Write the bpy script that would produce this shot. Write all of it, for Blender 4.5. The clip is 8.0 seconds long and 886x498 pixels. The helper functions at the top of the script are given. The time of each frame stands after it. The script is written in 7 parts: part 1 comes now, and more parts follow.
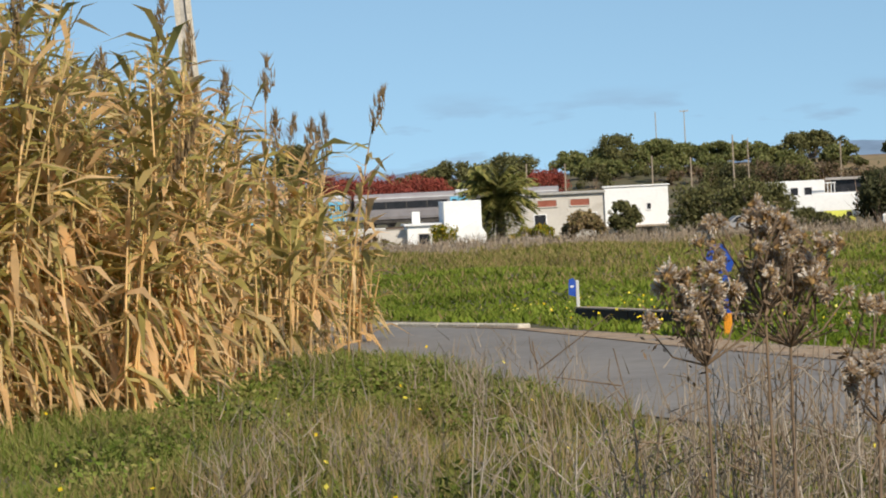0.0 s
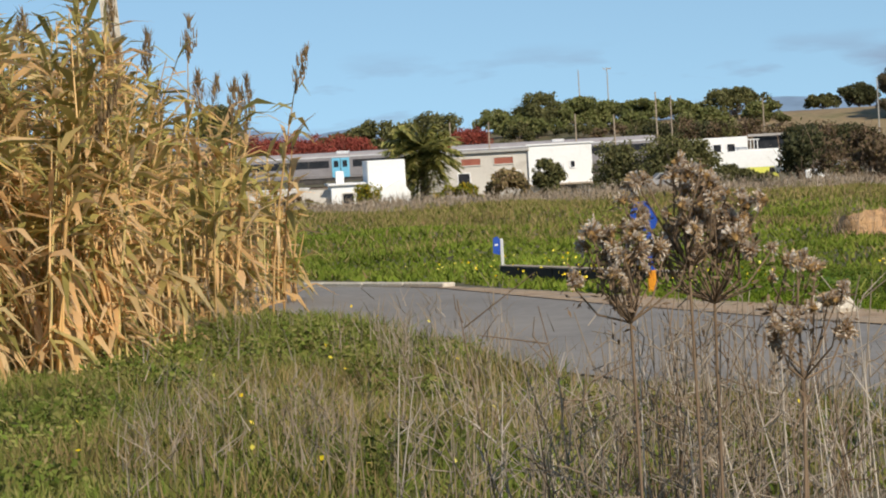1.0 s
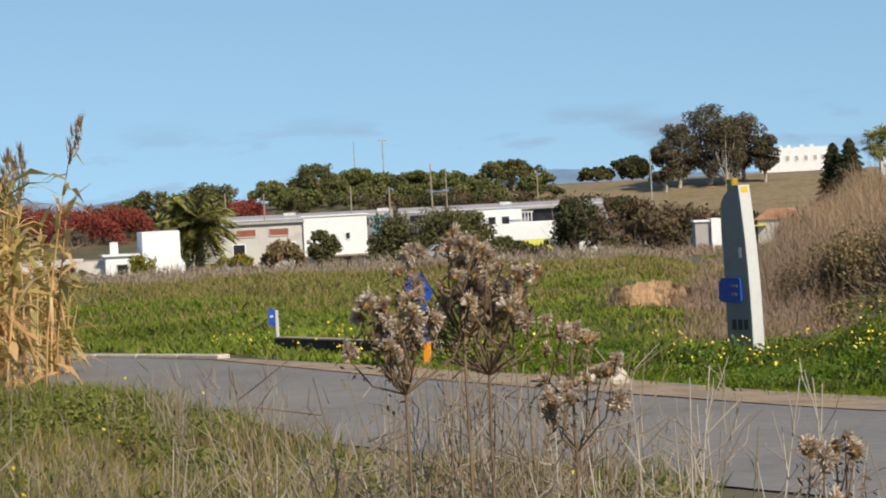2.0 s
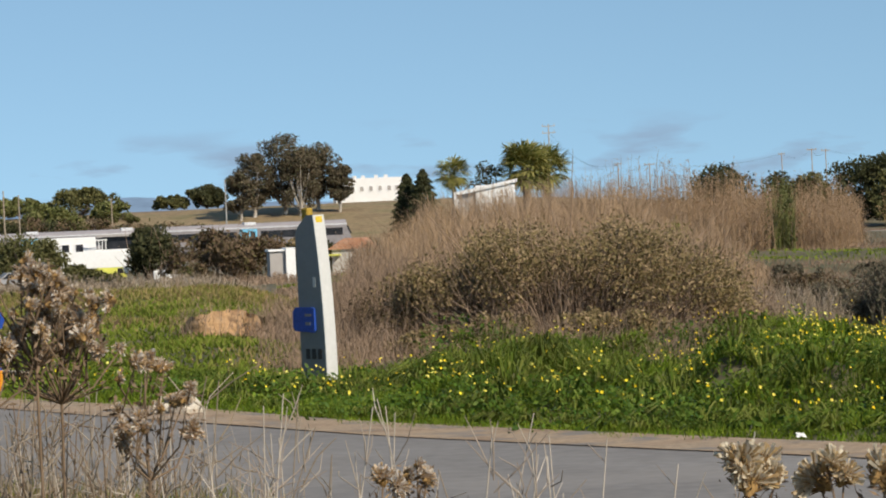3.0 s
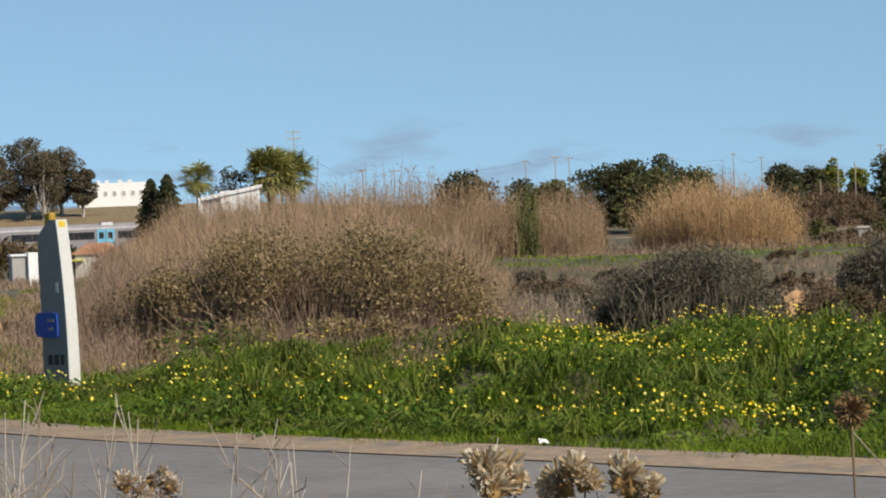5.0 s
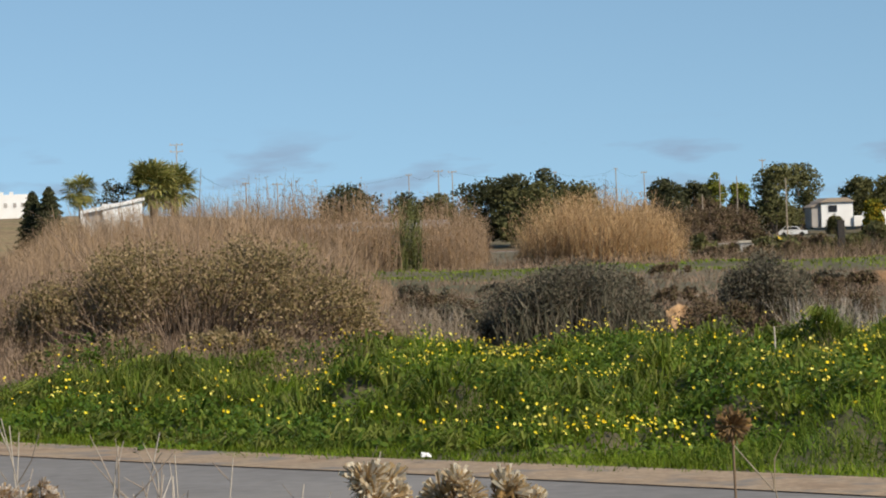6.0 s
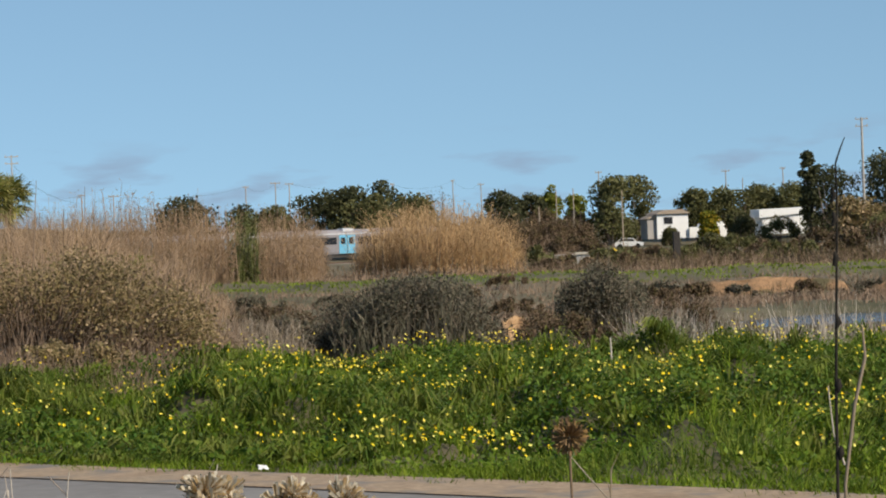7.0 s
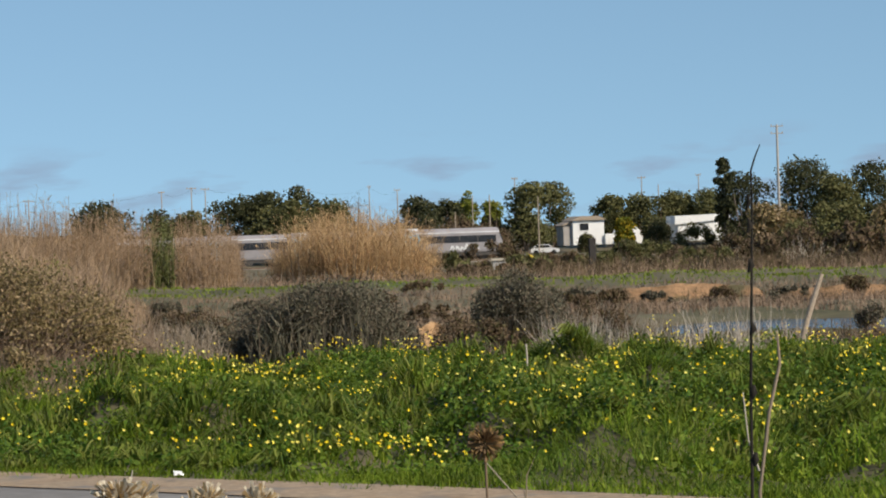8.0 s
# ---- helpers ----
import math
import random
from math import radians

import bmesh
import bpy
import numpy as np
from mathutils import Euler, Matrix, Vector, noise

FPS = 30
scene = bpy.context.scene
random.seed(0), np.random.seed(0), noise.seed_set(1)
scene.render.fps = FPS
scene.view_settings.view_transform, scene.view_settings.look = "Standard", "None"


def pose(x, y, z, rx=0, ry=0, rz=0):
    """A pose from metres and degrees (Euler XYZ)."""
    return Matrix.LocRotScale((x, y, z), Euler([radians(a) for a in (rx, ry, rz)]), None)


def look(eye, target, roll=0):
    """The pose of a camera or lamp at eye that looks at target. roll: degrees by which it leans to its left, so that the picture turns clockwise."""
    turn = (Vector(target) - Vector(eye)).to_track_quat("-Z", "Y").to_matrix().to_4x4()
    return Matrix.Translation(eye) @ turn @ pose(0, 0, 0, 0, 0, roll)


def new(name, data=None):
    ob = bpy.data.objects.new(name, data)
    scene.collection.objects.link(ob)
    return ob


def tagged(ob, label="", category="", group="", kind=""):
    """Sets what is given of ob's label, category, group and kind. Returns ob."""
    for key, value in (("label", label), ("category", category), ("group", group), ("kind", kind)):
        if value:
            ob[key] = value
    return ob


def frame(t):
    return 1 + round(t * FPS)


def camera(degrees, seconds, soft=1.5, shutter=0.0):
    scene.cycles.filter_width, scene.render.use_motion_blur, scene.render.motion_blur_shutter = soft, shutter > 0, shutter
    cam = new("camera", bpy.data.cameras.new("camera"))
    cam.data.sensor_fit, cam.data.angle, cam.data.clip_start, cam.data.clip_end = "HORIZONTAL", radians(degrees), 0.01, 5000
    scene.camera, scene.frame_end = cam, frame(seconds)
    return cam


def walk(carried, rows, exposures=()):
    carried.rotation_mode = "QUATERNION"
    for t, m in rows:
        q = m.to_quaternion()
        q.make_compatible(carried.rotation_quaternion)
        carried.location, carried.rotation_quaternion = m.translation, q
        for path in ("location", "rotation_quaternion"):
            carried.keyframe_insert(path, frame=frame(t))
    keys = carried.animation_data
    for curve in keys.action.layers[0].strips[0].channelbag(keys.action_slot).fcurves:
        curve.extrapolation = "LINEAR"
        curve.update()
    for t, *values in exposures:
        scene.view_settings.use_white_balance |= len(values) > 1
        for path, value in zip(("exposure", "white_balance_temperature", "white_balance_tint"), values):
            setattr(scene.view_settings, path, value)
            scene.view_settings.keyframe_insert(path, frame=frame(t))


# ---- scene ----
# ---------------------------------------------------------------- camera
EYE = 1.65


def aim(heading, pitch, roll):
    """Heading to the right of +y, pitch up, roll to the left, in degrees."""
    return pose(0, 0, EYE, 90 + pitch, 0, -heading) @ pose(0, 0, 0, 0, 0, roll)


cam = camera(16.0, 8.0, soft=2.0)
PATH = [
    (0.0, aim(-18.181, -1.135, -2.755)),
    (0.5, aim(-17.497, -1.577, -2.959)),
    (1.0, aim(-16.845, -1.949, -3.160)),
    (1.2, aim(-16.865, -1.938, -3.252)),
    (2.3, aim(-10.173, -0.395, -2.853)),
    (2.5, aim(-8.532, -0.272, -2.856)),
    (3.0, aim(-4.958, -0.705, -2.505)),
    (3.5, aim(-2.959, -0.814, -2.318)),
    (4.0, aim(-1.110, -0.795, -2.236)),
    (4.2, aim(-0.622, -0.800, -2.281)),
    (5.3, aim(-0.240, -0.755, -2.20)),
    (5.5, aim(-0.030, -0.677, -2.178)),
    (6.0, aim(1.817, -0.615, -2.033)),
    (6.5, aim(2.808, -0.564, -2.040)),
    (7.0, aim(4.782, -0.503, -2.074)),
    (7.5, aim(5.704, -0.441, -2.124)),
    (8.0, aim(6.309, -0.448, -1.926)),
]
walk(cam, PATH)

# ---------------------------------------------------------------- light
SUN_AZ, SUN_EL = 134.0, 35.0
world = bpy.data.worlds.new("sky")
scene.world = world
world.use_nodes = True
wn, wl = world.node_tree.nodes, world.node_tree.links
bg = wn["Background"]
sky = wn.new("ShaderNodeTexSky")
sky.sky_type, sky.sun_disc = "NISHITA", False
sky.sun_elevation, sky.sun_rotation = radians(SUN_EL), radians(SUN_AZ)
sky.air_density, sky.dust_density, sky.ozone_density = 1.0, 0.0, 0.35
bg.inputs["Strength"].default_value = 0.134
# thin grey-violet cloud streaks low over the horizon
tc = wn.new("ShaderNodeTexCoord")
mp = wn.new("ShaderNodeMapping")
mp.inputs["Scale"].default_value = (24, 24, 105)
cn = wn.new("ShaderNodeTexNoise")
cn.inputs["Scale"].default_value, cn.inputs["Detail"].default_value = 1.0, 4.0
cr = wn.new("ShaderNodeMapRange")
cr.inputs["From Min"].default_value, cr.inputs["From Max"].default_value = 0.53, 0.68
sx = wn.new("ShaderNodeSeparateXYZ")
lo = wn.new("ShaderNodeMapRange")
lo.inputs["From Min"].default_value, lo.inputs["From Max"].default_value = 0.03, 0.019
mu = wn.new("ShaderNodeMath")
mu.operation = "MULTIPLY"
mu2 = wn.new("ShaderNodeMath")
mu2.operation, mu2.inputs[1].default_value = "MULTIPLY", 0.75
mx = wn.new("ShaderNodeMixRGB")
mx.inputs["Color2"].default_value = (2.35, 2.75, 3.85, 1)
lift = wn.new("ShaderNodeVectorMath")
lift.operation = "MULTIPLY_ADD"
lift.inputs[1].default_value, lift.inputs[2].default_value = (1, 1, 1.05), (0, 0, 0.2)
wl.new(tc.outputs["Generated"], lift.inputs[0])
wl.new(lift.outputs["Vector"], sky.inputs["Vector"])
wl.new(tc.outputs["Generated"], mp.inputs["Vector"])
wl.new(mp.outputs["Vector"], cn.inputs["Vector"])
wl.new(cn.outputs["Fac"], cr.inputs["Value"])
wl.new(tc.outputs["Generated"], sx.inputs["Vector"])
wl.new(sx.outputs["Z"], lo.inputs["Value"])
wl.new(cr.outputs["Result"], mu.inputs[0])
wl.new(lo.outputs["Result"], mu.inputs[1])
wl.new(mu.outputs["Value"], mu2.inputs[0])
wl.new(mu2.outputs["Value"], mx.inputs["Fac"])
wl.new(sky.outputs["Color"], mx.inputs["Color1"])
tint = wn.new("ShaderNodeVectorMath")
tint.operation, tint.inputs[1].default_value = "MULTIPLY", (0.9, 1.02, 1.0)
wl.new(mx.outputs["Color"], tint.inputs[0])
wl.new(tint.outputs["Vector"], bg.inputs["Color"])

sun = new("sun", bpy.data.lights.new("sun", "SUN"))
sun.data.energy, sun.data.angle, sun.data.color = 4.75, radians(0.5), (1.0, 0.895, 0.735)
sun.matrix_world = look((100 * math.sin(radians(SUN_AZ)) * math.cos(radians(SUN_EL)),
                         100 * math.cos(radians(SUN_AZ)) * math.cos(radians(SUN_EL)),
                         100 * math.sin(radians(SUN_EL))), (0, 0, 0))
scene.view_settings.exposure = 0.0


# ---------------------------------------------------------------- materials
def surface(name, colours, scale=3.0, rough=0.85, bump=0.3, per="noise", metal=0.0, through_light=0.0, detail=5.0, spots=None, grains=(0.72, 1.25)):
    """A node material: a colour ramp over noise, islands or objects, with fine grain and relief."""
    m = bpy.data.materials.new(name)
    m.use_nodes = True
    n, l = m.node_tree.nodes, m.node_tree.links
    b = n["Principled BSDF"]
    b.inputs["Roughness"].default_value, b.inputs["Metallic"].default_value = rough, metal
    if "Specular IOR Level" in b.inputs:
        b.inputs["Specular IOR Level"].default_value = 0.1 if per == "island" else 0.3
    co = n.new("ShaderNodeTexCoord")
    big = n.new("ShaderNodeTexNoise")
    big.inputs["Scale"].default_value, big.inputs["Detail"].default_value = scale, detail
    l.new(co.outputs["Object"], big.inputs["Vector"])
    ramp = n.new("ShaderNodeValToRGB")
    e = ramp.color_ramp.elements
    lo_, hi_ = (0.3, 0.7) if per == "noise" else (0.0, 1.0)
    while len(e) < len(colours):
        e.new(0.5)
    for i, c in enumerate(colours):
        e[i].position = lo_ + (hi_ - lo_) * i / max(1, len(colours) - 1)
        e[i].color = (*c, 1)
    if per == "island":
        src = n.new("ShaderNodeNewGeometry").outputs["Random Per Island"]
    elif per == "object":
        src = n.new("ShaderNodeObjectInfo").outputs["Random"]
    else:
        src = big.outputs["Fac"]
    l.new(src, ramp.inputs["Fac"])
    fine = n.new("ShaderNodeTexNoise")
    fine.inputs["Scale"].default_value, fine.inputs["Detail"].default_value = scale * 9, 3.0
    l.new(co.outputs["Object"], fine.inputs["Vector"])
    grain = n.new("ShaderNodeMapRange")
    grain.inputs["From Min"].default_value, grain.inputs["From Max"].default_value = 0.25, 0.75
    grain.inputs["To Min"].default_value, grain.inputs["To Max"].default_value = grains
    l.new((big if per != "noise" else fine).outputs["Fac"], grain.inputs["Value"])
    mul = n.new("ShaderNodeVectorMath")
    mul.operation = "SCALE"
    l.new(ramp.outputs["Color"], mul.inputs[0])
    l.new(grain.outputs["Result"], mul.inputs["Scale"])
    col = mul.outputs["Vector"]
    if spots:
        s_col, s_scale, s_from, s_to = spots
        sp = n.new("ShaderNodeTexNoise")
        sp.inputs["Scale"].default_value, sp.inputs["Detail"].default_value = s_scale, 6.0
        l.new(co.outputs["Object"], sp.inputs["Vector"])
        sr = n.new("ShaderNodeMapRange")
        sr.inputs["From Min"].default_value, sr.inputs["From Max"].default_value = s_from, s_to
        l.new(sp.outputs["Fac"], sr.inputs["Value"])
        mixn = n.new("ShaderNodeMixRGB")
        mixn.inputs["Color2"].default_value = (*s_col, 1)
        l.new(sr.outputs["Result"], mixn.inputs["Fac"])
        l.new(col, mixn.inputs["Color1"])
        col = mixn.outputs["Color"]
    l.new(col, b.inputs["Base Color"])
    if bump:
        bp = n.new("ShaderNodeBump")
        bp.inputs["Strength"].default_value, bp.inputs["Distance"].default_value = bump, 0.02
        l.new(fine.outputs["Fac"], bp.inputs["Height"])
        l.new(bp.outputs["Normal"], b.inputs["Normal"])
    if through_light:
        tr = n.new("ShaderNodeBsdfTranslucent")
        l.new(col, tr.inputs["Color"])
        mixs = n.new("ShaderNodeMixShader")
        mixs.inputs["Fac"].default_value = through_light
        l.new(b.outputs["BSDF"], mixs.inputs[1])
        l.new(tr.outputs["BSDF"], mixs.inputs[2])
        l.new(mixs.outputs["Shader"], n["Material Output"].inputs["Surface"])
    return m


M = dict(
    ground=surface("ground", [(0.09, 0.086, 0.04), (0.14, 0.12, 0.068), (0.185, 0.145, 0.09)], 0.12, bump=0.5, spots=((0.085, 0.11, 0.03), 0.35, 0.6, 0.74)),
    dry_field=surface("dry_field", [(0.22, 0.155, 0.085), (0.30, 0.22, 0.12), (0.2, 0.17, 0.08)], 0.15),
    asphalt=surface("asphalt", [(0.20, 0.185, 0.172), (0.245, 0.228, 0.212)], 0.8, rough=0.9, spots=((0.29, 0.265, 0.24), 0.25, 0.5, 0.7), grains=(0.85, 1.15)),
    shoulder=surface("shoulder", [(0.28, 0.19, 0.12), (0.40, 0.29, 0.19), (0.33, 0.25, 0.17)], 2.0, spots=((0.23, 0.2, 0.17), 2.4, 0.52, 0.66)),
    kerb=surface("kerb", [(0.50, 0.44, 0.35), (0.58, 0.52, 0.43)], 4.0),
    earth=surface("earth", [(0.34, 0.2, 0.095), (0.46, 0.29, 0.15), (0.4, 0.26, 0.15)], 4.0, bump=0.7, spots=((0.25, 0.15, 0.08), 3.0, 0.5, 0.62)),
    red_earth=surface("red_earth", [(0.2, 0.125, 0.07), (0.34, 0.2, 0.105), (0.17, 0.125, 0.075)], 1.6, bump=0.7, spots=((0.12, 0.1, 0.05), 1.1, 0.5, 0.6)),
    ballast=surface("ballast", [(0.2, 0.17, 0.14), (0.3, 0.26, 0.22)], 3.0),
    rail=surface("rail", [(0.14, 0.09, 0.06), (0.2, 0.14, 0.1)], 5.0, rough=0.5, metal=0.6),
    water=surface("water", [(0.03, 0.045, 0.06), (0.04, 0.055, 0.07)], 0.5, rough=0.16, bump=0.08),
    # pale sky blue stands in for the haze before the hills
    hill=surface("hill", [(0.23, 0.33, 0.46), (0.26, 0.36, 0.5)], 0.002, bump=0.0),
    grass=surface("grass", [(0.083, 0.147, 0.012), (0.143, 0.215, 0.018), (0.240, 0.294, 0.033), (0.112, 0.181, 0.014)], 1.7, rough=0.6, bump=0, per="island", through_light=0.3, grains=(0.35, 1.6)),
    grass_dull=surface("grass_dull", [(0.130, 0.151, 0.025), (0.201, 0.202, 0.048), (0.311, 0.246, 0.097), (0.389, 0.263, 0.137)], 0.7, rough=0.7, bump=0, per="island", through_light=0.25),
    deep_grass=surface("deep_grass", [(0.068, 0.124, 0.017), (0.128, 0.189, 0.026), (0.225, 0.260, 0.050)], 1.5, rough=0.6, bump=0, per="island", through_light=0.3, grains=(0.4, 1.5)),
    turf=surface("turf", [(0.130, 0.189, 0.022), (0.189, 0.248, 0.031), (0.260, 0.283, 0.055)], 0.35, rough=0.7, bump=0, per="island", through_light=0.3, grains=(0.6, 1.4)),
    verge=surface("verge_grass", [(0.112, 0.165, 0.024), (0.175, 0.206, 0.043), (0.250, 0.236, 0.072), (0.125, 0.177, 0.026), (0.325, 0.248, 0.120)], 0.9, rough=0.7, bump=0, per="island", through_light=0.25, grains=(0.5, 1.45)),
    tussock=surface("tussock_blades", [(0.102, 0.154, 0.020), (0.167, 0.211, 0.032), (0.275, 0.282, 0.070), (0.087, 0.147, 0.018)], 1.3, rough=0.5, bump=0, per="island", through_light=0.3, grains=(0.45, 1.5)),
    dark_herb=surface("dark_herb", [(0.042, 0.090, 0.013), (0.084, 0.144, 0.020), (0.140, 0.194, 0.033)], 1.2, rough=0.45, bump=0, per="island", through_light=0.2),
    clover=surface("clover", [(0.063, 0.122, 0.013), (0.128, 0.192, 0.022), (0.203, 0.262, 0.039)], 1.6, rough=0.45, bump=0, per="island", through_light=0.25, grains=(0.38, 1.55)),
    straw=surface("straw", [(0.25, 0.185, 0.125), (0.35, 0.275, 0.19), (0.29, 0.23, 0.17), (0.42, 0.355, 0.28)], 2.0, bump=0, per="island", through_light=0.15),
    petal=surface("petal", [(0.95, 0.78, 0.05), (0.95, 0.64, 0.01), (0.95, 0.87, 0.22), (0.95, 0.74, 0.03)], 5.0, rough=0.5, bump=0, per="island", through_light=0.3),
    cane=surface("cane", [(0.628, 0.396, 0.161), (0.754, 0.505, 0.234), (0.452, 0.277, 0.111), (0.527, 0.432, 0.173)], 3.0, rough=0.55, bump=0, per="island"),
    cane_leaf=surface("cane_leaf", [(0.950, 0.620, 0.309), (0.759, 0.475, 0.211), (0.950, 0.712, 0.408), (0.366, 0.330, 0.098), (0.507, 0.396, 0.141), (0.928, 0.634, 0.366)], 2.0, rough=0.6, bump=0, per="island", through_light=0.5, grains=(0.6, 1.3)),
    green_cane_leaf=surface("green_cane_leaf", [(0.300, 0.270, 0.078), (0.450, 0.378, 0.120), (0.660, 0.472, 0.180)], 2.0, rough=0.6, bump=0, per="island", through_light=0.35),
    plume=surface("plume", [(0.180, 0.130, 0.070), (0.320, 0.220, 0.120)], 3.0, bump=0, per="island", through_light=0.2),
    reed_pale=surface("reed_pale", [(0.390, 0.275, 0.181), (0.483, 0.335, 0.213), (0.311, 0.216, 0.138), (0.413, 0.270, 0.138)], 0.6, bump=0, per="island", through_light=0.2),
    reed_gold=surface("reed_gold", [(0.572, 0.385, 0.200), (0.707, 0.493, 0.266), (0.438, 0.283, 0.139), (0.365, 0.241, 0.145)], 0.6, bump=0, per="island", through_light=0.2),
    dark_twig=surface("dark_twig", [(0.1, 0.085, 0.065), (0.16, 0.135, 0.1)], 2.0, bump=0, per="island"),
    twig=surface("twig", [(0.230, 0.160, 0.110), (0.324, 0.233, 0.167), (0.178, 0.121, 0.079)], 2.0, bump=0, per="island"),
    bush_leaf=surface("bush_leaf", [(0.117, 0.097, 0.040), (0.210, 0.164, 0.070), (0.326, 0.241, 0.120), (0.443, 0.318, 0.190)], 1.0, rough=0.55, bump=0, per="island", through_light=0.2),
    grey_leaf=surface("grey_leaf", [(0.081, 0.080, 0.049), (0.134, 0.124, 0.085), (0.186, 0.160, 0.113), (0.162, 0.120, 0.085)], 1.0, rough=0.65, bump=0, per="island", through_light=0.15),
    brown_leaf=surface("brown_leaf", [(0.143, 0.097, 0.060), (0.202, 0.140, 0.090), (0.104, 0.074, 0.042), (0.119, 0.104, 0.042)], 1.0, bump=0, per="island", through_light=0.15),
    olive_leaf=surface("olive_leaf", [(0.080, 0.084, 0.031), (0.122, 0.119, 0.046), (0.178, 0.163, 0.068)], 0.6, rough=0.6, bump=0, per="island", through_light=0.15),
    hedge_leaf=surface("hedge_leaf", [(0.10, 0.115, 0.035), (0.155, 0.165, 0.055), (0.22, 0.21, 0.085)], 0.6, rough=0.6, bump=0, per="island", through_light=0.15),
    dark_leaf=surface("dark_leaf", [(0.041, 0.046, 0.020), (0.066, 0.069, 0.031), (0.103, 0.100, 0.048)], 0.6, rough=0.6, bump=0, per="island", through_light=0.12),
    euc_leaf=surface("euc_leaf", [(0.10, 0.082, 0.052), (0.155, 0.12, 0.08), (0.085, 0.09, 0.045)], 0.6, rough=0.6, bump=0, per="island", through_light=0.12),
    lime_leaf=surface("lime_leaf", [(0.16, 0.19, 0.03), (0.25, 0.24, 0.05)], 0.6, bump=0, per="island", through_light=0.2),
    red_leaf=surface("red_leaf", [(0.26, 0.055, 0.04), (0.33, 0.085, 0.06), (0.2, 0.05, 0.04)], 0.6, bump=0, per="island", through_light=0.1),
    palm_leaf=surface("palm_leaf", [(0.125, 0.144, 0.039), (0.237, 0.240, 0.066), (0.400, 0.348, 0.121)], 0.6, rough=0.4, bump=0, per="island", through_light=0.2),
    bark=surface("bark", [(0.17, 0.13, 0.1), (0.26, 0.21, 0.17)], 3.0, bump=0.6),
    pale_bark=surface("pale_bark", [(0.34, 0.3, 0.25), (0.45, 0.41, 0.36)], 2.0),
    white=surface("whitewash", [(0.86, 0.855, 0.84), (0.81, 0.80, 0.78)], 0.6, bump=0.05, spots=((0.7, 0.67, 0.62), 0.9, 0.62, 0.85), grains=(0.95, 1.04)),
    dull_white=surface("dull_white", [(0.62, 0.58, 0.52), (0.52, 0.48, 0.43)], 0.5, bump=0.08, spots=((0.42, 0.37, 0.31), 0.9, 0.55, 0.8), grains=(0.95, 1.04)),
    grey_wall=surface("grey_wall", [(0.36, 0.33, 0.31), (0.44, 0.41, 0.38)], 0.5, bump=0.1, grains=(0.95, 1.04)),
    tile=surface("roof_tile", [(0.36, 0.16, 0.09), (0.48, 0.24, 0.14), (0.55, 0.33, 0.22)], 2.0),
    brown_tile=surface("brown_tile", [(0.33, 0.26, 0.2), (0.42, 0.34, 0.26)], 2.0),
    brick_red=surface("shutter_red", [(0.28, 0.09, 0.06), (0.34, 0.12, 0.08)], 2.0),
    glass=surface("dark_glass", [(0.018, 0.02, 0.024), (0.035, 0.035, 0.04)], 1.5, rough=0.12, bump=0),
    steel=surface("train_steel", [(0.27, 0.25, 0.255), (0.33, 0.305, 0.31)], 0.6, rough=0.5, metal=0.2, bump=0.02, spots=((0.22, 0.2, 0.2), 0.7, 0.5, 0.75), grains=(0.95, 1.04)),
    train_roof=surface("train_roof", [(0.30, 0.275, 0.28), (0.36, 0.33, 0.335)], 0.8, rough=0.6, bump=0.05, grains=(0.95, 1.04)),
    train_white=surface("train_white", [(0.62, 0.62, 0.64), (0.7, 0.7, 0.72)], 0.8, rough=0.5),
    train_blue=surface("train_blue", [(0.16, 0.46, 0.66), (0.2, 0.52, 0.72)], 2.0, rough=0.4, bump=0),
    under=surface("underframe", [(0.05, 0.045, 0.042), (0.09, 0.08, 0.072)], 2.0),
    paint_white=surface("spray_white", [(0.7, 0.7, 0.68), (0.62, 0.62, 0.62)], 4.0, bump=0),
    totem_grey=surface("totem_grey", [(0.20, 0.212, 0.21), (0.235, 0.247, 0.24)], 3.0, rough=0.5, bump=0.02, grains=(0.95, 1.04)),
    totem_light=surface("totem_light", [(0.56, 0.555, 0.53), (0.62, 0.61, 0.58)], 3.0, rough=0.6, bump=0.02, grains=(0.95, 1.04)),
    yellow=surface("yellow_paint", [(0.72, 0.52, 0.04), (0.6, 0.42, 0.05)], 8.0, bump=0.1),
    ochre=surface("ochre_wood", [(0.36, 0.23, 0.03), (0.44, 0.29, 0.05)], 8.0),
    blue=surface("sign_blue", [(0.02, 0.07, 0.36), (0.03, 0.09, 0.42)], 6.0, rough=0.45, bump=0),
    orange=surface("orange_paint", [(0.72, 0.27, 0.02), (0.8, 0.34, 0.03)], 8.0, bump=0.1),
    sign_white=surface("sign_white", [(0.74, 0.74, 0.74), (0.66, 0.66, 0.66)], 6.0, rough=0.5, bump=0),
    timber=surface("dark_timber", [(0.035, 0.03, 0.028), (0.06, 0.052, 0.046)], 5.0),
    concrete=surface("concrete", [(0.36, 0.34, 0.31), (0.45, 0.43, 0.4)], 3.0),
    pole_wood=surface("pole_wood", [(0.34, 0.27, 0.2), (0.42, 0.34, 0.26)], 4.0),
    wire=surface("wire", [(0.03, 0.03, 0.03), (0.05, 0.05, 0.05)], 4.0, bump=0),
    head_brown=surface("head_brown", [(0.16, 0.10, 0.055), (0.24, 0.155, 0.08), (0.36, 0.22, 0.08), (0.12, 0.08, 0.05)], 8.0, bump=0, per="island"),
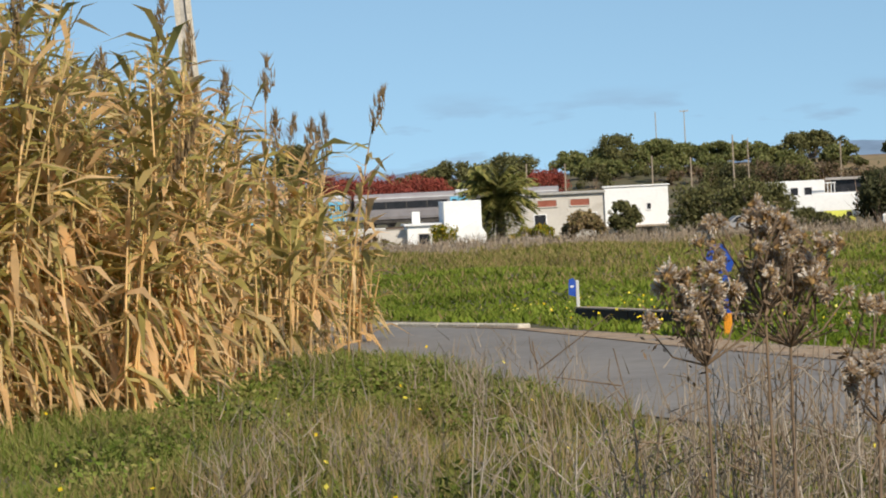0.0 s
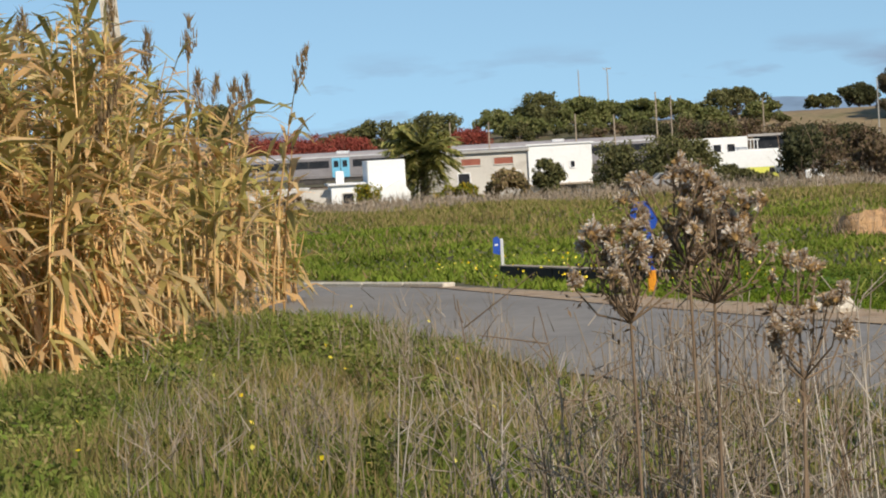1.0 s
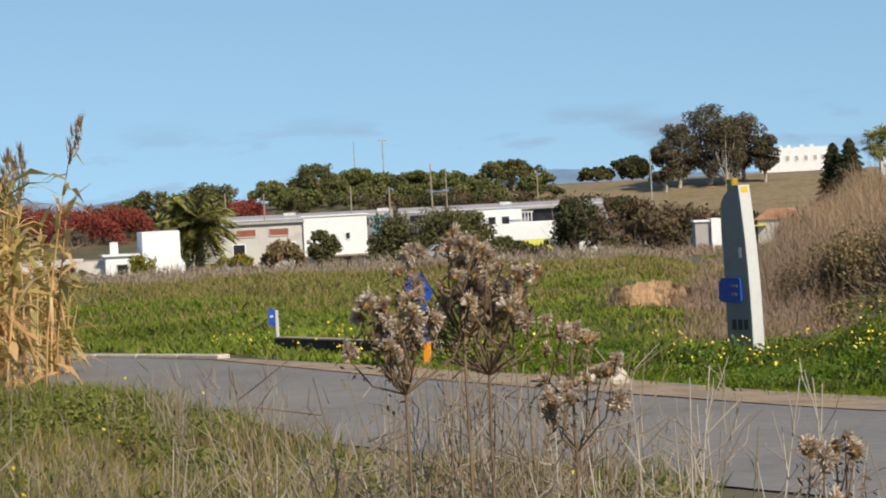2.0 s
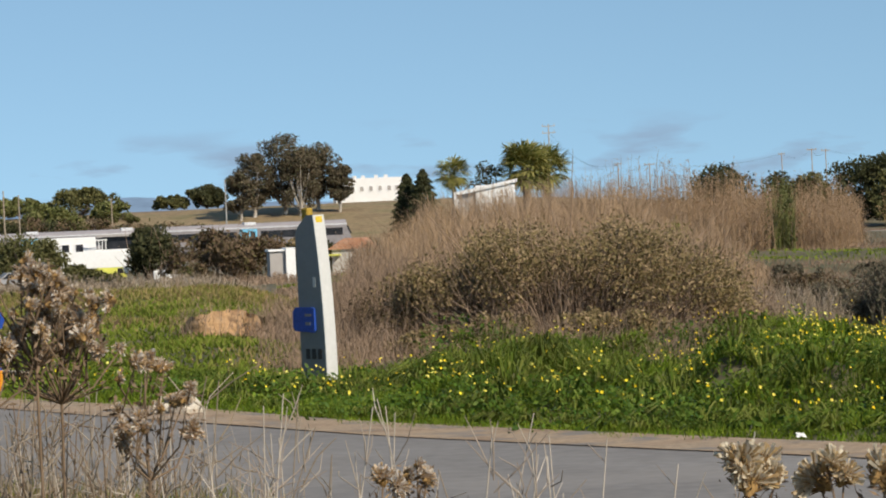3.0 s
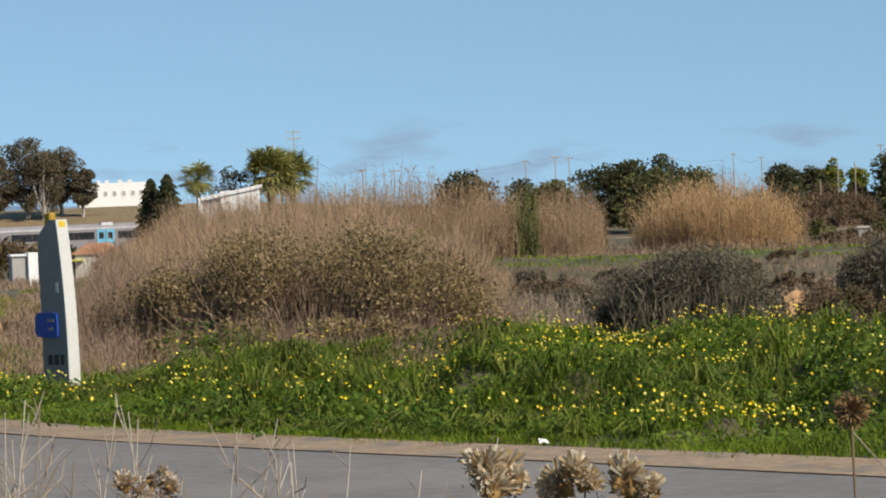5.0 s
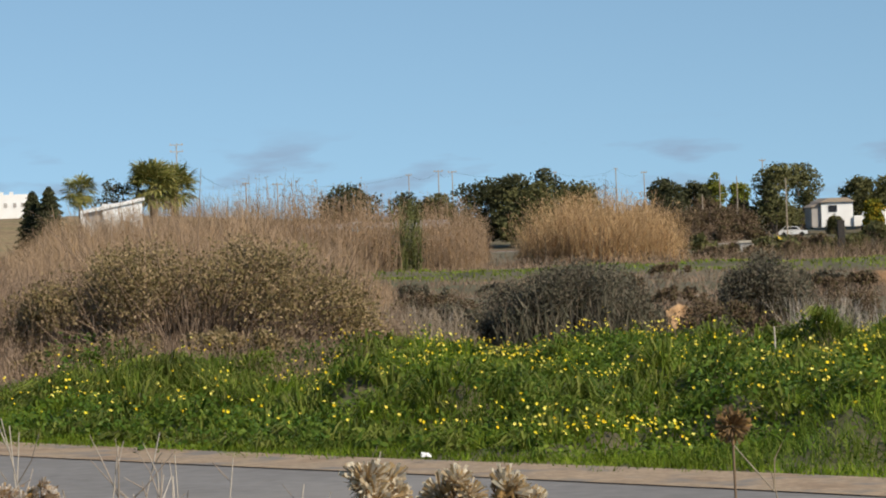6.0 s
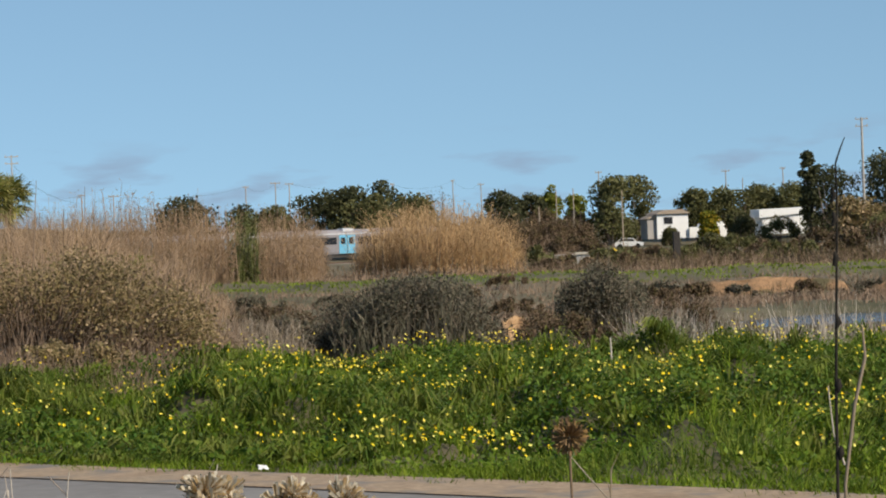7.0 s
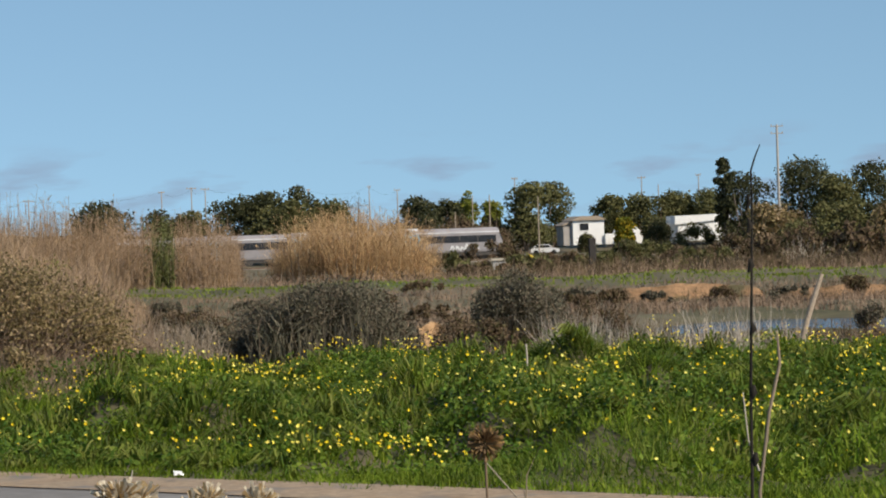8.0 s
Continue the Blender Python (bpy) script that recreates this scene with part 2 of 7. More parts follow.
    fluff=surface("fluff", [(0.62, 0.52, 0.37), (0.76, 0.68, 0.53), (0.42, 0.29, 0.15), (0.55, 0.4, 0.2)], 9.0, bump=0, per="island", through_light=0.3),
    fluff_old=surface("fluff_old", [(0.66, 0.58, 0.5), (0.8, 0.74, 0.66), (0.4, 0.28, 0.18), (0.62, 0.42, 0.2), (0.72, 0.66, 0.58)], 9.0, bump=0, per="island", through_light=0.3),
    dead_stem=surface("dead_stem", [(0.15, 0.10, 0.065), (0.24, 0.17, 0.11)], 9.0, bump=0, per="island"),
    pale_stem=surface("pale_stem", [(0.42, 0.36, 0.29), (0.55, 0.48, 0.4), (0.3, 0.24, 0.19)], 9.0, bump=0, per="island"),
    black_stem=surface("black_stem", [(0.012, 0.01, 0.008), (0.03, 0.024, 0.018)], 9.0, bump=0),
    car_grey=surface("car_grey", [(0.3, 0.3, 0.31), (0.35, 0.35, 0.36)], 3.0, rough=0.3, bump=0),
    car_white=surface("car_white", [(0.72, 0.72, 0.72), (0.66, 0.66, 0.66)], 3.0, rough=0.3, bump=0),
    car_yellow=surface("car_yellow", [(0.68, 0.66, 0.12), (0.62, 0.6, 0.1)], 3.0, rough=0.35, bump=0),
    tyre=surface("tyre", [(0.02, 0.02, 0.02), (0.03, 0.03, 0.03)], 9.0),
    litter=surface("litter_white", [(0.8, 0.8, 0.8), (0.7, 0.7, 0.7)], 9.0, bump=0),
    orange_fruit=surface("orange_leaf", [(0.10, 0.13, 0.02), (0.2, 0.2, 0.03), (0.46, 0.3, 0.02)], 1.0, bump=0, per="island", through_light=0.15),
)


# ---------------------------------------------------------------- building blocks
def at(az, dist):
    """Plan position by bearing (degrees right of +y) and distance from the origin."""
    return dist * math.sin(radians(az)), dist * math.cos(radians(az))


def smooth(a, b, v):
    s = np.clip((np.asarray(v, float) - a) / (b - a), 0, 1)
    return s * s * (3 - 2 * s)


def ground(x, y):
    """Height of the land: a road verge, a ditch with a pool, the low plain with the railway, a rise behind it."""
    x, y = np.asarray(x, float), np.asarray(y, float)
    d, az = np.hypot(x, y), np.degrees(np.arctan2(x, y))
    right = np.interp(d, [0, 20, 25, 30, 38, 46, 58, 84, 95, 104, 130, 200, 250, 390], [0, 0, -.03, -.11, -.22, -.5, -.8, -.8, -.5, -.22, -.85, -2.2, -2.9, -3.0])
    left = np.interp(d, [0, 38, 48, 60, 72, 100, 200, 250, 390], [0, 0, .12, .27, .1, -.8, -2.6, -3.1, -3.0])
    z = right + (left - right) * smooth(-5.5, -9.5, az)
    rise = np.interp(az, [-40, -22, -16, -11, -4, 0, 14, 30], [5.4, 5.4, 5.6, 6.3, 6.4, 4.2, 3.4, 3.4])
    begin = np.interp(az, [-5, 2, 6], [398, 405, 455])
    z = z + rise * smooth(0, 77, d - begin) - 14 * smooth(620, 1500, d)
    lump = 0.05 * (np.sin(x * 1.3 + 0.7 * y) + np.sin(y * 0.9 - 0.5 * x + 1.0)) * smooth(20, 40, d)
    past = 0.758 * (x + 7.1) + 0.652 * (y - 29.3)
    bank = smooth(0.7, 2.6, past) * (1 - smooth(38, 41, d)) * smooth(-7.0, -5.2, az)
    lump = lump * smooth(0.3, 3.0, np.where(past > 0, past, -6.5 - past))
    tuft = np.maximum(0, np.sin(x * 5.1 + 1.2 * np.sin(y * 2.2)) * np.sin(y * 4.3 + 1.5 * np.sin(x * 1.6))) ** 1.5
    lump = lump + 0.14 * bank * (np.sin(x * 2.3 + 1.1 * np.sin(y * 1.7)) + np.sin(y * 2.9 + 1.3 * np.sin(x * 1.9)) - 0.4) + 0.23 * bank * tuft
    basin = 1 - smooth(0.55, 1.0, np.hypot((d - 72.5) / 6.6, np.maximum(0, 12.4 - az) / 2.9))
    lump = lump * (1 - 0.6 * basin) - 0.45 * basin * smooth(20, 17.5, az)
    return z + lump * (1 - smooth(200, 260, d))


def mesh_of(name, verts, faces, material):
    """A mesh from arrays: verts (n, 3) and faces (m, 3 or 4)."""
    verts, faces = np.asarray(verts, np.float32), np.asarray(faces, np.int32)
    me = bpy.data.meshes.new(name)
    me.vertices.add(len(verts))
    me.vertices.foreach_set("co", verts.ravel())
    k = faces.shape[1]
    me.loops.add(faces.size)
    me.loops.foreach_set("vertex_index", faces.ravel())
    me.polygons.add(len(faces))
    me.polygons.foreach_set("loop_start", np.arange(0, faces.size, k, dtype=np.int32))
    me.polygons.foreach_set("loop_total", np.full(len(faces), k, dtype=np.int32))
    me.materials.append(material)
    me.update(calc_edges=True)
    return me


def thing(name, x, y, z, rz=0.0, label="", category="", group="", kind=""):
    ob = new(name)
    ob.empty_display_size = 0.2
    ob.matrix_world = pose(x, y, z, 0, 0, rz)
    return tagged(ob, label, category, group, kind)


def child(name, me, parent, m=None, label=""):
    ob = new(name, me)
    ob.parent = parent
    if m is not None:
        ob.matrix_basis = m
    return tagged(ob, label)


def part(name, bm, material, parent, label=""):
    me = bpy.data.meshes.new(name)
    bm.to_mesh(me)
    bm.free()
    me.materials.append(material)
    return child(name, me, parent, None, label)


def box(bm, x0, x1, y0, y1, z0, z1, bevel=0.0):
    r = bmesh.ops.create_cube(bm, size=1.0, matrix=Matrix.Translation(((x0 + x1) / 2, (y0 + y1) / 2, (z0 + z1) / 2)) @ Matrix.Diagonal((abs(x1 - x0), abs(y1 - y0), abs(z1 - z0), 1)))
    if bevel:
        edges = list({e for v in r["verts"] for e in v.link_edges})
        bmesh.ops.bevel(bm, geom=edges, offset=bevel, segments=1, affect="EDGES")
    return bm


def boxed(*args, bevel=0.0):
    return box(bmesh.new(), *args, bevel=bevel)


def prism(outline, y0, y1):
    """A solid from an outline in x and z, between two depths in y."""
    bm = bmesh.new()
    a = [bm.verts.new((x, y0, z)) for x, z in outline]
    b = [bm.verts.new((x, y1, z)) for x, z in outline]
    bm.faces.new(a)
    bm.faces.new(b[::-1])
    for i in range(len(a)):
        j = (i + 1) % len(a)
        bm.faces.new((a[j], a[i], b[i], b[j]))
    bmesh.ops.recalc_face_normals(bm, faces=bm.faces)
    return bm


def tube(points, radii, sides=5):
    """Verts and quad faces of a tapered tube along points."""
    p, r = np.asarray(points, float), np.broadcast_to(np.asarray(radii, float), (len(points),))
    d = np.gradient(p, axis=0)
    d /= np.linalg.norm(d, axis=1, keepdims=True) + 1e-9
    ref = np.where(np.abs(d[:, 2:3]) > 0.9, [[1.0, 0, 0]], [[0, 0, 1.0]])
    u = np.cross(d, ref)
    u /= np.linalg.norm(u, axis=1, keepdims=True) + 1e-9
    w = np.cross(d, u)
    a = np.arange(sides) * 2 * math.pi / sides
    v = (p[:, None] + r[:, None, None] * (np.cos(a)[None, :, None] * u[:, None] + np.sin(a)[None, :, None] * w[:, None])).reshape(-1, 3)
    i, k = np.meshgrid(np.arange(len(p) - 1), np.arange(sides), indexing="ij")
    k2 = (k + 1) % sides
    f = np.stack([i * sides + k, i * sides + k2, (i + 1) * sides + k2, (i + 1) * sides + k], -1).reshape(-1, 4)
    return v, f


def joined(pieces):
    vs, fs, n = [], [], 0
    for v, f in pieces:
        vs.append(v)
        fs.append(np.asarray(f) + n)
        n += len(v)
    return np.concatenate(vs), np.concatenate(fs)


def blades(rng, base, height, width, lean=0.35, toward=None):
    """One triangle a blade, from base points, with heights and widths."""
    n = len(base)
    a = rng.uniform(0, 2 * math.pi, n)
    side = np.stack([np.cos(a), np.sin(a), 0 * a], 1) * (np.broadcast_to(width, n)[:, None] / 2)
    b = rng.uniform(0, 2 * math.pi, n)
    h = np.broadcast_to(height, n)
    tilt = np.abs(rng.normal(0, lean, n)) * h
    tip = base + np.stack([np.cos(b) * tilt, np.sin(b) * tilt, h], 1)
    if toward is not None:
        tip = tip + np.asarray(toward) * h[:, None]
    v = np.stack([base - side, base + side, tip], 1).reshape(-1, 3)
    return v, np.arange(3 * n).reshape(-1, 3)


def leaves(rng, centre, size, aspect=0.5, flat=0.0):
    """One rhombic leaf (a quad) at each centre, turned at random."""
    n = len(centre)
    d = rng.normal(0, 1, (n, 3))
    d[:, 2] *= 1 - flat
    d /= np.linalg.norm(d, axis=1, keepdims=True)
    e = np.cross(d, rng.normal(0, 1, (n, 3)))
    e /= np.linalg.norm(e, axis=1, keepdims=True) + 1e-9
    s = np.broadcast_to(size, n)[:, None]
    v = np.stack([centre - d * s / 2, centre + e * s * aspect / 2, centre + d * s / 2, centre - e * s * aspect / 2], 1)
    return v.reshape(-1, 3), np.arange(4 * n).reshape(-1, 4)


def clump_points(rng, centres, radii, n, shell=0.55, squash=0.8):
    """n points in the outer shells of clumps."""
    w = np.asarray(radii) ** 2
    k = rng.choice(len(centres), n, p=w / w.sum())
    d = rng.normal(0, 1, (n, 3))
    d /= np.linalg.norm(d, axis=1, keepdims=True)
    r = np.asarray(radii)[k] * (shell + (1 - shell) * rng.random(n) ** 0.7) * rng.uniform(0.8, 1.15, n)
    d[:, 2] *= squash
    return np.asarray(centres)[k] + d * r[:, None]


# ---------------------------------------------------------------- land, road, railway
def make_ground():
    az = np.concatenate([np.arange(-180, -34, 8.0), np.arange(-34, 24, 0.35), np.arange(24, 180, 8.0)])
    d = np.concatenate([[0.0], np.geomspace(1, 16, 7), np.arange(17, 60, 0.6), np.geomspace(60, 700, 95), np.geomspace(760, 4800, 14)])
    a, r = np.meshgrid(np.radians(az), d, indexing="ij")
    x, y = r * np.sin(a), r * np.cos(a)
    v = np.stack([x, y, ground(x, y)], -1).reshape(-1, 3)
    na, nd = len(az), len(d)
    i, k = np.meshgrid(np.arange(na), np.arange(nd - 1), indexing="ij")
    j = (i + 1) % na
    f = np.stack([i * nd + k, i * nd + k + 1, j * nd + k + 1, j * nd + k], -1).reshape(-1, 4)
    ob = new("ground", mesh_of("ground", v, f[:, ::-1], M["ground"]))
    tagged(ob, "uneven open ground of soil, weeds and thin grass", "ground", kind="structure")


make_ground()


def draped(name, left, right, lift, material, n=60, cols=5):
    """A strip laid on the land between two lines in plan, each a list of (x, y)."""
    def along(line):
        line = np.asarray(line, float)
        s = np.r_[0, np.cumsum(np.hypot(*np.diff(line, axis=0).T))]
        t = np.linspace(0, s[-1], n)
        return np.stack([np.interp(t, s, line[:, 0]), np.interp(t, s, line[:, 1])], 1)
    a, b = along(left), along(right)
    w = np.linspace(0, 1, cols)[None, :, None]
    p = a[:, None] * (1 - w) + b[:, None] * w
    v = np.concatenate([p, (ground(p[..., 0], p[..., 1]) + lift)[..., None]], -1).reshape(-1, 3)
    i, k = np.meshgrid(np.arange(n - 1), np.arange(cols - 1), indexing="ij")
    f = np.stack([i * cols + k, i * cols + k + 1, (i + 1) * cols + k + 1, (i + 1) * cols + k], -1).reshape(-1, 4)
    ob = new(name, mesh_of(name, v, f, material))
    me = ob.data
    if sum(pl.normal.z for pl in me.polygons) < 0:
        me.flip_normals()
    return ob


# the lane runs from far on the left to near on the right and bends away at its far end
FAR_EDGE = [(-30, 41.5), (-20, 38.6), (-12.9, 35.9), (-10.4, 34.0), (-7.1, 29.3), (-4.35, 25.9), (-2.2, 23.3), (-0.3, 21.1), (2.35, 18.3), (8, 12.0), (16, 3.5)]
NEAR_EDGE = [(-30, 39.5), (-20, 36.6), (-12.6, 33.2), (-9.9, 28.5), (-7.5, 24.7), (-5.8, 21.4), (-3.6, 18.6), (-1.5, 16.2), (0.5, 13.8), (5, 8.8), (12, 0.8)]
tagged(draped("road", NEAR_EDGE, FAR_EDGE, 0.012, M["asphalt"], 120, 7), "worn grey asphalt country lane", "road", kind="structure")
shoulder = [(x + 0.45 * k, y + 0.43 * k) for x, y in FAR_EDGE for k in [max(0.3, min(1.0, (36 - y) / 7))]]
tagged(draped("road_shoulder", [(x - k * (0.22 + 0.05 * math.sin(7 * x)), y - k * 0.22) for x, y in FAR_EDGE for k in [max(0.15, min(1.0, (33 - y) / 7))]], shoulder, 0.02, M["shoulder"], 120, 4), "sandy pale dirt shoulder beside the lane", "shoulder", kind="structure")

kerb = thing("kerb", 0, 0, 0, 0, "pale concrete kerb at the edge of the lane", "kerb", kind="structure")
for k in range(6):
    a, b = at(-21.2 + k * 0.74, 39.2 - k * 0.62), at(-20.46 + k * 0.74, 38.58 - k * 0.62)
    ln = math.hypot(b[0] - a[0], b[1] - a[1])
    ob = part("kerb_stone", boxed(-ln / 2 + 0.006, ln / 2 - 0.006, -0.09, 0.09, -0.1, 0.04, bevel=0.012), M["kerb"], kerb)
    ob.matrix_basis = pose((a[0] + b[0]) / 2, (a[1] + b[1]) / 2, 0.02, 0, 0, math.degrees(math.atan2(b[1] - a[1], b[0] - a[0])))

# pool in the ditch
pool_pts = [at(a, d) for a, d in ((9.3, 65.5), (18.5, 65.5), (18.5, 79.5), (9.3, 79.5))]
bm = bmesh.new()
bm.faces.new([bm.verts.new((x, y, -0.97)) for x, y in pool_pts])
bmesh.ops.recalc_face_normals(bm, faces=bm.faces)
me = bpy.data.meshes.new("water")
bm.to_mesh(me)
bm.free()
me.materials.append(M["water"])
if me.polygons[0].normal.z < 0:
    me.flip_normals()
tagged(new("water", me), "still grey-blue water of a small pool", "water", kind="structure")

# dry hillside behind the railway
lines = [[at(a, d) for a in np.arange(-13, 2.1, 0.5)] for d in (396, 620)]
tagged(draped("hillside", lines[0], lines[1], 0.06, M["dry_field"], 60, 24), "dry brown grass hillside behind the railway", "field", kind="structure")

# hills on the horizon, their haze put into a blue base colour
def make_hills():
    az = np.arange(-40, 34, 0.25)
    top = -4 + 26 * smooth(1, -9, az) + 7 * np.sin(az * 0.55 + 1) + 4 * np.sin(az * 1.7) + 2 * np.sin(az * 4.1 + 2)
    x, y = 3400 * np.sin(np.radians(az)), 3400 * np.cos(np.radians(az))
    x2, y2 = x * 1.2, y * 1.2
    v = np.concatenate([np.stack([x, y, -30 + 0 * x], 1), np.stack([(x + x2) / 2, (y + y2) / 2, top], 1), np.stack([x2, y2, -30 + 0 * x], 1)])
    n = len(az)
    i = np.arange(n - 1)
    f = np.concatenate([np.stack([i, i + 1, n + i + 1, n + i], 1), np.stack([n + i, n + i + 1, 2 * n + i + 1, 2 * n + i], 1)])
    tagged(new("backdrop", mesh_of("backdrop", v, f, M["hill"])), "distant hills on the horizon, haze painted in as blue", "hills", kind="structure")


make_hills()

# the railway, a straight line from (-105.3, 344.3) towards (49.6, 381.8)
RAIL_A, RAIL_B = np.array((-105.3, 344.3)), np.array((49.6, 381.8))
RAIL_DIR = (RAIL_B - RAIL_A) / np.linalg.norm(RAIL_B - RAIL_A)
RAIL_YAW = math.degrees(math.atan2(RAIL_DIR[1], RAIL_DIR[0]))
RAIL_Z = -2.75
railway = thing("railway_track", *((RAIL_A + RAIL_B) / 2), RAIL_Z, RAIL_YAW, "single railway track on a ballast bed", "railway", kind="structure")
bm = prism([(-2.6, -0.8), (2.6, -0.8), (1.6, -0.16), (-1.6, -0.16)], -190, 190)
for v in bm.verts:
    v.co.x, v.co.y = v.co.y, -v.co.x
part("ballast_bed", bm, M["ballast"], railway)
for s in (-0.83, 0.83):
    part("rail", boxed(-190, 190, s - 0.035, s + 0.035, -0.14, 0.0), M["rail"], railway)


# ---------------------------------------------------------------- plants
def pts_in(rng, n, az, dist):
    """Random plan points, even in area, between bearings and distances."""
    a = rng.uniform(*az, n)
    d = np.sqrt(rng.uniform(dist[0] ** 2, dist[1] ** 2, n))
    x, y = d * np.sin(np.radians(a)), d * np.cos(np.radians(a))
    return x, y


FE = np.array(FAR_EDGE)
NE = np.array(NEAR_EDGE)


def beyond(x, y):
    """Metres past the far edge of the lane, roughly."""
    return (y - np.interp(x, FE[:, 0], FE[:, 1])) * 0.68


def before(x, y):
    """Metres on the near side of the lane, roughly."""
    return (np.interp(x, NE[:, 0], NE[:, 1]) - y) * 0.6


def soft_noise(x, y, s, seed=0.0):
    return (np.sin(x * s + seed) * np.cos(y * s * 1.13 - seed) + np.sin((x + y) * s * 0.61 + 2 * seed) + np.sin((x - 1.7 * y) * s * 0.37 + seed)) / 3


def add_grass(name, label, x, y, height, width, material, rng, lean=0.4, category="grass"):
    base = np.stack([x, y, ground(x, y) - 0.02], 1)
    v, f = blades(rng, base, height, width, lean)
    return tagged(new(name, mesh_of(name, v, f, material)), label, category, kind="stuff")


def arching(rng, root, tip, rise, width):
    """Arching strips of three triangles from root to tip, lifted at the middle."""
    n = len(root)
    d = tip - root
    side = np.stack([-d[:, 1], d[:, 0], 0 * d[:, 0]], 1)
    side = side / (np.linalg.norm(side, axis=1, keepdims=True) + 1e-6) + rng.normal(0, 0.35, (n, 3))
    side *= np.broadcast_to(width, n)[:, None] / 2
    mid = root + d * 0.5
    mid[:, 2] += rise
    v = np.stack([root - side * 0.6, root + side * 0.6, mid + side, mid - side, tip], 1).reshape(-1, 3)
    i = np.arange(n)[:, None] * 5
    return v, np.concatenate([i + [0, 1, 2], i + [0, 2, 3], i + [3, 2, 4]])


def bank_end(x, y):
    """Distance at which the lush bank gives way to scrub."""
    az = np.degrees(np.arctan2(x, y))
    return np.interp(az, [-8, -5, -2, 1, 3], [33.0, 34.2, 36.5, 38.8, 41]) + 1.1 * soft_noise(x, y, 0.7)


def tussocks(rng, n, az, dist, per, size, material, label, droop=0.75, width=0.0145):
    """Domed tussocks of long arching blades, combed over to one side."""
    x, y = pts_in(rng, n, az, dist)
    b = beyond(x, y)
    keep = (b > 0.95) & (np.hypot(x, y) < bank_end(x, y)) & ((x > -3.9) | (b < 2.6)) & (soft_noise(x, y, 1.3, 2.5) + rng.normal(0, 0.4, n) > -0.1)
    x, y, b = x[keep], y[keep], b[keep]
    m = len(x)
    rad = rng.uniform(*size, m) * (0.45 + 0.55 * smooth(0.9, 2.0, b))
    comb = rng.normal(0, 0.35, (m, 2)) + (-0.15, -0.2)
    k = np.repeat(np.arange(m), per)
    a = rng.uniform(0, 2 * math.pi, len(k))
    q = np.sqrt(rng.uniform(0.05, 1, len(k)))
    rk = rad[k]
    px, py = x[k] + np.cos(a) * q * rk * 0.35, y[k] + np.sin(a) * q * rk * 0.35
    root = np.stack([px, py, ground(px, py)], 1)
    out = np.stack([np.cos(a) * q + comb[k, 0], np.sin(a) * q + comb[k, 1]], 1) * rk[:, None]
    tip = root + np.concatenate([out, (rk * rng.uniform(0.05, 0.75, len(k)) * (1.2 - droop * q))[:, None]], 1)
    v, f = arching(rng, root, tip, rk * rng.uniform(0.25, 0.6, len(k)), width * rng.uniform(0.6, 1.4, len(k)))
    return tagged(new("grass_tussocks", mesh_of("grass_tussocks", v, f, material)), label, "grass", kind="stuff")


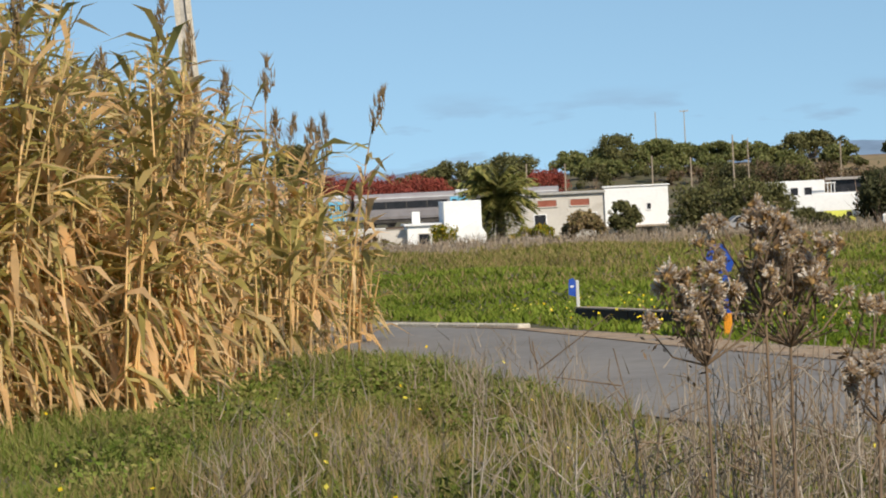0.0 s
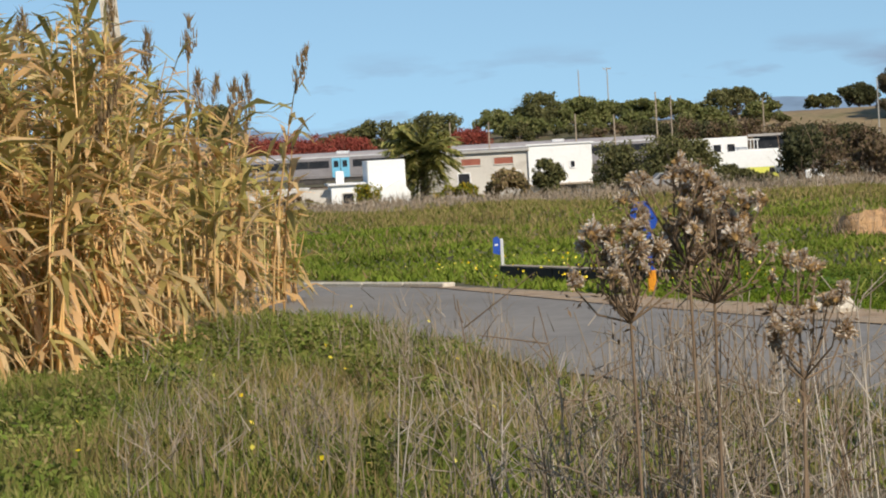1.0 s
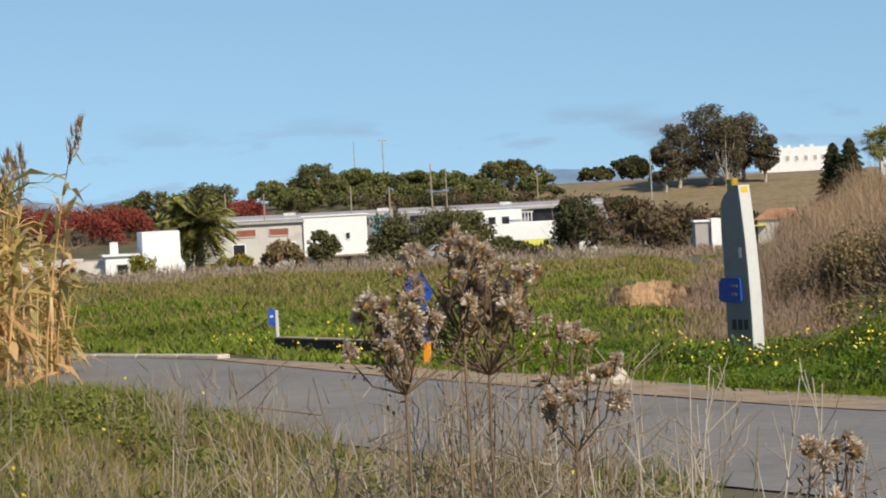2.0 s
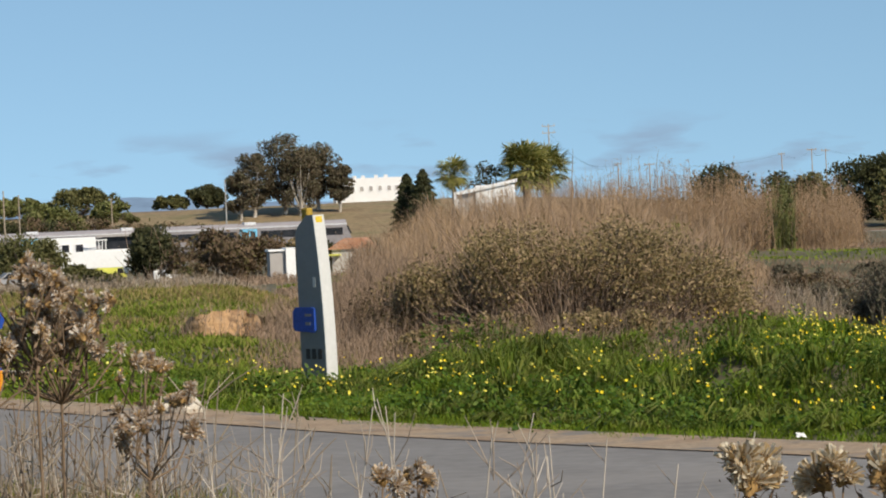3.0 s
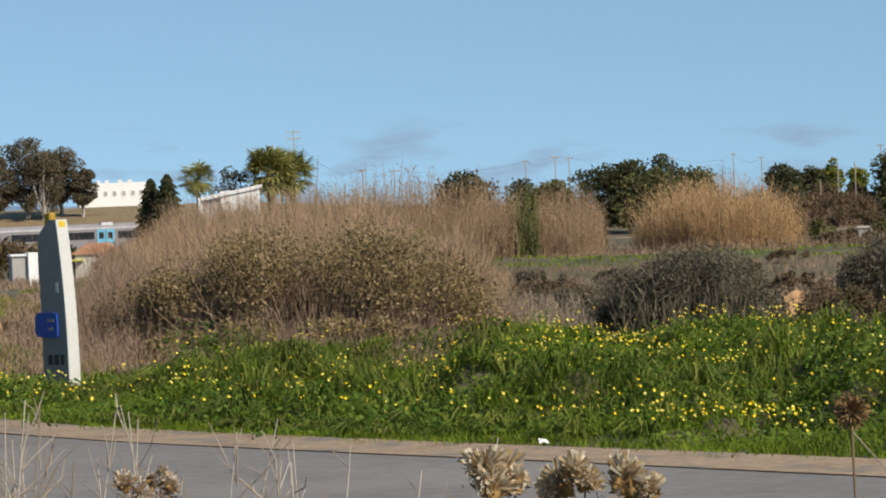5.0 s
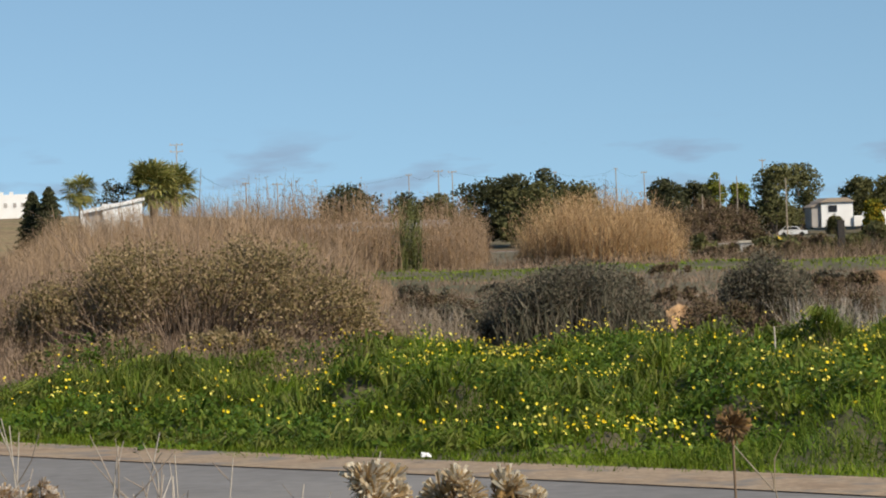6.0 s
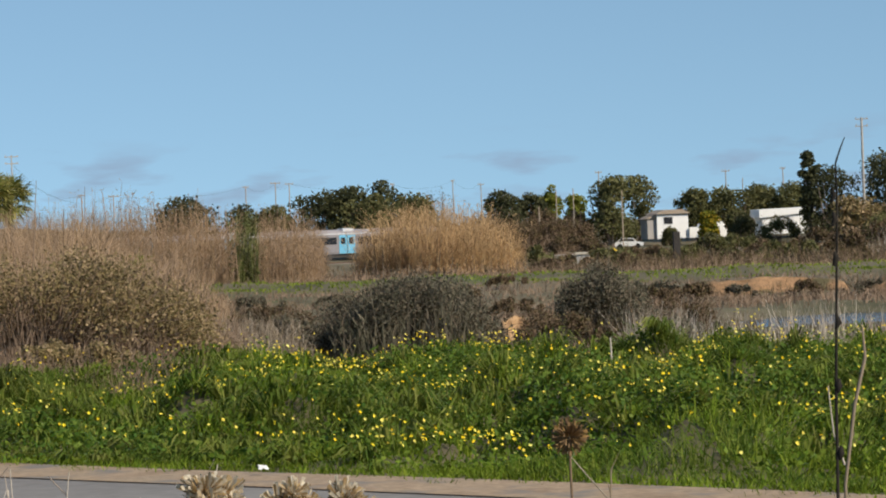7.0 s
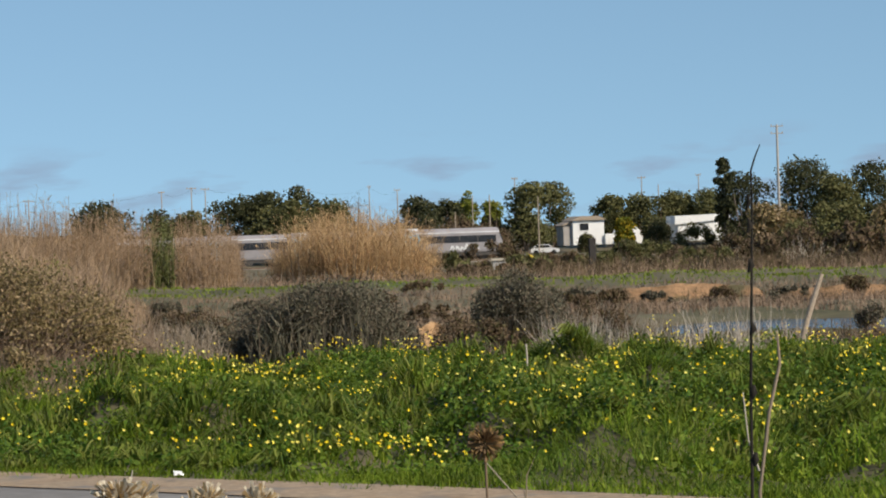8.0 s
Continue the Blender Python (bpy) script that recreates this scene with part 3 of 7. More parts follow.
def meadow():
    rng = np.random.default_rng(5)
    # bright bank past the lane
    x, y = pts_in(rng, 440000, (-13, 16), (17, 43))
    b = beyond(x, y)
    d = np.hypot(x, y)
    keep = (b > 0.5 + 0.16 * np.sin(x * 3) + 0.1 * np.sin(x * 11)) & (d < bank_end(x, y)) & (rng.random(len(x)) < 0.2 + 0.8 * smooth(0.4, 1.1, b))
    # beside the totem the bank narrows to a strip along the lane
    keep &= (x > -3.9) | (b < 3.2)
    x, y, b = x[keep], y[keep], b[keep]
    tuft = soft_noise(x, y, 2.1, 1.0)
    h = (0.05 + (0.06 + 0.07 * tuft + 0.06 * soft_noise(x, y, 4.7, 2.0)) * smooth(0.4, 2.4, b)).clip(0.04) * rng.uniform(0.6, 1.4, len(x)) + 0.02
    kind = soft_noise(x, y, 1.9, 4.0) + 0.7 * soft_noise(x, y, 4.4, 1.5) + rng.normal(0, 0.12, len(x))
    low = (rng.random(len(x)) < 0.5) | (b < 1.1)
    # deeper green patches, their darker colour also replacing shade between mounds
    deep = (kind > 0.25) & (b > 1.0) & (rng.random(len(x)) < 0.85)
    low &= ~deep
    add_grass("grass", "lush bright green grass on the bank beside the lane", x[low], y[low], h[low], 0.0185, M["grass"], rng, 1.0)
    add_grass("grass", "patches of deeper green grass on the bank", x[deep], y[deep], h[deep] * 1.1 + 0.02, 0.015, M["deep_grass"], rng, 1.1)
    low |= deep
    # broad clover leaves between
    c = ~low & (rng.random(len(x)) < 0.6)
    n = c.sum()
    base = np.stack([x[c], y[c], ground(x[c], y[c]) + h[c] * rng.uniform(0.4, 1.0, n)], 1)
    v, f = leaves(rng, base, rng.uniform(0.022, 0.056, n), 0.65, 0.45)
    tagged(new("clover", mesh_of("clover", v, f, M["clover"])), "dense clover-like green leaves on the bank", "plants", kind="stuff")
    # sparse short blades that creep over the sandy shoulder
    x, y = pts_in(rng, 60000, (-12, 12), (17, 36))
    b = beyond(x, y)
    keep = (b > 0.05) & (b < 0.75) & (soft_noise(x, y, 3.1, 1.0) + 1.6 * b + rng.normal(0, 0.25, len(x)) > 0.75)
    x, y = x[keep], y[keep]
    add_grass("grass", "sparse short grass creeping over the sandy shoulder", x, y, rng.uniform(0.02, 0.07, len(x)), 0.014, M["tussock"], rng, 1.2)
    # low leafy mounds of darker herbs, which also mimic shade mottling by colour
    cs, rs = [], []
    for _ in range(520):
        a, d = rng.uniform(-8, 15), rng.uniform(21, 39)
        px, py = at(a, d)
        if beyond(px, py) < 1.2 or (px < -3.9 and beyond(px, py) > 2.4) or d > bank_end(px, py):
            continue
        w = rng.uniform(0.12, 0.3) if rng.random() < 0.65 else rng.uniform(0.3, 0.7)
        for _k in range(4):
            qx, qy = px + rng.normal(0, 0.7 * w), py + rng.normal(0, 0.5 * w)
            cs.append((qx, qy, float(ground(qx, qy)) + 0.05))
            rs.append(w * rng.uniform(0.45, 0.85))
    p = clump_points(rng, np.array(cs), np.array(rs), 100000, 0.6, 0.5)
    p = p[p[:, 2] > ground(p[:, 0], p[:, 1])]
    v, f = leaves(rng, p, rng.uniform(0.026, 0.07, len(p)), 0.5, 0.2)
    tagged(new("leafy_herbs", mesh_of("leafy_herbs", v, f, M["dark_herb"])), "low leafy mounds of darker green herbs on the bank", "plants", kind="stuff")
    # domed tussocks over the whole bank, longer ones hanging over the lane near the totem
    tussocks(rng, 2600, (-9, 16), (21, 41), 52, (0.12, 0.34), M["tussock"], "rounded tussocks of arching green grass on the bank")
    tussocks(rng, 1300, (-9, 16), (21, 41), 46, (0.12, 0.3), M["deep_grass"], "rounded tussocks of dark green grass on the bank")
    tussocks(rng, 520, (-9.5, -1.5), (25, 35), 110, (0.18, 0.34), M["tussock"], "long soft grass tussocks hanging beside the lane", 0.95, 0.009)
    # a few withered tufts
    x, y = pts_in(rng, 9000, (-7, 14), (27, 39))
    keep = (beyond(x, y) > 2) & (soft_noise(x, y, 1.7, 9.0) > 0.7) & (np.hypot(x, y) < bank_end(x, y))
    x, y = x[keep], y[keep]
    add_grass("dry_grass", "withered pale tufts among the bank's grass", x, y, rng.uniform(0.1, 0.28, len(x)), 0.012, M["straw"], rng, 0.7)
    # yellow flowers
    x, y = pts_in(rng, 40000, (-9, 16), (19, 41))
    b, d = beyond(x, y), np.hypot(x, y)
    patch = soft_noise(x, y, 1.1, 3.0) + 0.9 * soft_noise(x, y, 2.7, 5.0)
    crest = smooth(34.5, 37, d) * smooth(7, 10, np.degrees(np.arctan2(x, y)))
    keep = (b > 1.0) & (d < bank_end(x, y) - 0.3) & (rng.random(len(x)) < 0.045 + 0.55 * smooth(0.1, 0.9, patch) ** 1.5 + 0.45 * crest * smooth(0.0, 0.6, patch))
    keep &= (x > -3.9) | (b < 2.4)
    x, y = x[keep], y[keep]
    n = len(x)
    z = ground(x, y) + 0.12 + 0.1 * smooth(0.4, 2.0, beyond(x, y)) + rng.uniform(0.02, 0.13, n)
    ctr = np.stack([x, y, z], 1)
    # five petals each, in an open cup turned to the light
    axis = rng.normal(0, 0.35, (n, 3)) + np.array([0.35, -0.55, 0.6])
    axis /= np.linalg.norm(axis, axis=1, keepdims=True)
    u = np.cross(axis, [0.0, 0.3, 1.0])
    u /= np.linalg.norm(u, axis=1, keepdims=True)
    w = np.cross(axis, u)
    r = rng.uniform(0.008, 0.0165, n)[:, None]
    vs = [ctr]
    for k in range(10):
        a = 2 * math.pi * k / 10
        rr = r * (1.0 if k % 2 == 0 else 0.72)
        vs.append(ctr + rr * (math.cos(a) * u + math.sin(a) * w) + axis * 0.006)
    v = np.stack(vs, 1).reshape(-1, 3)
    f = np.concatenate([np.stack([np.arange(n) * 11, np.arange(n) * 11 + 1 + k, np.arange(n) * 11 + 1 + (k + 1) % 10], 1) for k in range(10)])
    tagged(new("yellow_flowers", mesh_of("yellow_flowers", v, f, M["petal"])), "small bright yellow five-petalled flowers in the grass", "flowers", kind="stuff")
    # green slope on the far side
    x, y = pts_in(rng, 200000, (-23, -6.5), (30, 72))
    b, d = beyond(x, y), np.hypot(x, y)
    keep = (b > 0.7) & (rng.random(len(x)) < 0.75 + 0.25 * soft_noise(x, y, 0.35, 2.0))
    x, y = x[keep], y[keep]
    dry = soft_noise(x, y, 0.22, 4.0) + 0.5 * soft_noise(x, y, 0.9) + 1.0 * smooth(54, 68, np.hypot(x, y)) + 0.5 * smooth(-7.5, -5.5, x) * smooth(48, 36, np.hypot(x, y)) + rng.normal(0, 0.25, len(x)) > 0.28
    h = rng.uniform(0.04, 0.11, len(x))
    add_grass("grass", "smooth green meadow grass on the slope past the lane", x[~dry], y[~dry], h[~dry], 0.07, M["turf"], rng, 1.0)
    add_grass("dry_grass", "patches of yellowed dry grass on the slope", x[dry], y[dry], h[dry] * 1.4, 0.042, M["grass_dull"], rng, 0.7)
    keep = (rng.random(len(x)) < 0.03) & (beyond(x, y) < 2.6) & (x > -11.5)
    xs, ys = x[keep], y[keep]
    v, f = leaves(rng, np.stack([xs, ys, ground(xs, ys) + rng.uniform(0.1, 0.22, len(xs))], 1), 0.036, 0.9)
    tagged(new("yellow_flowers", mesh_of("yellow_flowers", v, f, M["petal"])), "yellow flowers along the foot of the slope", "flowers", kind="stuff")
    # near verge
    x, y = pts_in(rng, 170000, (-29, -8), (14, 36))
    b = before(x, y)
    keep = (b > 0.15 + 0.25 * soft_noise(x, y, 2.2))
    x, y, b = x[keep], y[keep], b[keep]
    dull = soft_noise(x, y, 0.8, 7.0) + 0.5 * soft_noise(x, y, 2.4, 1.0) + 0.7 * smooth(-8.2, -6.5, x) * smooth(23, 17, y) + rng.normal(0, 0.25, len(x)) > 0.55
    h = rng.uniform(0.05, 0.2, len(x)) * (0.8 + 0.7 * soft_noise(x, y, 1.6, 2.0))
    add_grass("grass", "green grass of the near roadside verge", x[~dull], y[~dull], h[~dull], 0.026, M["verge"], rng, 0.9)
    add_grass("dry_grass", "dull half-dry weeds of the near verge", x[dull], y[dull], h[dull] * 1.35, 0.018, M["grass_dull"], rng, 0.7)
    cs, rs = [], []
    for _ in range(150):
        px, py = pts_in(rng, 1, (-25, -9), (15, 33))
        if before(px, py)[0] > 0.6:
            w = rng.uniform(0.12, 0.4)
            cs.append((px[0], py[0], float(ground(px[0], py[0])) + 0.05))
            rs.append(w)
    p = clump_points(rng, np.array(cs), np.array(rs), 26000, 0.5, 0.6)
    p = p[p[:, 2] > ground(p[:, 0], p[:, 1])]
    v, f = leaves(rng, p, rng.uniform(0.025, 0.06, len(p)), 0.5, 0.2)
    tagged(new("leafy_herbs", mesh_of("leafy_herbs", v, f, M["verge"])), "low leafy green weeds scattered in the near verge", "plants", kind="stuff")
    keep = rng.random(len(x)) < 0.0006
    xs, ys = x[keep], y[keep]
    n = len(xs)
    v, f = leaves(rng, np.stack([xs, ys, ground(xs, ys) + 0.2], 1), 0.034, 0.9)
    tagged(new("yellow_flowers", mesh_of("yellow_flowers", v, f, M["petal"])), "scattered yellow flowers in the near verge", "flowers", kind="stuff")
    # floor of the ditch and plain: sparse rough herbage
    x, y = pts_in(rng, 110000, (-8, 17), (41, 125))
    d = np.hypot(x, y)
    az = np.degrees(np.arctan2(x, y))
    wet = (az > 9) & (d > 60) & (d < 84)
    keep = ~wet & (rng.random(len(x)) < 0.6)
    x, y, d = x[keep], y[keep], d[keep]
    green = (soft_noise(x, y, 0.12, 2.0) + 1.25 * smooth(6, 2.5, np.abs(d - 102)) > 0.7)
    h = rng.uniform(0.08, 0.28, len(x))
    add_grass("grass", "green grass bank beyond the ditch", x[green], y[green], h[green] * 0.45, 0.08, M["turf"], rng, 0.9)
    add_grass("dry_grass", "grey-brown dead grass of the ditch and plain", x[~green], y[~green], h[~green] * 0.9, 0.035, M["twig"], rng, 0.7)
    # pale dead stalks by the pool
    x, y = pts_in(rng, 4200, (8.0, 12.8), (41.5, 47))
    keep = soft_noise(x, y, 2.6, 3.0) > 0.15
    x, y = x[keep], y[keep]
    add_grass("dead_stalks", "pale grey dead stalks standing by the pool", x, y, rng.uniform(0.2, 0.95, len(x)), 0.016, M["pale_stem"], rng, 0.5, "dead plants")


meadow()


def cane_bed(name, label, rng, x, y, height, leaf_len, leaf_n, mats, r=0.011, leaf_w=0.035, droop=0.5, start=0.12, kind="stuff", lean=0.11):
    """A thicket of tall canes with long drooping leaves."""
    ob = thing(name, 0, 0, 0, 0, label, "reeds", kind=kind)
    canes, lv = [], []
    for px, py, h in zip(x, y, height):
        g = float(ground(px, py)) - 0.03
        a, k = rng.uniform(0, 2 * math.pi), abs(rng.normal(0, lean)) * h
        t = np.linspace(0, 1, 4)
        c = np.stack([px + math.cos(a) * k * t ** 1.6, py + math.sin(a) * k * t ** 1.6, g + h * t], 1)
        canes.append(tube(c, r * np.array([1, 0.9, 0.7, 0.3]), 3))
        m = leaf_n + int(rng.integers(-2, 3))
        s = np.sort(rng.uniform(start, 1.0, m))
        root = np.stack([np.interp(s, t, c[:, i]) for i in range(3)], 1)
        b = rng.uniform(0, 2 * math.pi, m)
        out = np.stack([np.cos(b), np.sin(b), 0 * b], 1)
        side = np.stack([-np.sin(b), np.cos(b), 0 * b], 1)
        ln = leaf_len * rng.uniform(0.6, 1.2, m)[:, None] * (1.0 - 0.35 * s[:, None])
        up = rng.uniform(0.15, 0.75, m)[:, None]
        dr = droop * rng.uniform(0.3, 1.7, m)[:, None] * (1.15 - 0.75 * s[:, None])
        zz = np.array([[0, 0, 1.0]])
        mid = root + out * ln * 0.45 + zz * ln * up * 0.5
        tip = root + out * ln * (0.85 - 0.25 * dr) + zz * ln * (up * 0.5 - dr)
        w = leaf_w * rng.uniform(0.6, 1.2, m)[:, None]
        v = np.stack([root, mid - side * w / 2, tip, mid + side * w / 2], 1).reshape(-1, 3)
        lv.append((v, np.arange(4 * m).reshape(-1, 4)))
    v, f = joined(canes)
    child("cane_stand", mesh_of("canes", v, f, mats[0]), ob)
    v, f = joined(lv)
    child("foliage", mesh_of("leaves", v, f, mats[1]), ob)
    return ob


def giant_cane(name, label, rng, pts, height, lean, leaf_n, plumes, kind="stuff"):
    """Giant cane: jointed stems, arching leaves that turn green towards the top, hanging dead leaves below, dark plumes."""
    ob = thing(name, 0, 0, 0, 0, label, "reeds", kind=kind)
    stems, dry, green, pl = [], [], [], []
    t = np.linspace(0, 1, 5)
    for (px, py), h, (lx, ly) in zip(pts, height, lean):
        g = float(ground(px, py)) - 0.03
        c = np.stack([px + lx * h * t ** 1.5, py + ly * h * t ** 1.5, g + h * t], 1)
        stems.append(tube(c, 0.013 * np.array([1, 0.95, 0.85, 0.65, 0.3]), 4))
        m = max(8, int(leaf_n * h / 2.6) + int(rng.integers(-3, 4)))
        s = np.sort(rng.uniform(0.06, 1.0, m) ** 0.8)
        root = np.stack([np.interp(s, t, c[:, i]) for i in range(3)], 1)
        b = rng.uniform(0, 2 * math.pi, m)
        ln = rng.uniform(0.35, 0.75, m) * (1.05 - 0.3 * s)
        hang = np.where(s < 0.6, rng.uniform(0.1, 1.0, m), rng.uniform(-0.65, 0.35, m))
        out = np.stack([np.cos(b), np.sin(b), 0 * b], 1) * (ln * (1.0 - 0.55 * np.abs(hang)))[:, None]
        tip = root + out + np.stack([0 * ln, 0 * ln, -ln * hang], 1)
        tip[:, 2] = np.maximum(tip[:, 2], g + 0.05)
        v, f = arching(rng, root, tip, ln * rng.uniform(0.05, 0.25, m), rng.uniform(0.03, 0.065, m))
        fresh = (s > 0.6) & (rng.random(m) < 0.5)
        f = f.reshape(3, m, 3)
        dry.append((v, f[:, ~fresh].reshape(-1, 3)))
        if fresh.any():
            green.append((v, f[:, fresh].reshape(-1, 3)))
        if rng.random() < plumes and h > 1.9:
            q = 90
            s2 = rng.uniform(0.0, 0.42, q)
            w = 0.055 * np.sin(np.pi * np.clip(s2 / 0.42, 0.06, 0.97))
            base = c[-1] + np.stack([lx * s2 * 2, ly * s2 * 2, s2 - 0.08], 1) + rng.normal(0, 1, (q, 3)) * w[:, None] * (0.6, 0.6, 0.3)
            pl.append(blades(rng, base, 0.11, 0.02, 0.35))
    child("cane_stand", mesh_of("canes", *joined(stems), M["cane"]), ob)
    child("dry_foliage", mesh_of("leaves", *joined(dry), M["cane_leaf"]), ob)
    child("green_foliage", mesh_of("leaves", *joined(green), M["green_cane_leaf"]), ob, None, "olive-green upper leaves")
    if pl and kind:
        child("plume_mass", mesh_of("plumes", *joined(pl), M["plume"]), ob, None, "dark feathery seed plumes")
    else:
        for one in pl:
            child("plume", mesh_of("plume", *one, M["plume"]), ob, None, "dark feathery seed plume")
    return ob


def reeds():
    rng = np.random.default_rng(11)
    # tall giant cane on the near side of the lane, in leaning clumps of uneven height
    pts, grp, cl = [], [], 0
    while len(pts) < 900:
        a, d = rng.uniform(-31, -19.5), rng.uniform(21, 37)
        front = np.interp(a, [-31, -26.3, -23.3, -21.5, -20.3, -19.5], [21.0, 22.2, 24.2, 28.5, 31.5, 32.4])
        if front < d < front + np.interp(a, [-21, -19.6], [6.5, 2.2]):
            cx, cy = at(a, d)
            for _ in range(int(rng.integers(4, 10))):
                pts.append((cx + rng.normal(0, 0.13), cy + rng.normal(0, 0.13)))
                grp.append(cl)
            cl += 1
    pts, grp = np.array(pts), np.array(grp)
    az = np.degrees(np.arctan2(pts[:, 0], pts[:, 1]))
    top = np.interp(az, [-31, -25.5, -23.5, -22.3, -21.5, -20.8, -20.2, -19.6], [3.5, 3.15, 2.75, 2.45, 2.3, 2.1, 1.9, 1.4])
    h = top * rng.uniform(0.5, 1.1, cl)[grp] * rng.uniform(0.72, 1.05, len(pts))
    lean = rng.normal(0, 0.09, (cl, 2))[grp] + rng.normal(0, 0.045, (len(pts), 2)) + (0.03, 0.0)
    giant_cane("giant_cane_thicket", "tall ragged thicket of straw-yellow giant cane with drooping leaves", rng, pts, h, lean, 26, 0.1)
    # single shoots that stand out over its edge
    for a, hh, ln in ((-20.0, 2.3, 0.16), (-21.45, 2.65, 0.04), (-22.1, 2.55, 0.02), (-20.75, 2.0, 0.06), (-22.9, 3.0, 0.05), (-23.6, 3.3, 0.08)):
        px, py = at(a, 31.0)
        giant_cane("giant_cane_shoot", "single tall leaning cane with a leafy plumed tip", rng, np.array([(px, py), (px + 0.08, py + 0.1)]), np.array([hh, hh * 0.8]), np.array([(ln, 0), (ln * 0.7, 0)]), 24, 1.0, "")
    # pale reed band on the plain
    pts = []
    while len(pts) < 3800:
        a, d = rng.uniform(-6.6, 2.62), rng.uniform(112, 135)
        if abs(a - 1.25) < 0.16 and d < 128:
            continue
        pts.append((*at(a, d), a))
    pts = np.array(pts)
    top = np.interp(pts[:, 2], [-6.6, -5.6, -4.6, -3, -1.2, 0.2, 1.0, 2.3, 2.65], [1.0, 1.7, 2.4, 3.0, 3.3, 3.1, 2.75, 2.7, 2.0])
    top = top * (1 + 0.12 * soft_noise(pts[:, 0], pts[:, 1], 1.1, 1.0))
    h = top * (0.55 + 0.57 * rng.random(len(pts)) ** 1.3)
    cane_bed("reed_bed", "wide band of pale greyish-brown dry reeds", rng, pts[:, 0], pts[:, 1], h, 0.8, 12, (M["reed_pale"], M["reed_pale"]), 0.011, 0.03, 0.15, 0.15, lean=0.1)
    # darker green gap
    pts = np.array([at(rng.uniform(1.0, 1.42), rng.uniform(113, 124)) for _ in range(90)])
    cane_bed("green_reeds", "narrow clump of dark olive-green reeds", rng, pts[:, 0], pts[:, 1], rng.uniform(0.9, 2.9, 90), 0.7, 9, (M["hedge_leaf"], M["hedge_leaf"]), 0.02, 0.09, 0.3, 0.15)
    # golden clump
    pts = []
    while len(pts) < 2100:
        a, d = rng.uniform(3.1, 6.3), rng.uniform(128, 142)
        if ((a - 4.68) / 1.5) ** 2 + ((d - 135) / 7) ** 2 < 1:
            pts.append((*at(a, d), a))
    pts = np.array(pts)
    top = 2.75 - 0.9 * np.abs((pts[:, 2] - 4.68) / 1.5) ** 2.6
    top = top * (1 + 0.16 * soft_noise(pts[:, 0], pts[:, 1], 1.6, 3.0))
    h = top * (0.5 + 0.66 * rng.random(len(pts)) ** 1.3)
    h = h * 1.07
    cane_bed("golden_reed_clump", "rounded clump of golden-yellow dry cane", rng, pts[:, 0], pts[:, 1], h, 0.9, 12, (M["reed_gold"], M["reed_gold"]), 0.012, 0.034, 0.2, 0.1, lean=0.27)


reeds()


def shrub(name, label, az, dist, top, width, depth, leaf_mat, n, size, seed, twigs=160, group="", shell=0.5, lobes=16, base=None, bark="twig"):
    """A rounded shrub of many lobes: twigs from the root and leaves in clumps."""
    rng = np.random.default_rng(seed)
    x, y = at(az, dist)
    z = float(ground(x, y)) if base is None else base
    h = top - z
    ob = thing(name, x, y, z, -az, label, "shrub", group)
    c, r = [], []
    for _ in range(lobes):
        q = rng.uniform(-1, 1)
        dome = math.sqrt(max(0.0, 1 - abs(q) ** 2.4))
        rr = h * rng.uniform(0.16, 0.3)
        c.append((q * (width / 2 - rr * 0.7), rng.uniform(-1, 1) * depth / 2 * dome * 0.8, max(rr * 0.5, (h - rr) * dome * rng.uniform(0.5, 1.0) ** 0.6)))
        r.append(rr)
    c, r = np.array(c), np.array(r)
    p = clump_points(rng, c, r, n, shell, 0.9)
    p = p[p[:, 2] > 0.02]
    v, f = leaves(rng, p, rng.uniform(0.6, 1.4, len(p)) * size, 0.5)
    child("crown", mesh_of("crown", v, f, leaf_mat), ob)
    tw = []
    for k in range(twigs):
        i = rng.integers(len(c))
        e = c[i] + rng.normal(0, 1, 3) * r[i] * 0.8
        e[2] = abs(e[2])
        s = np.array([e[0] * rng.uniform(0.2, 0.7), e[1] * 0.4, 0])
        mid = (s + e) / 2 + rng.normal(0, 0.08, 3) * h
        tw.append(tube([s, mid, e], [0.007 * h, 0.005 * h, 0.002 * h], 3))
    v, f = joined(tw)
    tagged(child("branchwork", mesh_of("branchwork", v, f, M[bark]), ob, None, "grey-brown bare twigs"), kind="stuff")
    return ob


def dry_scrub(name, label, az0, az1, d0, d1, h0, h1, n, seed, mat, width=0.012):
    """Fine bare upright twigs and stems of leafless scrub."""
    rng = np.random.default_rng(seed)
    x, y = pts_in(rng, n, (az0, az1), (d0, d1))
    base = np.stack([x, y, ground(x, y)], 1)
    a = np.degrees(np.arctan2(x, y))
    edge = min(1.0, (az1 - az0) / 5)
    fade = 0.45 + 0.55 * smooth(az0, az0 + edge, a) * smooth(az1, az1 - edge, a)
    hh = rng.uniform(h0, h1, n) * fade * (1 + 0.22 * soft_noise(x, y, 0.9, seed))
    v, f = blades(rng, base, hh, width * rng.uniform(0.6, 1.4, n), 0.3)
    q = rng.integers(n, size=n * 3)
    s = rng.uniform(0.3, 0.95, n * 3)
    b2 = base[q] + np.stack([0 * s, 0 * s, s * hh[q]], 1) + rng.normal(0, 0.05, (n * 3, 3))
    v2, f2 = blades(rng, b2, hh[q] * 0.28, width * 0.8, 0.9)
    v, f = joined([(v, f), (v2, f2)])
    return tagged(new(name, mesh_of(name, v, f, mat)), label, "scrub", kind="stuff")


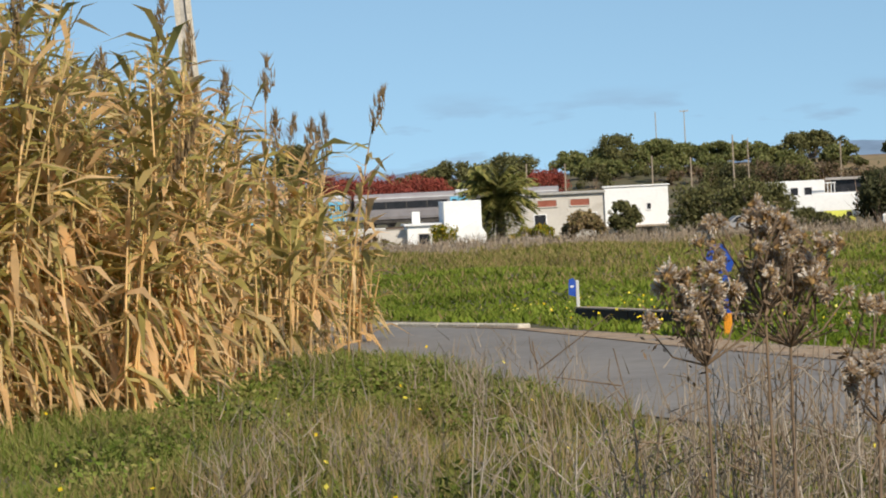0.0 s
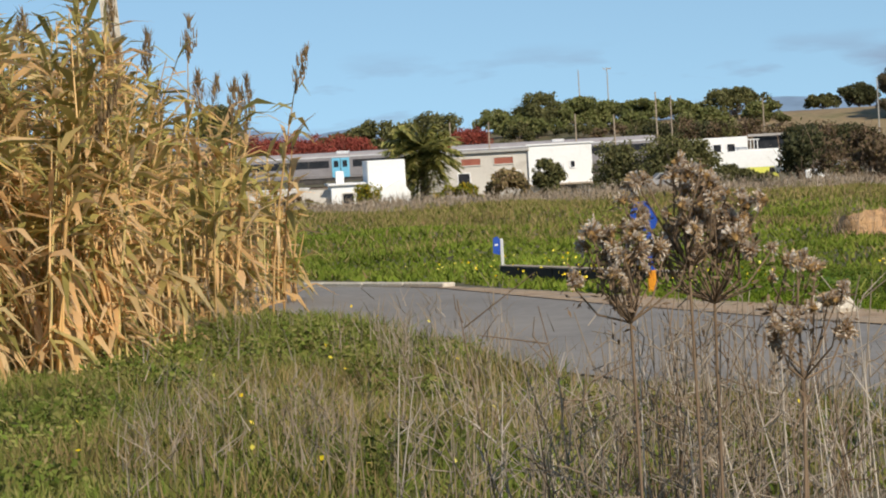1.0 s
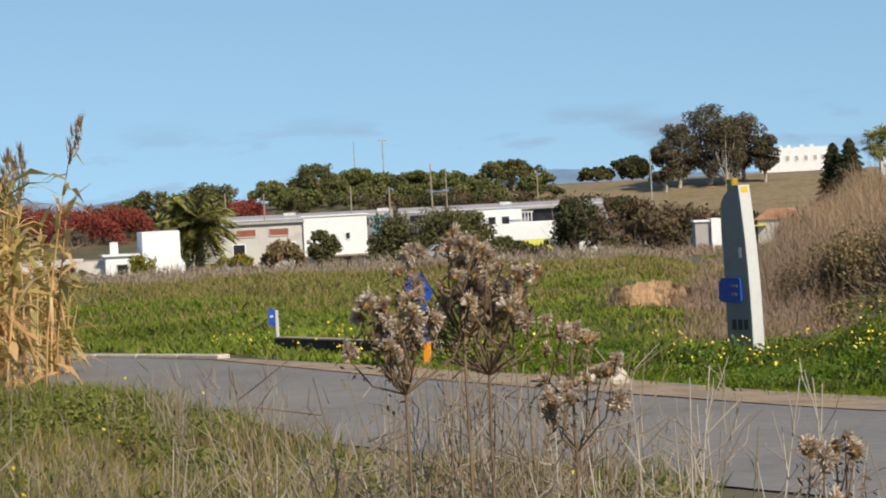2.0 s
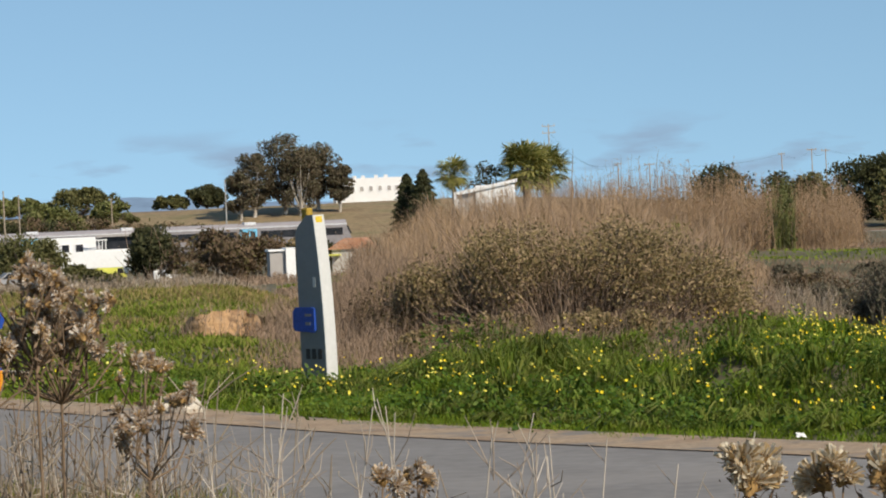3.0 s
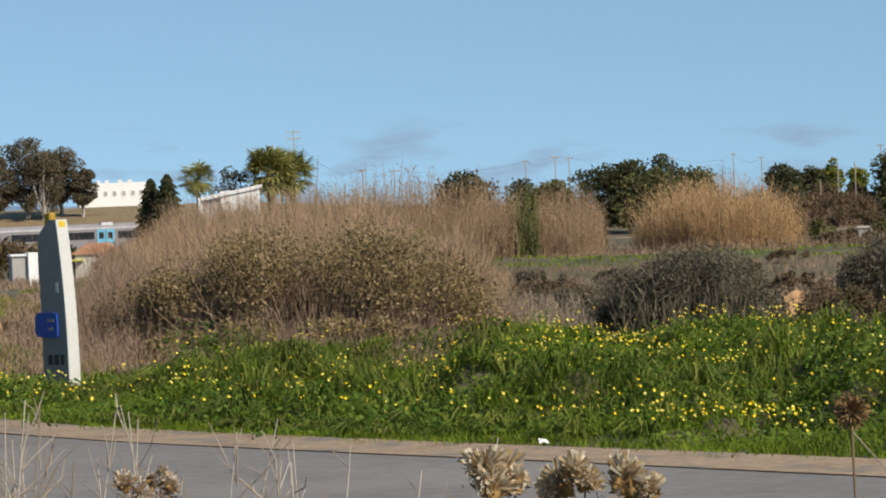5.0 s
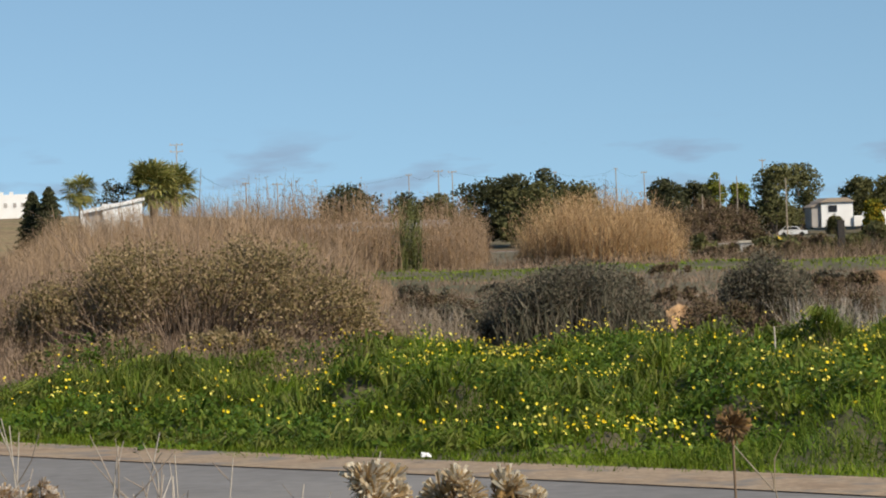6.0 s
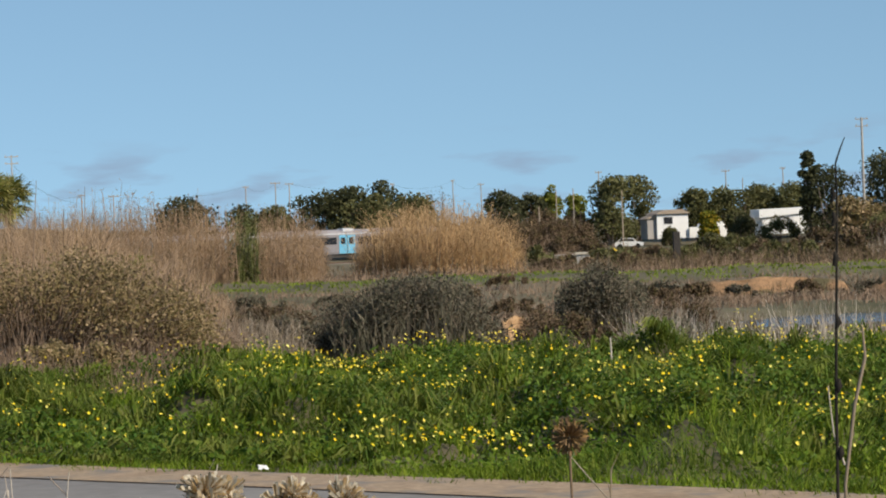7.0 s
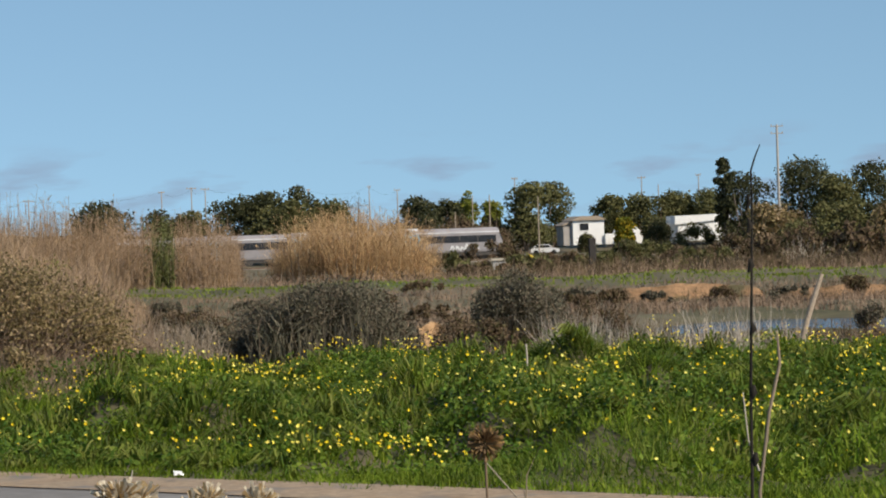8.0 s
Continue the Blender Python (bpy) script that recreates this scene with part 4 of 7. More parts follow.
def shrubs():
    shrub("shrub", "large rounded olive-brown shrub with small pale leaves behind the bank", -2.75, 42.0, 1.66, 5.3, 3.4, M["bush_leaf"], 40000, 0.049, 21, 700, lobes=90, shell=0.25)
    shrub("shrub", "olive-brown shrub beside the information totem", -5.2, 42.3, 1.05, 2.3, 2.0, M["bush_leaf"], 9000, 0.055, 22, 260, lobes=16, shell=0.3)
    shrub("shrub", "thin twiggy brown shrub behind the totem", -6.6, 42.0, 0.75, 2.2, 1.6, M["brown_leaf"], 2600, 0.04, 23, 420, lobes=16, shell=0.2)
    shrub("shrub", "low twiggy brown shrub at the edge of the bare earth", -8.0, 44.0, 0.35, 1.5, 1.2, M["brown_leaf"], 1500, 0.04, 24, 260, lobes=10, shell=0.2)
    shrub("shrub", "thinning brown shrub with bare twigs", -0.35, 43.5, 1.2, 2.0, 1.8, M["bush_leaf"], 7000, 0.042, 25, 520, lobes=24, shell=0.2)
    dry_scrub("bare_scrub", "bare grey-brown thorny scrub round the shrubs", -8.6, -5.2, 41, 50, 0.2, 0.6, 1800, 31, M["twig"], 0.016)
    dry_scrub("bare_scrub", "bare grey-brown scrub between the shrubs", -1.0, 1.4, 42, 50, 0.3, 0.8, 1500, 37, M["twig"], 0.014)
    shrub("shrub", "low olive-brown shrubs along the foot of the large shrub", -3.2, 38.9, 0.42, 4.2, 1.4, M["bush_leaf"], 16000, 0.05, 40, 200, lobes=30, shell=0.3, bark="dark_twig")
    dry_scrub("bare_scrub", "fine bare twigs growing through the large shrub", -6.9, 0.5, 40.6, 43.5, 0.5, 1.3, 650, 39, M["twig"], 0.008)
    dry_scrub("bare_scrub", "tall bare brown scrub behind the large shrub", -6.8, 0.9, 56, 78, 0.9, 1.95, 9500, 32, M["reed_pale"], 0.016)
    dry_scrub("bare_scrub", "high pale brown dead scrub standing before the reeds", -6.0, -0.6, 88, 108, 1.5, 2.45, 5200, 83, M["reed_pale"], 0.02)
    dry_scrub("bare_scrub", "fine reddish-brown bare scrub beside the large shrub", -7.3, -3.6, 42.5, 54, 0.7, 1.55, 3600, 81, M["twig"], 0.01)
    dry_scrub("bare_scrub", "tangle of low brown brambles at the foot of the shrubs", -8.4, 0.6, 33.6, 41.5, 0.15, 0.45, 4200, 82, M["twig"], 0.011)
    dry_scrub("bare_scrub", "low dry grey scrub in the ditch", 0.2, 2.4, 44, 56, 0.3, 0.8, 1600, 33, M["straw"], 0.014)
    shrub("shrub", "yellow-green bush among the brown reeds", -0.75, 75, 1.35, 0.85, 0.8, M["lime_leaf"], 900, 0.09, 26, 60, lobes=8)
    shrub("shrub", "dark grey-green shrub in the ditch", 3.15, 47.5, 0.74, 2.0, 1.8, M["grey_leaf"], 16000, 0.05, 27, 120, lobes=22, shell=0.3, bark="dark_twig")
    shrub("shrub", "large dark grey-green bushy shrub in the ditch", 4.25, 47.0, 1.02, 2.75, 2.2, M["grey_leaf"], 36000, 0.047, 28, 420, lobes=70, shell=0.3, bark="dark_twig")
    shrub("shrub", "low grey shrub with bare twigs in the ditch", 1.95, 49.5, 0.05, 1.5, 1.4, M["grey_leaf"], 3500, 0.05, 29, 200, lobes=14, shell=0.3)
    shrub("shrub", "dark grey-green shrub by the pool", 7.6, 58.0, 0.9, 2.0, 2.0, M["grey_leaf"], 18000, 0.056, 30, 120, lobes=26, shell=0.3, bark="dark_twig")
    shrub("shrub", "small grey-brown shrub by the bare earth", 6.5, 56.0, 0.1, 1.1, 1.0, M["brown_leaf"], 2500, 0.05, 34, 160, lobes=10, shell=0.3)
    shrub("shrub", "grey-brown shrub at the water's edge", 9.1, 60.0, 0.2, 1.6, 1.2, M["brown_leaf"], 2500, 0.05, 35, 200, lobes=10, shell=0.3)
    shrub("shrub", "grey shrub at the water's edge", 14.4, 57.0, 0.1, 1.9, 1.4, M["grey_leaf"], 4500, 0.06, 36, 200, lobes=12, shell=0.3)
    dry_scrub("sprigs", "upright grey-green sprigs of the ditch shrubs", 2.6, 5.6, 45.6, 48.5, 0.45, 1.15, 620, 71, M["grey_leaf"], 0.03)
    dry_scrub("sprigs", "upright grey-brown sprigs beside the pool shrub", 6.4, 9.4, 55, 60, 0.3, 0.8, 220, 72, M["brown_leaf"], 0.03)
    shrub("shrub", "low grey-brown shrub at the foot of the dark shrub", 5.35, 47.5, 0.3, 1.0, 1.2, M["brown_leaf"], 5000, 0.05, 73, 120, lobes=12, shell=0.3)
    shrub("shrub", "low grey shrub at the foot of the dark shrub", 2.3, 47.5, 0.15, 1.2, 1.2, M["grey_leaf"], 4000, 0.05, 74, 120, lobes=12, shell=0.3)
    for k, (az, d, top, w, s) in enumerate(((0.5, 49, 0.0, 1.6, "brown_leaf"), (1.2, 53, -0.1, 1.8, "grey_leaf"), (0.0, 55, 0.1, 2.0, "bush_leaf"), (2.4, 56, 0.0, 2.2, "grey_leaf"), (6.7, 50, -0.05, 1.3, "grey_leaf"),
                                            (8.3, 52, 0.0, 1.4, "brown_leaf"), (9.6, 53, -0.1, 1.4, "grey_leaf"), (3.4, 60, 0.1, 2.0, "brown_leaf"), (1.6, 68, 0.1, 2.4, "brown_leaf"), (6.9, 54, 0.15, 1.4, "brown_leaf"), (8.9, 50, 0.05, 1.4, "grey_leaf"), (9.9, 49, -0.1, 1.3, "brown_leaf"), (8.2, 47, -0.05, 1.1, "brown_leaf"), (2.0, 53, 0.25, 1.5, "grey_leaf"))):
        shrub("ditch_shrub", {"brown_leaf": "low grey-brown twiggy shrub in the ditch", "grey_leaf": "low grey-green shrub in the ditch", "bush_leaf": "low olive shrub in the ditch"}[s], az, d, top, w, 1.3, M[s], 2800, 0.068, 760 + k, 120, "ditch shrubs", lobes=12, shell=0.3, bark="dark_twig")
    # small bushes scattered over the ditch floor
    rng = np.random.default_rng(46)
    for k in range(24):
        az, d = rng.uniform(0.6, 9.2), rng.uniform(60, 96)
        s = ("brown_leaf", "grey_leaf")[k % 2]
        g = float(ground(*at(az, d)))
        shrub("ditch_shrub", {"brown_leaf": "low grey-brown twiggy shrub in the ditch", "grey_leaf": "low grey-green shrub in the ditch"}[s], az, d, g + rng.uniform(0.35, 0.7), rng.uniform(1.1, 2.2), 1.2, M[s], 1300, 0.085, 860 + k, 70, "ditch shrubs", lobes=11, shell=0.3)
    # scrub line behind the green bank
    rng = np.random.default_rng(44)
    for k in range(30):
        az = 6.4 + 0.36 * k + rng.uniform(-0.15, 0.15)
        d = rng.uniform(150, 330)
        s = ("brown_leaf", "brown_leaf", "olive_leaf", "olive_leaf")[int(rng.integers(4))]
        tag = {"brown_leaf": "brown leafless scrub bush on the plain", "bush_leaf": "olive-brown scrub bush on the plain", "olive_leaf": "dark green scrub bush on the plain"}[s]
        top = -0.3 + (1.3 if az > 12 else 0.0) + rng.uniform(-0.75, 0.45)
        shrub("scrub_bush", tag, az, d, top, rng.uniform(4, 7.5), 4.0, M[s], 2000, 0.34, 100 + k, 70, "scrub on the plain", lobes=12, shell=0.3)
    for k in range(26):
        az = 5.9 + 0.37 * k + rng.uniform(-0.12, 0.12)
        d = rng.uniform(112, 150)
        top = (-0.55 if az < 8.5 else -0.2) + rng.uniform(-0.3, 0.35)
        s = ("brown_leaf", "grey_leaf")[int(rng.random() < 0.35)]
        shrub("scrub_bush", {"brown_leaf": "low brown leafless scrub bush on the plain", "grey_leaf": "low grey-green scrub bush on the plain"}[s], az, d, top, rng.uniform(1.6, 3.4), 1.6, M[s], 1000, 0.14, 400 + k, 60, "scrub on the plain", lobes=9, shell=0.2)
    shrub("prickly_shrub", "clump of yellow-green prickly pads on the plain", 10.65, 136, -0.15, 1.5, 1.0, M["lime_leaf"], 260, 0.2, 450, 20, lobes=9)
    shrub("bare_shrub", "leafless shrub with pale grey bare limbs", 12.8, 134, 0.85, 2.0, 1.4, M["brown_leaf"], 200, 0.08, 451, 90, lobes=14, bark="pale_stem")
    for k, (az, d, top, w, s) in enumerate(((-9.3, 220, 1.6, 6.2, "brown_leaf"), (-8.4, 225, 1.2, 6.6, "brown_leaf"), (-11.02, 221, -1.55, 2.4, "olive_leaf"), (-11.3, 224, -1.35, 2.2, "olive_leaf"), (-8.9, 215, 0.4, 5, "brown_leaf"), (-10.2, 236, 2.0, 4.2, "dark_leaf"), (-15.6, 222, -0.3, 3.4, "bush_leaf"),
                                            (-16.5, 212, -1.1, 3.6, "orange_fruit"), (-19.6, 205, -1.2, 3.6, "brown_leaf"), (-11.6, 228, -1.0, 3.2, "olive_leaf"), (-9.6, 232, -1.5, 4, "olive_leaf"),
                                            (-7.6, 215, 0.3, 4.5, "bush_leaf"), (-7.2, 240, 0.5, 3.0, "dark_leaf"), (10.9, 436, 1.2, 6.0, "olive_leaf"), (10.25, 438, 1.9, 4.0, "dark_leaf"), (8.92, 446, 0.0, 2.6, "olive_leaf"))):
        tag = {"brown_leaf": "brown-grey leafless bush near the houses", "dark_leaf": "dark green bush near the houses", "bush_leaf": "dull olive bush by the white house", "orange_fruit": "yellow-green bush by the palm", "olive_leaf": "green bush in the yard"}[s]
        shrub("yard_bush", tag, az, d, top, w, w * 0.8, M[s], 3400, 0.3, 140 + k, 60, lobes=16, shell=0.3)


shrubs()


def weed_bands():
    dry_scrub("weed_band", "short dry weeds over the bare earth cut", -9.9, -8.1, 42.9, 44.1, 0.12, 0.5, 130, 67, M["twig"], 0.014)
    dry_scrub("weed_band", "brown dead weeds on the near shore of the pool", 8.4, 17.5, 55, 65, 0.08, 0.26, 1700, 65, M["brown_leaf"], 0.025)
    dry_scrub("weed_band", "grey dead weeds between pool and earth bank", 8.4, 17.5, 79, 86, 0.1, 0.28, 2200, 66, M["twig"], 0.03)
    dry_scrub("weed_band", "grey-brown dead weeds along the top of the slope", -23, -8.2, 66, 84, 0.12, 0.38, 7000, 61, M["straw"], 0.035)
    dry_scrub("weed_band", "brown dead weeds in front of the houses", -21, -7, 160, 200, 0.2, 0.6, 4200, 62, M["twig"], 0.08)
    dry_scrub("weed_band", "reddish-brown dead scrub above the pool", 9.0, 17, 86, 91, 0.1, 0.3, 900, 63, M["brown_leaf"], 0.03)
    dry_scrub("weed_band", "grey-brown dead scrub behind the green bank", 6.5, 17.5, 108, 132, 0.15, 0.9, 2600, 68, M["brown_leaf"], 0.035)
    dry_scrub("weed_band", "fine grey twigs behind the green bank", 2.2, 17.5, 107, 124, 0.1, 0.55, 2400, 69, M["twig"], 0.03)
    dry_scrub("weed_band", "grey-brown scrub along the plain", 2.5, 17, 120, 330, 0.3, 0.8, 4200, 64, M["brown_leaf"], 0.08)
    for k, (az, d, top, w) in enumerate(((10.1, 85, -0.25, 1.2), (11.3, 86, -0.2, 1.0), (12.6, 85, -0.2, 1.4), (13.7, 86, 0.0, 1.2), (14.9, 85, -0.1, 1.6), (9.3, 84, -0.1, 1.4), (8.4, 86, -0.05, 1.6))):
        shrub("bank_bush", "small grey-brown bush on the earth bank", az, d, top, w, 1.0, M["brown_leaf" if k % 2 else "grey_leaf"], 1500, 0.08, 700 + k, 60, "bushes above the pool", lobes=9, shell=0.3)


weed_bands()


def tree(name, label, az, dist, top, spread, trunk_h, leaf_mat, n, size, seed, squash=0.75, bark="bark", clumps=18, base=None, category="tree", lobe=1.0):
    """Tapered trunk with forking limbs and a crown of leaf clumps with gaps."""
    rng = np.random.default_rng(seed)
    x, y = at(az, dist)
    z = float(ground(x, y)) if base is None else base
    h = top - z
    ob = thing(name, x, y, z, 0, label, category)
    c, r = [], []
    crown_h = h - trunk_h
    for _ in range(clumps):
        a, q = rng.uniform(0, 2 * math.pi), rng.uniform(0.1, 1) ** 0.6
        e = rng.uniform(-1.0, 0.95)
        rr = rng.uniform(0.2, 0.34) * min(spread, crown_h * 1.2) * lobe
        w = math.sqrt(max(0.05, 1 - (max(e, 0.0) if trunk_h < 1.3 else e) ** 2 * 0.9)) * (spread / 2 - rr * 0.7) * q
        c.append((math.cos(a) * w, math.sin(a) * w, trunk_h + crown_h / 2 + e * (crown_h / 2 - rr * squash * 0.9)))
        r.append(rr)
    c, r = np.array(c), np.array(r)
    p = clump_points(rng, c, r, n, 0.45, squash)
    v, f = leaves(rng, p, rng.uniform(0.6, 1.4, n) * size, 0.6)
    child("crown", mesh_of("crown", v, f, leaf_mat), ob)
    r0 = 0.035 * h
    limbs = [tube([(0, 0, -0.1), (0.02 * h, 0, trunk_h * 0.6), (0, 0.01 * h, trunk_h + 0.15 * crown_h)], [r0, r0 * 0.75, r0 * 0.55], 6)]
    for i in range(min(len(c), 11)):
        mid = np.array([c[i][0] * 0.45, c[i][1] * 0.45, trunk_h * 0.9 + 0.3 * (c[i][2] - trunk_h)])
        limbs.append(tube([(0, 0, trunk_h * rng.uniform(0.6, 0.95)), mid, c[i]], [r0 * 0.5, r0 * 0.32, r0 * 0.1], 5))
    v, f = joined(limbs)
    child("trunk", mesh_of("trunk", v, f, M[bark]), ob)
    return ob


def palm(name, label, az, dist, top, trunk_r, frond, n, seed, skirt=0.3):
    rng = np.random.default_rng(seed)
    x, y = at(az, dist)
    z = float(ground(x, y))
    h = top - z - frond * 0.5
    ob = thing(name, x, y, z, 0, label, "palm tree")
    v, f = tube([(0, 0, -0.1), (0.05, 0, h * 0.5), (0, 0, h)], [trunk_r * 1.2, trunk_r, trunk_r * 0.9], 8)
    child("trunk", mesh_of("trunk", v, f, M["bark"]), ob)
    for k in range(n):
        a, e = rng.uniform(0, 2 * math.pi), rng.uniform(-skirt, 1.25)
        out = np.array([math.cos(a), math.sin(a), 0])
        t = np.linspace(0, 1, 7)
        ln = frond * rng.uniform(0.8, 1.1)
        spine = np.array([0, 0, h]) + out * (ln * t * math.cos(e))[:, None] + np.array([0, 0, 1]) * (ln * (t * math.sin(e) - 0.24 * t ** 2))[:, None]
        side = np.array([-out[1], out[0], 0])
        m = 30
        s = np.repeat(np.linspace(0.2, 1, m // 2), 2)
        root = np.stack([np.interp(s, t, spine[:, i]) for i in range(3)], 1)
        sg = np.tile([1.0, -1.0], m // 2)[:, None]
        ll = ln * 0.4 * (1.2 - 0.6 * s)[:, None]
        tip = root + side * sg * ll * 0.8 + out * ll * 0.5 - np.array([0, 0, 1]) * ll * rng.uniform(0.1, 0.6, (m, 1))
        wv = out * ln * 0.045
        v, f = joined([(np.stack([root - wv, tip, root + wv], 1).reshape(-1, 3), np.arange(3 * m).reshape(-1, 3)),
                       (np.stack([spine[:-1] - side * 0.04, spine[:-1] + side * 0.04, spine[1:]], 1).reshape(-1, 3), np.arange(18).reshape(-1, 3))])
        child("frond", mesh_of("frond", v, f, M["palm_leaf"]), ob)
    return ob


def fan_palm(label, az, dist, top, trunk_r, reach, n, seed):
    """A fan palm: each frond a stalk with a pleated fan of pointed leaflets."""
    rng = np.random.default_rng(seed)
    x, y = at(az, dist)
    z = float(ground(x, y))
    h = top - z - reach
    ob = thing("palm_tree", x, y, z, 0, label, "palm tree")
    v, f = tube([(0, 0, -0.1), (0.05, 0, h * 0.5), (0, 0, h)], [trunk_r * 1.2, trunk_r, trunk_r * 0.9], 8)
    child("trunk", mesh_of("trunk", v, f, M["bark"]), ob)
    for k in range(n):
        a, e = rng.uniform(0, 2 * math.pi), math.asin(rng.uniform(-0.75, 1.0))
        out = np.array([math.cos(a) * math.cos(e), math.sin(a) * math.cos(e), math.sin(e)])
        side = np.array([-math.sin(a), math.cos(a), 0])
        up = np.cross(side, out)
        c = np.array([0, 0, h]) + out * reach * rng.uniform(0.4, 0.62)
        m = 13
        g = np.linspace(-1.9, 1.9, m) + rng.normal(0, 0.06, m)
        d = np.cos(g)[:, None] * out + np.sin(g)[:, None] * side + rng.normal(0, 0.08, (m, 1)) * up
        w = (-np.sin(g)[:, None] * out + np.cos(g)[:, None] * side) * reach * 0.034
        ln = reach * 0.56 * rng.uniform(0.85, 1.1, (m, 1))
        mid, tip = c + d * ln * 0.6, c + d * ln - np.array([0, 0, 1]) * ln * rng.uniform(0.05, 0.35, (m, 1))
        v = np.stack([c + 0 * d, mid - w, tip, mid + w], 1).reshape(-1, 3)
        sv, sf = tube([(0, 0, h), c], [0.03, 0.02], 3)
        child("frond", mesh_of("frond", *joined([(v, np.arange(4 * m).reshape(-1, 4)), (sv, sf)]), M["palm_leaf"]), ob)
    return ob


def conifer(name, label, az, dist, top, width, seed):
    rng = np.random.default_rng(seed)
    x, y = at(az, dist)
    z = float(ground(x, y))
    h = top - z
    ob = thing(name, x, y, z, 0, label, "conifer")
    v, f = tube([(0, 0, -0.1), (0, 0, h * 0.5), (0, 0, h * 0.97)], [0.16, 0.1, 0.02], 6)
    child("trunk", mesh_of("trunk", v, f, M["bark"]), ob)
    n = 5200
    t = rng.random(n) ** 0.75
    tier = (t * 14) % 1
    r = width / 2 * (1 - t) ** 0.62 * (0.6 + 0.5 * (1 - tier)) * np.sqrt(rng.uniform(0.25, 1, n)) + 0.04
    a = rng.uniform(0, 2 * math.pi, n)
    p = np.stack([np.cos(a) * r, np.sin(a) * r, h * (0.06 + 0.94 * t)], 1)
    v, f = leaves(rng, p, rng.uniform(0.2, 0.42, n), 0.45)
    child("crown", mesh_of("crown", v, f, M["dark_leaf"]), ob)
    return ob


